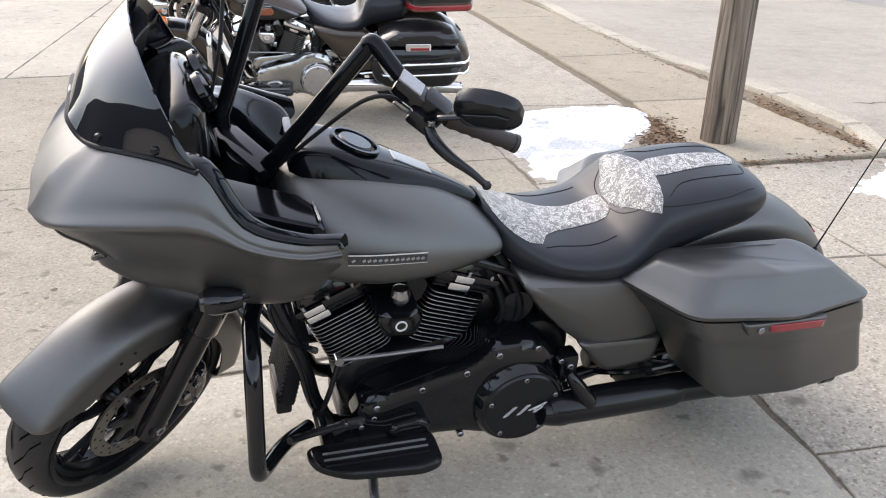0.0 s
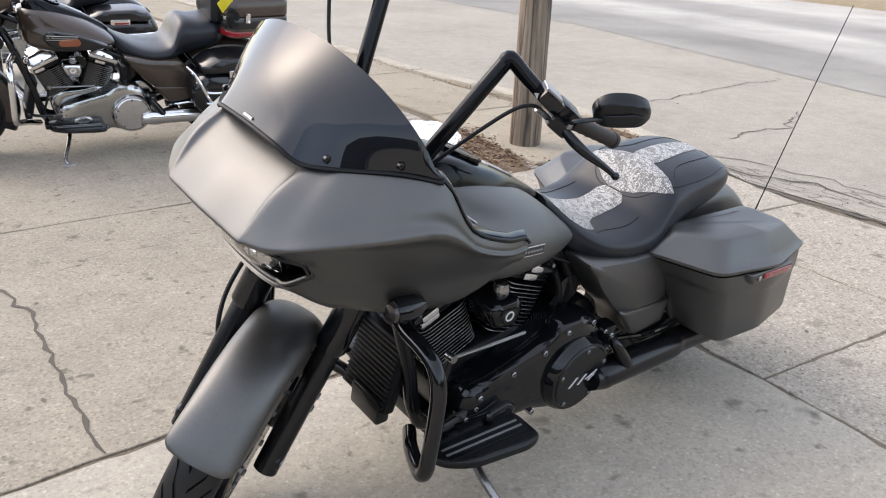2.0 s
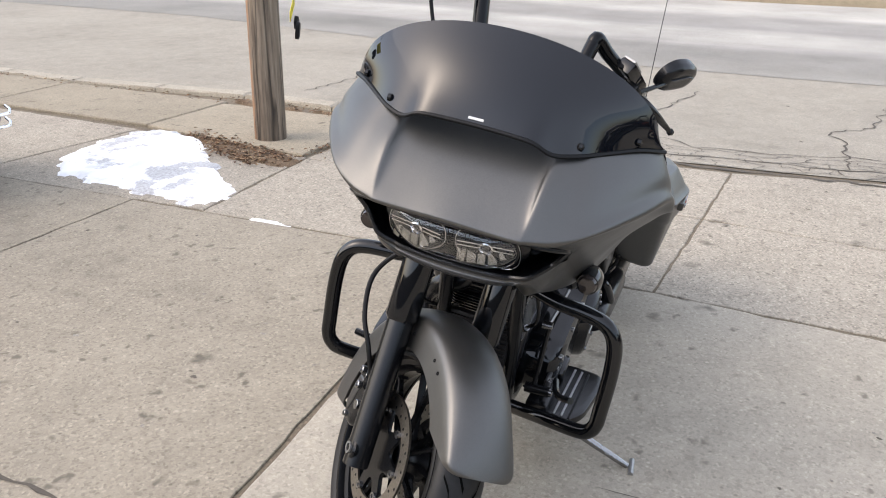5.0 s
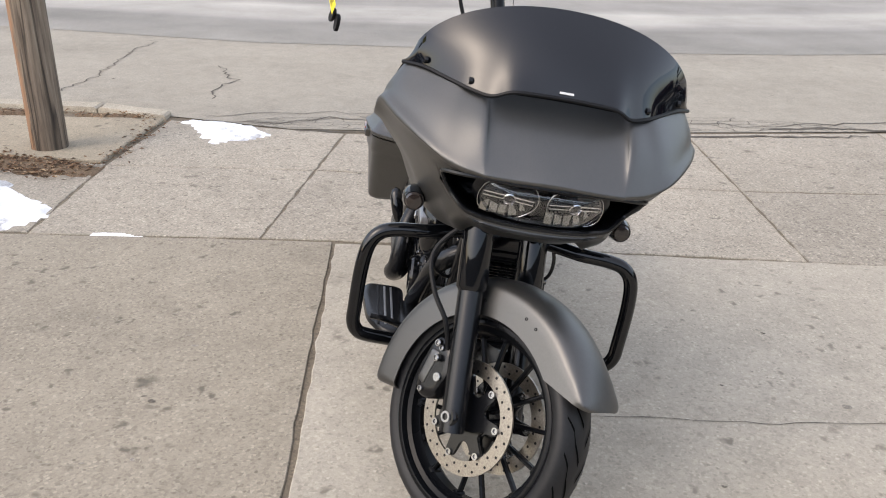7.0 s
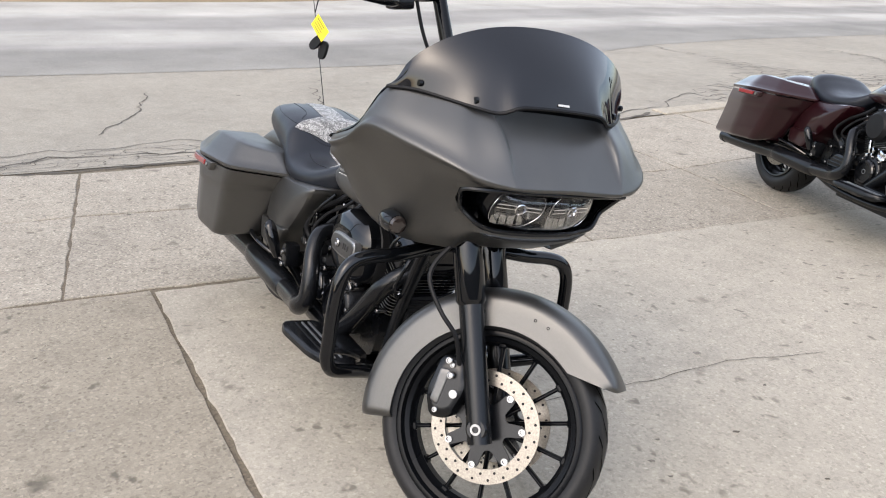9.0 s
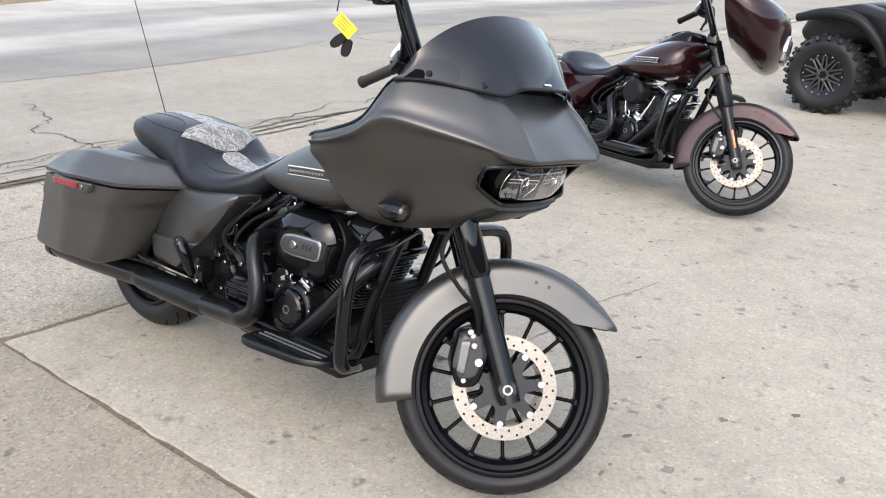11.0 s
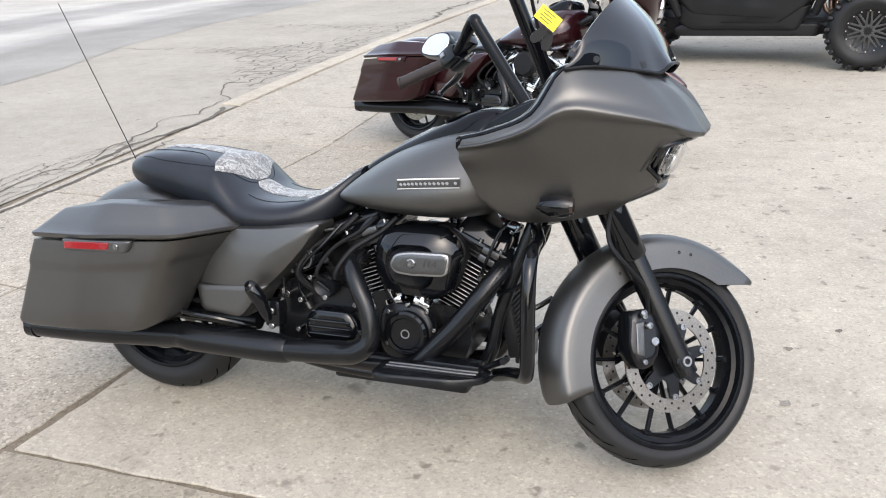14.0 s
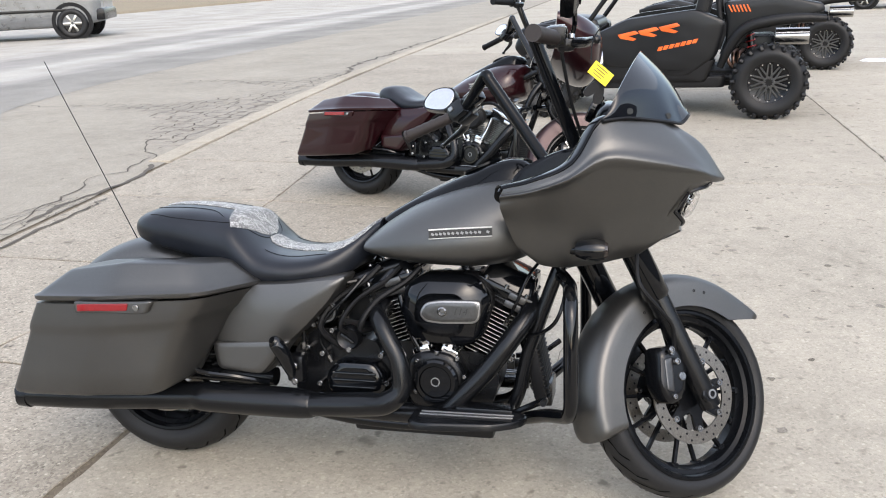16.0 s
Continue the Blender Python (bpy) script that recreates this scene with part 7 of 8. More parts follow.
    # black inner cowl, its rolled edge and the dash
    for y in (1, -1):
        edge = spline([c[0] for c in FAIRING[6:]], 5)
        rows = []
        for i, p in enumerate(edge):
            f = i / (len(edge) - 1)
            rows.append([(p[0] - 0.001, p[1] + 0.001, p[2] + 0.002), (p[0] - 0.005, p[1] - 0.004, p[2] + 0.0075), (p[0] - 0.020, p[1] - 0.030, p[2] + 0.006), (p[0] - 0.025, p[1] - 0.036, p[2] - 0.008), (p[0] - 0.024, p[1] - 0.046, p[2] - 0.030), (p[0] + 0.015 * f, p[1] - 0.075 - 0.03 * (1 - f), p[2] - 0.055), (p[0] + 0.03 * f, 0.13 + 0.03 * f, p[2] - 0.075 - 0.04 * (1 - f))])
        bm = bmesh.new()
        sheet(bm, dense(rows, 1, 3))
        tidy(bm)
        bmesh.ops.solidify(bm, geom=bm.faces, thickness=0.004)
        if y < 0:
            mirrored(bm)
        cowl = part("inner_cowl", tidy(bm), COWL_BLACK, fair)
        lip = [Vector(p) + Vector((-0.004, -0.005, 0.001)) for p in edge] + [Vector(FAIRING[-1][1]).lerp(Vector(FAIRING[-1][0]), f) + Vector((-0.006, 0.001, 0)) for f in (0.85, 0.5, 0.1)]
        bm = tube(lip, 0.0038, 8, per=1)
        if y < 0:
            mirrored(bm)
        part("fairing_lip", bm, BLACK_GLOSS, fair, "black trim along the fairing's rear edge")
        if y > 0:
            bm = slab([(0.300, 0.79), (0.288, 0.842), (0.300, 0.856), (0.38, 0.884), (0.49, 0.925), (0.50, 0.80)], 0.115, 0.235, 0.010, 0.014)
        else:
            pod = [(0.50, 1.012, 0.985), (0.42, 0.965, 0.975), (0.36, 0.895, 0.950), (0.318, 0.848, 0.925), (0.296, 0.825, 0.900), (0.290, 0.800, 0.870)]
            bm = body([[(x, -0.118, 0.775), (x, -0.120, a - 0.025), (x, -0.122, a - 0.006), (x, -0.130, a), (x, -0.170, a + (b - a) * 0.62), (x, -0.212, b), (x, -0.224, b - 0.008), (x, -0.230, b - 0.03), (x, -0.232, 0.775), (x, -0.175, 0.77)] for x, a, b in pod], 3, 2)
            strip = bmesh.new()
            sheet(strip, [[(x, -0.1175, a - 0.034), (x - 0.002, -0.1165, a - 0.020), (x - 0.002, -0.119, a - 0.002)] for x, a, b in pod[:-1]])
            tidy(strip)
            bmesh.ops.solidify(strip, geom=strip.faces, thickness=0.003)
        box = part("glove_box", bm, COWL_BLACK, cowl, "gloss black glove box beside the dash")
        if y > 0:
            part("box_latch", block((0.006, 0.08, 0.004), (0.300, 0.175, 0.860), 0.001), DULL_ALLOY, box)
        else:
            part("lid_edge", tidy(strip), BLACK_GLOSS, box)
            part("box_latch", block((0.018, 0.045, 0.006), (0.306, -0.170, 0.893), 0.002, Matrix.Rotation(radians(-25), 4, "X")), DULL_ALLOY, box)
        bm = moved(disc(0.062, -0.008, 0.008, 28, 0.004, axis="x"), Matrix.Translation((0.535, 0.215, 0.955)) @ Matrix.Rotation(radians(-20), 4, "Z"))
        if y < 0:
            mirrored(bm)
        part("speaker", bm, BLACK_MATT, cowl)
    rows = []
    for x, w, lo_z, hi_z in ((0.66, 0.14, 0.83, 1.02), (0.58, 0.19, 0.82, 1.075), (0.53, 0.17, 0.86, 1.09), (0.50, 0.14, 0.88, 1.07), (0.49, 0.10, 0.90, 1.03)):
        rows.append([(x, -w, lo_z), (x, -w, hi_z - 0.04), (x, -w * 0.75, hi_z), (x, 0, hi_z + 0.012), (x, w * 0.75, hi_z), (x, w, hi_z - 0.04), (x, w, lo_z), (x, 0, lo_z - 0.01)])
    dash = part("dash_panel", body(rows, 4, 3), COWL_BLACK, fair, "gloss black dash panel inside the fairing")
    bm = slab([(0.30, 0.15), (0.29, 0.06), (0.29, -0.06), (0.30, -0.15), (0.40, -0.24), (0.50, -0.20), (0.50, 0.20), (0.40, 0.24)], 0.775, 0.815, 0.012, 0.03, plane="xy")
    part("cowl_floor", bm, COWL_BLACK, dash)
    part("dash_screen", block((0.01, 0.155, 0.095), (0.489, 0, 0.985), 0.008, Matrix.Rotation(radians(18), 4, "Y")), BLACK_GLOSS, dash)
    for k in (-1, 1):
        g2 = Matrix.Translation((0.502, k * 0.062, 1.075)) @ Matrix.Rotation(radians(25), 4, "Y")
        part("gauge", moved(disc(0.040, -0.02, 0.0, 26, 0.004, axis="x"), g2), BLACK_GLOSS, dash)
    for y in (1, -1):
        sig = part("turn_signal", moved(lathe([(0.003, -0.045), (0.018, -0.042), (0.027, -0.02), (0.029, 0.01), (0.024, 0.03), (0.003, 0.034)], 22, closed=False, axis="x"), Matrix.Translation((0.505, y * 0.258, 0.728))), BLACK_GLOSS, root, "black bullet turn signal")
        part("signal_lens", moved(lathe([(0.002, 0.03), (0.023, 0.028), (0.018, 0.038), (0.002, 0.041)], 20, closed=False, axis="x"), Matrix.Translation((0.505, y * 0.258, 0.728))), SMOKE_LENS, sig)
        part("signal_stalk", tube([(0.49, y * 0.256, 0.728), (0.45, y * 0.235, 0.722), (0.41, y * 0.215, 0.720)], 0.012, 10), BLACK_GLOSS, sig)
    return fair


# ---- the grey motorcycle ----
grey_style = dict(paint=GREY, front_paint=GREY, bag_paint=GREY, wheel=WHEEL_BLACK, spokes=14, fork_low=BLACK_SATIN, fork_up=BLACK_GLOSS, fork_y=-0.018, bag_dy=(-0.014, 0.016), bar=COWL_BLACK, grip=GRIP_BROWN, cyl=[ENGINE_BLACK, FIN_EDGE], head=ENGINE_BLACK, rocker=BLACK_GLOSS, case=ENGINE_BLACK, primary=BLACK_GLOSS, pipe=BLACK_SATIN, guard=BLACK_GLOSS, snake=True, number="114", front_label="matt grey mudguard over the steered front wheel", tank_label="matt grey teardrop fuel tank", bag_label="matt grey hard saddlebag with a hinged lid")
LEAN = 9.0
grey_bike = thing("motorcycle", pose(0, 0.013, 0, -LEAN, 0, 0) @ Matrix.Translation((-0.047, 0, 0.004)) @ Matrix.Scale(1.066, 4), "matt grey touring motorcycle leaning on its side stand", "motorcycle", "parked motorcycles")
front_end(grey_bike, grey_style, 41)
turn = Matrix.Translation((0, grey_style["fork_y"], 0)) @ steering(37)
handlebar(grey_bike, grey_style, turn)
tank(grey_bike, grey_style)
seat(grey_bike, grey_style)
for side in (1, -1):
    bag(grey_bike, grey_style, side)
    side_cover(grey_bike, grey_style, side)
engine(grey_bike, grey_style)
exhaust(grey_bike, grey_style)
frame_and_guard(grey_bike, grey_style)
rear_end(grey_bike, grey_style)
shark_fairing(grey_bike, grey_style)
ant = part("aerial", tube([(-1.008, 0.175, 0.585), (-1.052, 0.165, 0.68), (-1.15, 0.145, 0.90), (-1.308, 0.115, 1.250)], [0.0028, 0.002, 0.0017, 0.0014], 6), BLACK_MATT, grey_bike, "thin whip aerial")
part("aerial_base", tube([(-1.000, 0.177, 0.565), (-1.016, 0.174, 0.605)], [0.010, 0.005], 10, smooth=False), BLACK_SATIN, ant)
part("aerial_bracket", slab([(-0.985, 0.60), (-1.030, 0.555), (-1.022, 0.535), (-0.965, 0.575)], 0.165, 0.182, 0.002, 0.004), BLACK_SATIN, grey_bike, "black aerial bracket on the mudguard")


# ---- the other motorcycles ----
def batwing(root, s, m):
    """A fork-mounted fairing with one round lamp and a low screen."""
    rows = []
    for x, w, lo, hi in ((0.795, 0.06, 0.93, 1.0), (0.79, 0.14, 0.87, 1.05), (0.765, 0.25, 0.82, 1.09), (0.72, 0.34, 0.80, 1.11), (0.65, 0.40, 0.82, 1.12), (0.57, 0.425, 0.87, 1.12), (0.50, 0.43, 0.92, 1.10)):
        ring = []
        for i in range(20):
            a = 2 * math.pi * i / 20
            c, q = math.cos(a), math.sin(a)
            y = w * math.copysign(abs(c) ** 0.8, c)
            z = (lo + hi) / 2 + (hi - lo) / 2 * math.copysign(abs(q) ** 0.85, q) + 0.05 * (abs(y) / 0.43) ** 2
            ring.append((x - 0.03 * (abs(y) / 0.43) ** 2, y, z))
        rows.append(ring)
    f = part("fairing", moved(body(rows, 4, 3), m), s["paint"], root, s.get("fairing_label", "rounded fork-mounted fairing"))
    rows = []
    for v in range(6):
        t = v / 5
        rows.append([(0.70 - 0.10 * t - 0.10 * (u / 0.32) ** 2, u, 1.10 + 0.16 * t * math.sqrt(max(0.02, 1 - (u / 0.33) ** 2)) - 0.02 * (u / 0.32) ** 2) for u in np.linspace(-0.32, 0.32, 17)])
    bm = bmesh.new()
    sheet(bm, rows)
    tidy(bm)
    bmesh.ops.solidify(bm, geom=bm.faces, thickness=0.004)
    part("windscreen", moved(tidy(bm), m), SCREEN, f)
    lamp = part("headlamp", moved(lathe([(0.01, 0.0), (0.075, 0.0), (0.085, 0.03), (0.08, 0.05), (0.02, 0.058)], 28, closed=False, axis="x", at=(0.755, 0, 0.93)), m), CHROME, f, "round chrome headlamp")
    part("lamp_glass", moved(lathe([(0.002, 0.05), (0.07, 0.048), (0.05, 0.062), (0.002, 0.066)], 28, closed=False, axis="x", at=(0.757, 0, 0.93)), m), LENS, lamp)
    return f


def spot_lamps(root, s, m):
    """A chrome light bar with two round lamps and amber signals."""
    bar = part("light_bar", moved(tube([(0.74, 0.24, 0.76), (0.77, 0.12, 0.74), (0.775, 0, 0.735), (0.77, -0.12, 0.74), (0.74, -0.24, 0.76)], 0.016, 10), m), CHROME, root)
    for y in (1, -1):
        part("spot_lamp", moved(lathe([(0.01, -0.07), (0.035, -0.06), (0.055, 0.0), (0.058, 0.02), (0.05, 0.03), (0.01, 0.034)], 24, closed=False, axis="x", at=(0.78, y * 0.19, 0.79)), m), CHROME, bar, "round chrome spot lamp")
        part("turn_signal", moved(lathe([(0.01, -0.03), (0.03, -0.02), (0.036, 0.01), (0.03, 0.03), (0.006, 0.036)], 18, closed=False, axis="x", at=(0.76, y * 0.24, 0.70)), m), AMBER_LENS, bar, "amber turn signal")


def tour_trunk(root, s):
    """A hard top case with a backrest and lamps."""
    o = [(-1.17, 0.26), (-0.80, 0.29), (-0.76, 0.18), (-0.76, -0.18), (-0.80, -0.29), (-1.17, -0.26), (-1.20, -0.15), (-1.20, 0.15)]
    low = slab(o, 0.745, 0.875, 0.01, 0.06, plane="xy")
    t = part("tour_trunk", low, s["paint"], root, "bronze hard tour trunk with a black band")
    part("trunk_lid", slab([(a * 1.0, b * 1.01) for a, b in o], 0.880, 0.995, 0.04, 0.06, plane="xy"), s["paint"], t)
    part("trunk_band", slab([(a, b * 1.005) for a, b in o], 0.80, 0.862, 0.002, 0.06, plane="xy", bulge=0.0), BIKE_BLACK, t)
    part("trunk_reflector", slab([(a - 0.004 if a < -1 else a, b * 1.012) for a, b in o], 0.752, 0.784, 0.002, 0.06, plane="xy"), RED_LENS, t, "red reflector strip")
    part("trunk_rack", block((0.30, 0.30, 0.02), (-0.98, 0, 0.733), 0.006), BLACK_SATIN, t)
    part("trunk_backrest", block((0.09, 0.34, 0.20), (-0.745, 0, 0.91), 0.035), LEATHER, t)
    for y in (1, -1):
        part("trunk_latch", block((0.03, 0.012, 0.06), (-0.9, y * 0.296, 0.872), 0.004), CHROME, t)


def bag_rails(root, s):
    """Chrome rails along the outside of the panniers."""
    for y in (1, -1):
        for z in (0.40, 0.47):
            part("bag_rail", tube([(-0.60, y * 0.40, z), (-0.64, y * 0.475, z), (-1.05, y * 0.475, z + 0.01), (-1.13, y * 0.44, z + 0.01), (-1.16, y * 0.36, z + 0.01)], 0.009, 8), CHROME, root)
        part("bag_rail", tube([(-0.50, y * 0.36, 0.60), (-0.54, y * 0.44, 0.56), (-0.60, y * 0.46, 0.44), (-0.66, y * 0.44, 0.36)], 0.011, 8), CHROME, root)


def wrap_seat(root, s):
    """A deep stepped touring seat with a low backrest."""
    prof = [(-0.80, 0.12, 0.80, 0.70), (-0.74, 0.18, 0.83, 0.67), (-0.62, 0.19, 0.82, 0.645), (-0.55, 0.19, 0.83, 0.625), (-0.51, 0.19, 0.80, 0.61), (-0.46, 0.20, 0.69, 0.595), (-0.38, 0.205, 0.66, 0.585), (-0.28, 0.185, 0.67, 0.59), (-0.19, 0.13, 0.705, 0.61), (-0.12, 0.06, 0.75, 0.69)]
    return part("seat", body([seat_section(*k) for k in prof], 5, 3), LEATHER, root, "black leather touring seat")


def solo_seat(root, s):
    prof = [(-0.66, 0.09, 0.70, 0.66), (-0.63, 0.14, 0.735, 0.63), (-0.56, 0.17, 0.745, 0.61), (-0.50, 0.185, 0.715, 0.60), (-0.42, 0.19, 0.675, 0.59), (-0.32, 0.18, 0.665, 0.59), (-0.22, 0.14, 0.69, 0.605), (-0.14, 0.07, 0.745, 0.68)]
    return part("seat", body([seat_section(*k) for k in prof], 5, 3), LEATHER, root, "low black leather solo seat")


def touring_bike(root, s, angle):
    m = front_end(root, s, angle)
    handlebar(root, s, m) if s.get("bars", True) else None
    tank(root, s)
    (solo_seat if s.get("solo") else wrap_seat)(root, s)
    for side in (1, -1):
        (classic_bag if s.get("rails") else bag)(root, s, side)
        side_cover(root, s, side)
    engine(root, s)
    exhaust(root, s)
    frame_and_guard(root, s)
    rear_end(root, s)
    batwing(root, s, m)
    if s.get("lamps"):
        spot_lamps(root, s, m)
    if s.get("trunk"):
        tour_trunk(root, s)
    if s.get("rails"):
        bag_rails(root, s)


red_style = dict(paint=MAROON, front_paint=MAUVE, bag_paint=MAROON, wheel=BLACK_SATIN, spokes=14, fork_low=BLACK_SATIN, fork_up=BLACK_SATIN, bar=BLACK_GLOSS, grip=BLACK_MATT, cyl=[ENGINE_BLACK, FIN_EDGE], head=ENGINE_BLACK, rocker=CHROME, plate=CHROME, case=ENGINE_BLACK, primary=BLACK_GLOSS, pipe=BLACK_SATIN, guard=BLACK_GLOSS, pushrod=CHROME, air="cone", air_mat=BLACK_MATT, reflector=True, solo=True, front_label="dull mauve front mudguard", tank_label="maroon fuel tank", bag_label="maroon hard saddlebag with a hinged lid", bar_label="black handlebar", fairing_label="maroon fork-mounted fairing", stand=(0.24, 0.43))
red_bike = thing("motorcycle", pose(-0.50, 3.30, 0, 0, 0, -16.7) @ pose(0, 0, 0, -8, 0, 0) @ Matrix.Scale(1.075, 4), "glossy maroon touring motorcycle parked on the concrete", "motorcycle", "parked motorcycles")
touring_bike(red_bike, red_style, 32)

brown_style = dict(paint=BRONZE, front_paint=BIKE_BLACK, front_side=BRONZE, bag_paint=BIKE_BLACK, wheel=BLACK_GLOSS, lip=True, front_rim=0.192, board_dx=-0.06, spokes=9, rear_spokes=9, spoke_w=0.024, fork_low=CASE_SILVER, fork_up=CHROME, bar=CHROME, grip=BLACK_MATT, cyl=[ENGINE_BLACK, FIN_EDGE], head=ENGINE_BLACK, rocker=CHROME, plate=CHROME, case=CASE_SILVER, cover=CHROME, primary=CASE_SILVER, derby=CHROME, pipe=CHROME, guard=CHROME, pushrod=CHROME, horn=CHROME, rail=CHROME, board=BLACK_SATIN, mudguard="long", lamps=True, trunk=True, rails=True, front_label="bronze and black mudguard with chrome trim", tank_label="bronze and black fuel tank", bag_label="gloss black saddlebag behind chrome rails", bar_label="chrome handlebar", pipe_label="chrome exhaust pipe", fairing_label="bronze fork-mounted fairing", primary_label="polished silver primary case", stand=(0.22, 0.44))
brown_bike = thing("motorcycle", pose(-0.27, -3.99, 0, 0, 0, -9.5) @ pose(0, 0, 0, -9, 0, 0) @ Matrix.Scale(1.05, 4), "bronze and black touring motorcycle with chrome and a trunk", "motorcycle", "parked motorcycles")
touring_bike(brown_bike, brown_style, 8)
for y in (1, -1):
    bm = slab([(-0.10, 0.70), (-0.02, 0.735), (0.10, 0.78), (0.22, 0.80), (0.27, 0.76), (0.22, 0.70), (0.08, 0.68), (-0.04, 0.68)], 0.15, 0.228, 0.012, 0.03)
    if y < 0:
        mirrored(bm)
    part("tank_panel", bm, BIKE_BLACK, brown_bike, "black panel on the bronze tank")
    bm = slab([(0.06, 0.725), (0.075, 0.755), (0.17, 0.755), (0.185, 0.73), (0.17, 0.71), (0.075, 0.71)], 0.2, 0.2315, 0.003, 0.012)
    if y < 0:
        mirrored(bm)
    part("tank_badge", bm, plain("copper_badge", (0.25, 0.07, 0.03), 0.4) if y > 0 else bpy.data.materials["copper_badge"], brown_bike, "small copper-coloured badge")

black_style = dict(brown_style, paint=BIKE_BLACK, front_paint=BIKE_BLACK, front_side=BIKE_BLACK, bag_paint=BIKE_BLACK, trunk=False, lamps=True, front_label="black mudguard with chrome trim", tank_label="black fuel tank", bag_label="gloss black saddlebag", fairing_label="black fork-mounted fairing")
black_bike = thing("motorcycle", pose(-0.50, -6.75, 0, 0, 0, -10) @ pose(0, 0, 0, -9, 0, 0) @ Matrix.Scale(1.05, 4), "black touring motorcycle with chrome parked in a row", "motorcycle", "parked motorcycles")
touring_bike(black_bike, black_style, 8)

# price tag and key hanging from the grey motorcycle's right control
tag = thing("price_tag", grey_bike.matrix_world @ Matrix.Translation((0.525, -0.51, 1.150)) @ pose(0, 0, 0, 0, 38, 20) @ Matrix.Scale(0.85, 4), "yellow price tag with handwriting, hung with a key", "tag")
part("card", block((0.060, 0.0012, 0.036), bevel=0.0003, seg=1), YELLOW, tag)
for k in range(4):
    part("ink_stroke", block((0.036 - 0.008 * (k % 2), 0.0006, 0.002), (-0.004, -0.0011, 0.011 - 0.007 * k), 0.0), INK, tag)
for dx, dy, turn_by in ((0.012, 0.012, 12), (0.024, 0.020, -24)):
    fob = slab([(-0.010, 0.0), (-0.013, -0.028), (-0.008, -0.046), (0.008, -0.046), (0.013, -0.028), (0.010, 0.0)], -0.005, 0.005, 0.003, 0.010)
    part("key_fob", moved(fob, Matrix.Translation((dx, dy, -0.020)) @ Matrix.Rotation(radians(turn_by), 4, "Y")), BLACK_MATT, tag, "black key fob")
part("tag_cord", tube([(-0.04, 0, 0.01), (-0.06, 0.004, 0.04), (-0.07, 0.006, 0.075), (-0.06, 0.02, 0.11)], 0.0016, 6), BLACK_MATT, tag)


# ---- buggies and cars farther off ----
BUGGY_BODY = plain("buggy_plastic", (0.008, 0.0085, 0.0095), 0.34, bumpy=0.05, spec=0.35)
BUGGY_DARK = plain("buggy_black", (0.005, 0.005, 0.0055), 0.5, bumpy=0.2, spec=0.3)
ORANGE = plain("orange_decal", (0.75, 0.13, 0.02), 0.35)
BUGGY_RED = plain("red_part", (0.35, 0.02, 0.02), 0.35)


def knobbly_wheel(root, at, r, half, side):
    t = Matrix.Translation(at)
    w = part("buggy_wheel", moved(make_tyre(r, r * 0.56, half), t), RUBBER, root, "knobbly off-road tyre on a black rim")
    lug = SHARED.get("lug") or SHARED.setdefault("lug", shared(block((0.045, 0.10, 0.035), bevel=0.006, seg=1), RUBBER))
    for k in range(20):
        for y in (-1, 0, 1):
            a = 2 * math.pi * (k + 0.5 * (y == 0)) / 20
            rr = r - (0.004 if y == 0 else 0.026)
            piece("tyre_lug", lug, w, t @ Matrix.Rotation(-a, 4, "Y") @ Matrix.Translation((rr, y * half * 0.66, 0)) @ Matrix.Rotation(radians(25 * y), 4, "X") @ Matrix.Rotation(radians(-12 * y), 4, "Z"))
    y = side * half * 0.62
    part("rim_dish", moved(lathe([(0.02, y * 0.8), (r * 0.3, y * 0.7), (r * 0.5, y), (r * 0.56, y * 1.1), (r * 0.56, y * 0.6), (r * 0.45, y * 0.4), (0.02, y * 0.3)], 36), t), BLACK_SATIN, w)
    sp = SHARED.get("rim_spoke") or SHARED.setdefault("rim_spoke", shared(block((r * 0.42, 0.02, 0.018), bevel=0.004, seg=1), SMOKED_ALLOY))
    stud = SHARED.get("stud") or SHARED.setdefault("stud", shared(disc(0.008, -0.006, 0.006, 8, 0.001), CHROME))
    for k in range(10):
        a = 2 * math.pi * k / 10
        for d in (-0.12, 0.12):
            piece("rim_spoke", sp, w, t @ Matrix.Rotation(-(a + d), 4, "Y") @ Matrix.Translation((r * 0.28, y * 0.98, 0)) @ Matrix.Rotation(radians(-14 if d > 0 else 14), 4, "Y"))
    for k in range(16):
        a = 2 * math.pi * k / 16
        piece("rim_stud", stud, w, t @ Matrix.Rotation(-a, 4, "Y") @ Matrix.Translation((r * 0.51, y * 1.1, 0)))
    part("hub_cap", moved(disc(0.045, y * 0.7, y * 1.05, 18, 0.004), t), BLACK_GLOSS, w)


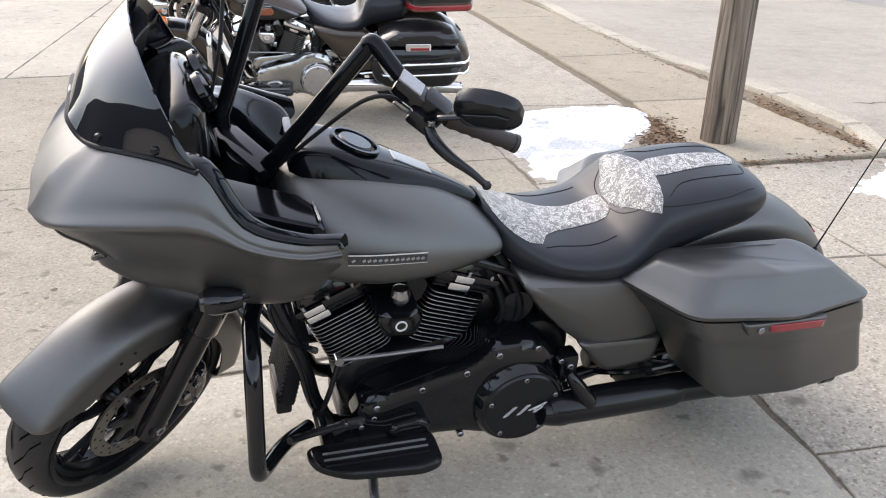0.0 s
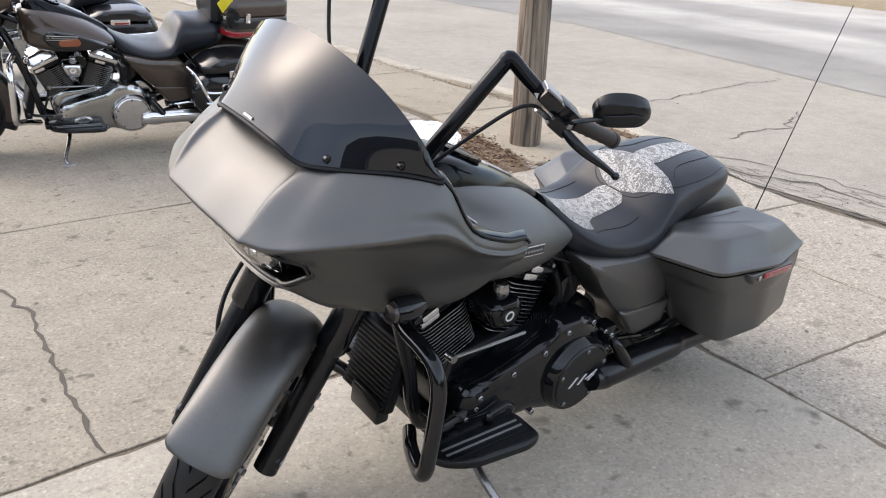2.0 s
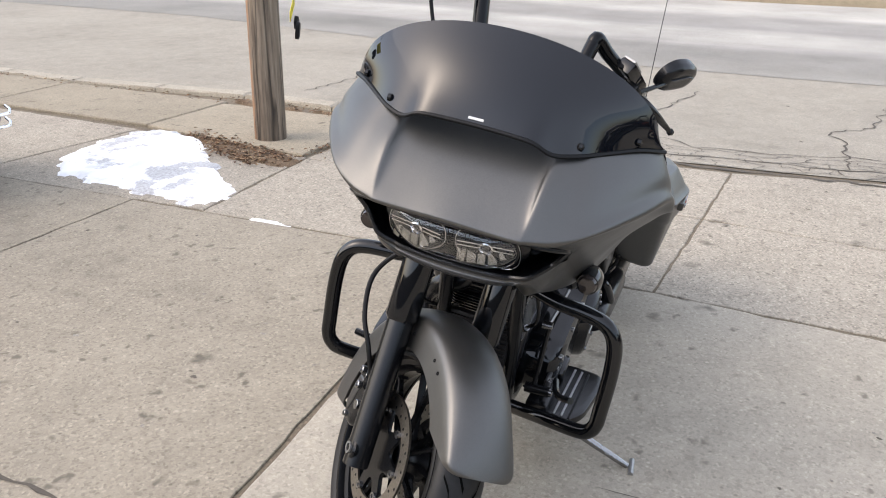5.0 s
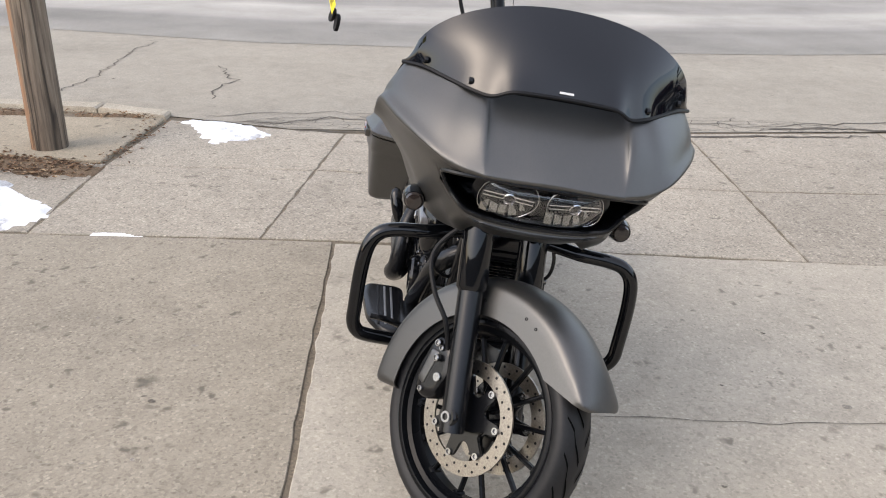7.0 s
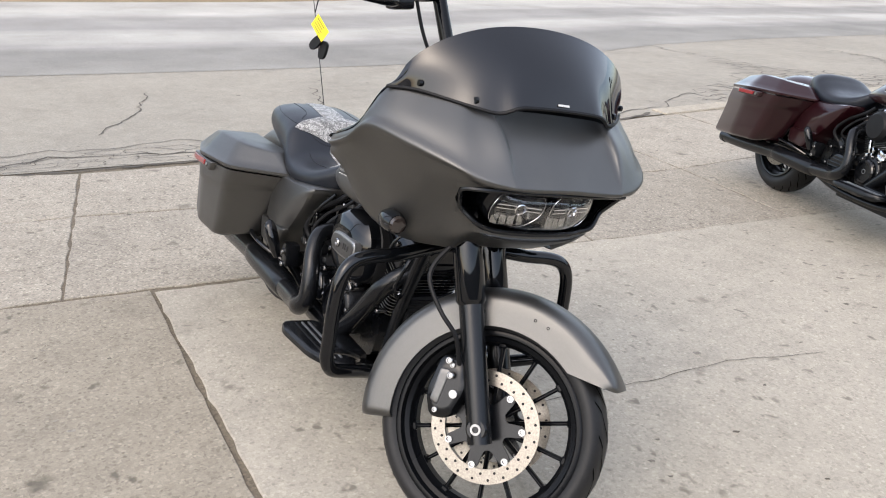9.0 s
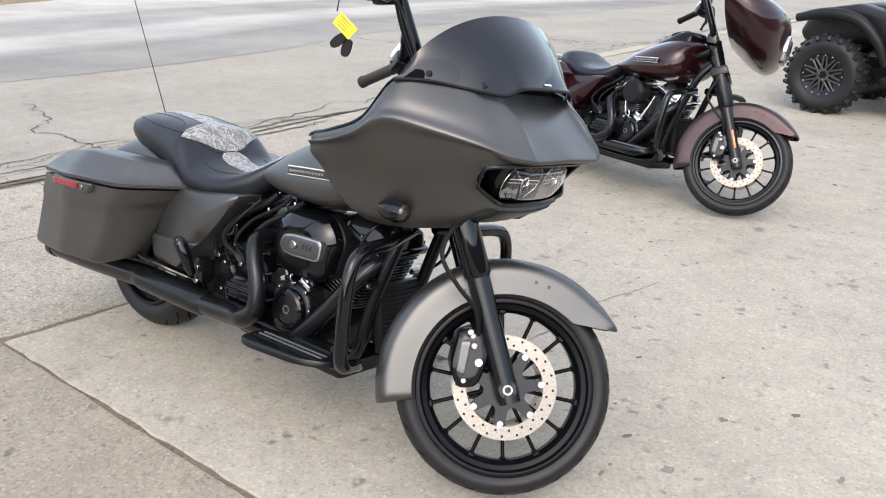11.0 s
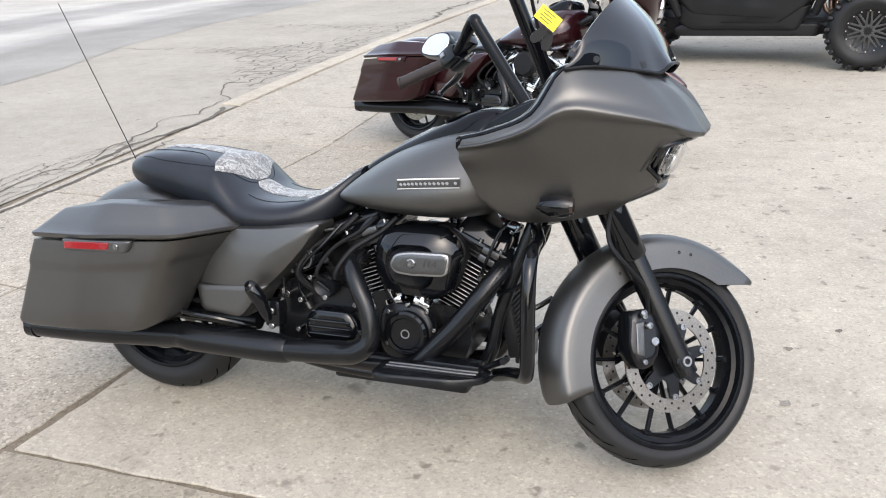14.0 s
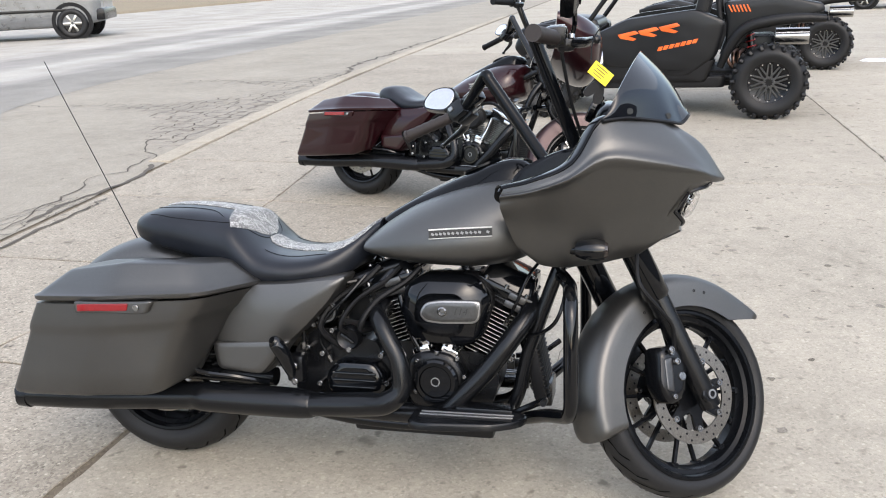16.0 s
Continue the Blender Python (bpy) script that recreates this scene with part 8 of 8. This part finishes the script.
def buggy(m, label, decal=True):
    """A side-by-side off-road buggy (x forward, y left)."""
    root = thing("off_road_buggy", m, label, "buggy", "off-road buggies")
    wb = 1.14
    for x in (wb, -wb):
        for y in (1, -1):
            knobbly_wheel(root, (x, y * 0.66, 0.37), 0.37, 0.135, y)
    part("chassis", slab([(-1.05, 0.34), (-1.1, 0.46), (1.2, 0.46), (1.3, 0.40), (0.95, 0.31), (-0.7, 0.29)], -0.42, 0.42, 0.03, 0.05), BUGGY_DARK, root)
    part("floor_pan", slab([(-0.72, 0.30), (-0.72, 0.42), (0.60, 0.42), (0.72, 0.36), (0.66, 0.29)], -0.60, 0.60, 0.03, 0.04), BUGGY_DARK, root)
    for y in (1, -1):
        def face(o, y0, y1, b=0.02, r=0.04, bulge=0.0):
            bm = slab(o, y0, y1, b, r, bulge=bulge)
            if y < 0:
                mirrored(bm)
            return bm
        door = part("door", face([(-0.62, 0.62), (-0.70, 0.98), (-0.40, 1.10), (0.30, 1.02), (0.62, 0.88), (0.66, 0.66), (0.52, 0.52), (-0.40, 0.46)], 0.50, 0.64, 0.03, 0.06), BUGGY_BODY, root, "dark grey door with orange graphics" if decal else "")
        part("lower_door", face([(-0.52, 0.36), (-0.62, 0.60), (-0.42, 0.50), (0.50, 0.55), (0.62, 0.62), (0.64, 0.44), (0.5, 0.36)], 0.48, 0.625, 0.02, 0.04), BUGGY_DARK, root)
        part("door_rib", face([(-0.35, 0.44), (-0.55, 0.60), (-0.50, 0.60), (-0.28, 0.46), (0.2, 0.45), (0.2, 0.43)], 0.60, 0.637, 0.008, 0.02), BUGGY_DARK, root)
        if decal:
            # orange graphics: plain slanted strokes
            for k in range(3):
                x0 = 0.36 - 0.21 * k
                part("decal_stroke", face([(x0, 0.82 + 0.035 * k), (x0 + 0.03, 0.86 + 0.035 * k), (x0 - 0.15, 0.90 + 0.035 * k), (x0 - 0.19, 0.87 + 0.035 * k), (x0 - 0.06, 0.845 + 0.035 * k), (x0 - 0.17, 0.815 + 0.035 * k), (x0 - 0.13, 0.795 + 0.035 * k)], 0.63, 0.6435, 0.001, 0.008), ORANGE, door, "orange slanted graphic")
            for k in range(7):
                x0 = -0.02 - 0.058 * k
                part("decal_bar", face([(x0, 0.685 + 0.012 * k), (x0 - 0.045, 0.69 + 0.012 * k), (x0 - 0.065, 0.735 + 0.012 * k), (x0 - 0.02, 0.73 + 0.012 * k)], 0.63, 0.6435, 0.001, 0.004), ORANGE, door)
            for k in range(6):
                part("hood_stripe", face([(-0.74 - 0.035 * k, 1.06), (-0.755 - 0.035 * k, 1.06), (-0.72 - 0.035 * k, 1.13), (-0.705 - 0.035 * k, 1.13)], 0.60, 0.6085, 0.001, 0.002), ORANGE, root)
        part("rear_quarter", face([(-0.70, 0.98), (-0.66, 1.16), (-1.2, 1.20), (-1.6, 1.12), (-1.62, 1.04), (-1.2, 1.02), (-0.92, 0.92), (-0.80, 0.70), (-0.70, 0.62)], 0.40, 0.60, 0.03, 0.05), BUGGY_BODY, root)
        part("rear_arch", tube([(-0.66, y * 0.66, 0.52), (-0.74, y * 0.70, 0.72), (-0.88, y * 0.72, 0.90), (-1.12, y * 0.72, 0.97), (-1.40, y * 0.70, 0.99), (-1.62, y * 0.66, 0.98)], [0.035, 0.05, 0.055, 0.055, 0.05, 0.035], 10), BUGGY_DARK, root)
        part("front_arch", tube([(0.62, y * 0.66, 0.50), (0.72, y * 0.70, 0.72), (0.92, y * 0.72, 0.90), (1.2, y * 0.72, 0.94), (1.5, y * 0.68, 0.88)], [0.035, 0.05, 0.055, 0.055, 0.04], 10), BUGGY_DARK, root)
        part("front_wing", face([(0.60, 0.62), (0.62, 0.95), (0.98, 1.04), (1.45, 0.95), (1.5, 0.86), (1.2, 0.88), (0.85, 0.80), (0.72, 0.62)], 0.35, 0.58, 0.03, 0.05), BUGGY_BODY, root)
        part("roll_cage", tube([(0.72, y * 0.58, 0.98), (0.40, y * 0.56, 1.40), (0.15, y * 0.54, 1.66), (-0.55, y * 0.54, 1.66), (-0.80, y * 0.56, 1.40), (-1.15, y * 0.55, 1.12)], 0.026, 10), BUGGY_DARK, root)
        part("cage_post", tube([(-0.55, y * 0.54, 1.66), (-0.62, y * 0.58, 1.1), (-0.66, y * 0.58, 0.9)], 0.026, 10), BUGGY_DARK, root)
        part("trailing_arm", tube([(-0.55, y * 0.45, 0.40), (-1.14, y * 0.5, 0.38)], 0.04, 10, smooth=False), BUGGY_DARK, root)
        part("front_arm", tube([(0.8, y * 0.2, 0.38), (1.14, y * 0.55, 0.36)], 0.03, 10, smooth=False), BUGGY_DARK, root)
        sh = part("shock_absorber", tube([(-1.0, y * 0.45, 0.42), (-0.92, y * 0.38, 0.95)], 0.035, 12, smooth=False), BLACK_SATIN, root)
        coil = []
        for k in range(60):
            a = 2 * math.pi * k / 8
            f = k / 59
            coil.append((-1.0 + 0.08 * f + 0.045 * math.cos(a), y * (0.45 - 0.07 * f) + 0.045 * math.sin(a), 0.46 + 0.42 * f))
        part("spring", tube(coil, 0.008, 6, smooth=False), BUGGY_RED, sh, "red coil spring")
        seat_m = part("bucket_seat", block((0.5, 0.46, 0.14), (-0.15, y * 0.28, 0.58), 0.05), BUGGY_DARK, root)
        part("seat_back", block((0.14, 0.46, 0.72), (-0.42, y * 0.28, 0.95), 0.05, Matrix.Rotation(radians(-12), 4, "Y")), BUGGY_DARK, seat_m)
    part("engine_block", block((0.42, 0.5, 0.36), (-0.98, 0, 0.62), 0.03), ENGINE_BLACK, root)
    part("silencer", tube([(-1.18, 0.42, 0.80), (-1.50, 0.42, 0.80)], 0.085, 20, smooth=False), CASE_SILVER, root, "bare metal exhaust silencer")
    for k in range(3):
        part("exhaust_runner", tube([(-0.76 - 0.06 * k, 0.28, 0.66), (-0.72 - 0.06 * k, 0.42, 0.62), (-0.78 - 0.04 * k, 0.44, 0.50), (-0.95, 0.40, 0.46)], 0.02, 10), plain("burnt_steel", (0.20, 0.13, 0.10), 0.35, 0.9) if "burnt_steel" not in bpy.data.materials else bpy.data.materials["burnt_steel"], root)
    part("bonnet", slab([(0.62, 0.90), (0.66, 1.02), (1.0, 1.04), (1.5, 0.92), (1.6, 0.72), (1.5, 0.6), (0.9, 0.62)], -0.36, 0.36, 0.04, 0.06), BUGGY_BODY, root)
    part("cage_roof", block((0.75, 1.0, 0.03), (-0.2, 0, 1.68), 0.012), BUGGY_DARK, root)
    return root


buggy(pose(0.88, 7.60, 0, 0, 0, 173.7), "dark grey off-road buggy with orange graphics, parked side-on")
buggy(pose(2.25, 11.85, 0, 0, 0, 173), "dark off-road buggy parked behind another one", False)


def minivan(m, paint, label):
    """A plain family van or car, seen far off (x forward, y left)."""
    root = thing("minivan", m, label, "car")
    prof = [(-2.45, 0.35), (-2.5, 0.85), (-2.35, 1.15), (-2.1, 1.62), (-1.6, 1.74), (0.3, 1.72), (0.8, 1.55), (1.5, 1.08), (2.3, 0.92), (2.5, 0.7), (2.5, 0.35), (1.9, 0.25), (-1.9, 0.25)]
    part("car_body", slab(prof, -0.92, 0.92, 0.10, 0.15), paint, root)
    glass = plain("car_glass", (0.01, 0.012, 0.014), 0.06) if "car_glass" not in bpy.data.materials else bpy.data.materials["car_glass"]
    for y in (1, -1):
        for a, b in ((-2.0, -1.15), (-1.1, -0.15), (-0.1, 0.75)):
            bm = slab([(a, 1.12), (a + 0.05, 1.55), (b - (0.1 if b > 0.5 else 0), 1.52 if b < 0.5 else 1.45), (b + (0.35 if b > 0.5 else 0), 1.12)], 0.85, 0.93, 0.01, 0.04)
            if y < 0:
                mirrored(bm)
            part("window", bm, glass, root)
        for x in (-1.85, 1.5):
            w = part("wheel", moved(make_tyre(0.33, 0.20, 0.11), Matrix.Translation((x, y * 0.86, 0.33))), RUBBER, root)
            for k in range(6):
                part("wheel_spoke", block((0.17, 0.03, 0.05), (0, 0, 0), 0.008, Matrix.Translation((x, y * 0.93, 0.33)) @ Matrix.Rotation(k * math.pi / 3, 4, "Y") @ Matrix.Translation((0.11, 0, 0))), CASE_SILVER, w)
            part("wheel_disc", moved(disc(0.205, y * 0.82, y * 0.90, 24, 0.01, (x, 0, 0.33)), Matrix()), BLACK_SATIN, w)
            part("wheel_arch", moved(lathe([(0.34, y * 0.80), (0.42, y * 0.80), (0.42, y * 0.935), (0.34, y * 0.935)], 28, at=(x, 0, 0.36)), Matrix()), BLACK_MATT, root)
        part("side_moulding", block((3.9, 0.02, 0.06), (0, y * 0.93, 0.62), 0.008), BLACK_SATIN, root)
        part("tail_light", block((0.06, 0.14, 0.35), (-2.44, y * 0.82, 1.0), 0.02), RED_LENS, root)
    part("rear_bumper", block((0.2, 1.8, 0.25), (-2.45, 0, 0.5), 0.05), BLACK_SATIN, root)
    return root


minivan(pose(-22.0, 24.74, 0, 0, 0, 205) @ Matrix.Scale(1.6, 4), plain("silver_grey_car", (0.20, 0.21, 0.22), 0.3, 0.6, 0.8), "silver grey minivan on the far road")
minivan(pose(9.2, 27.5, 0, 0, 0, 170), plain("white_car", (0.7, 0.7, 0.7), 0.3, 0.0, 0.8), "white car parked far across the lot")
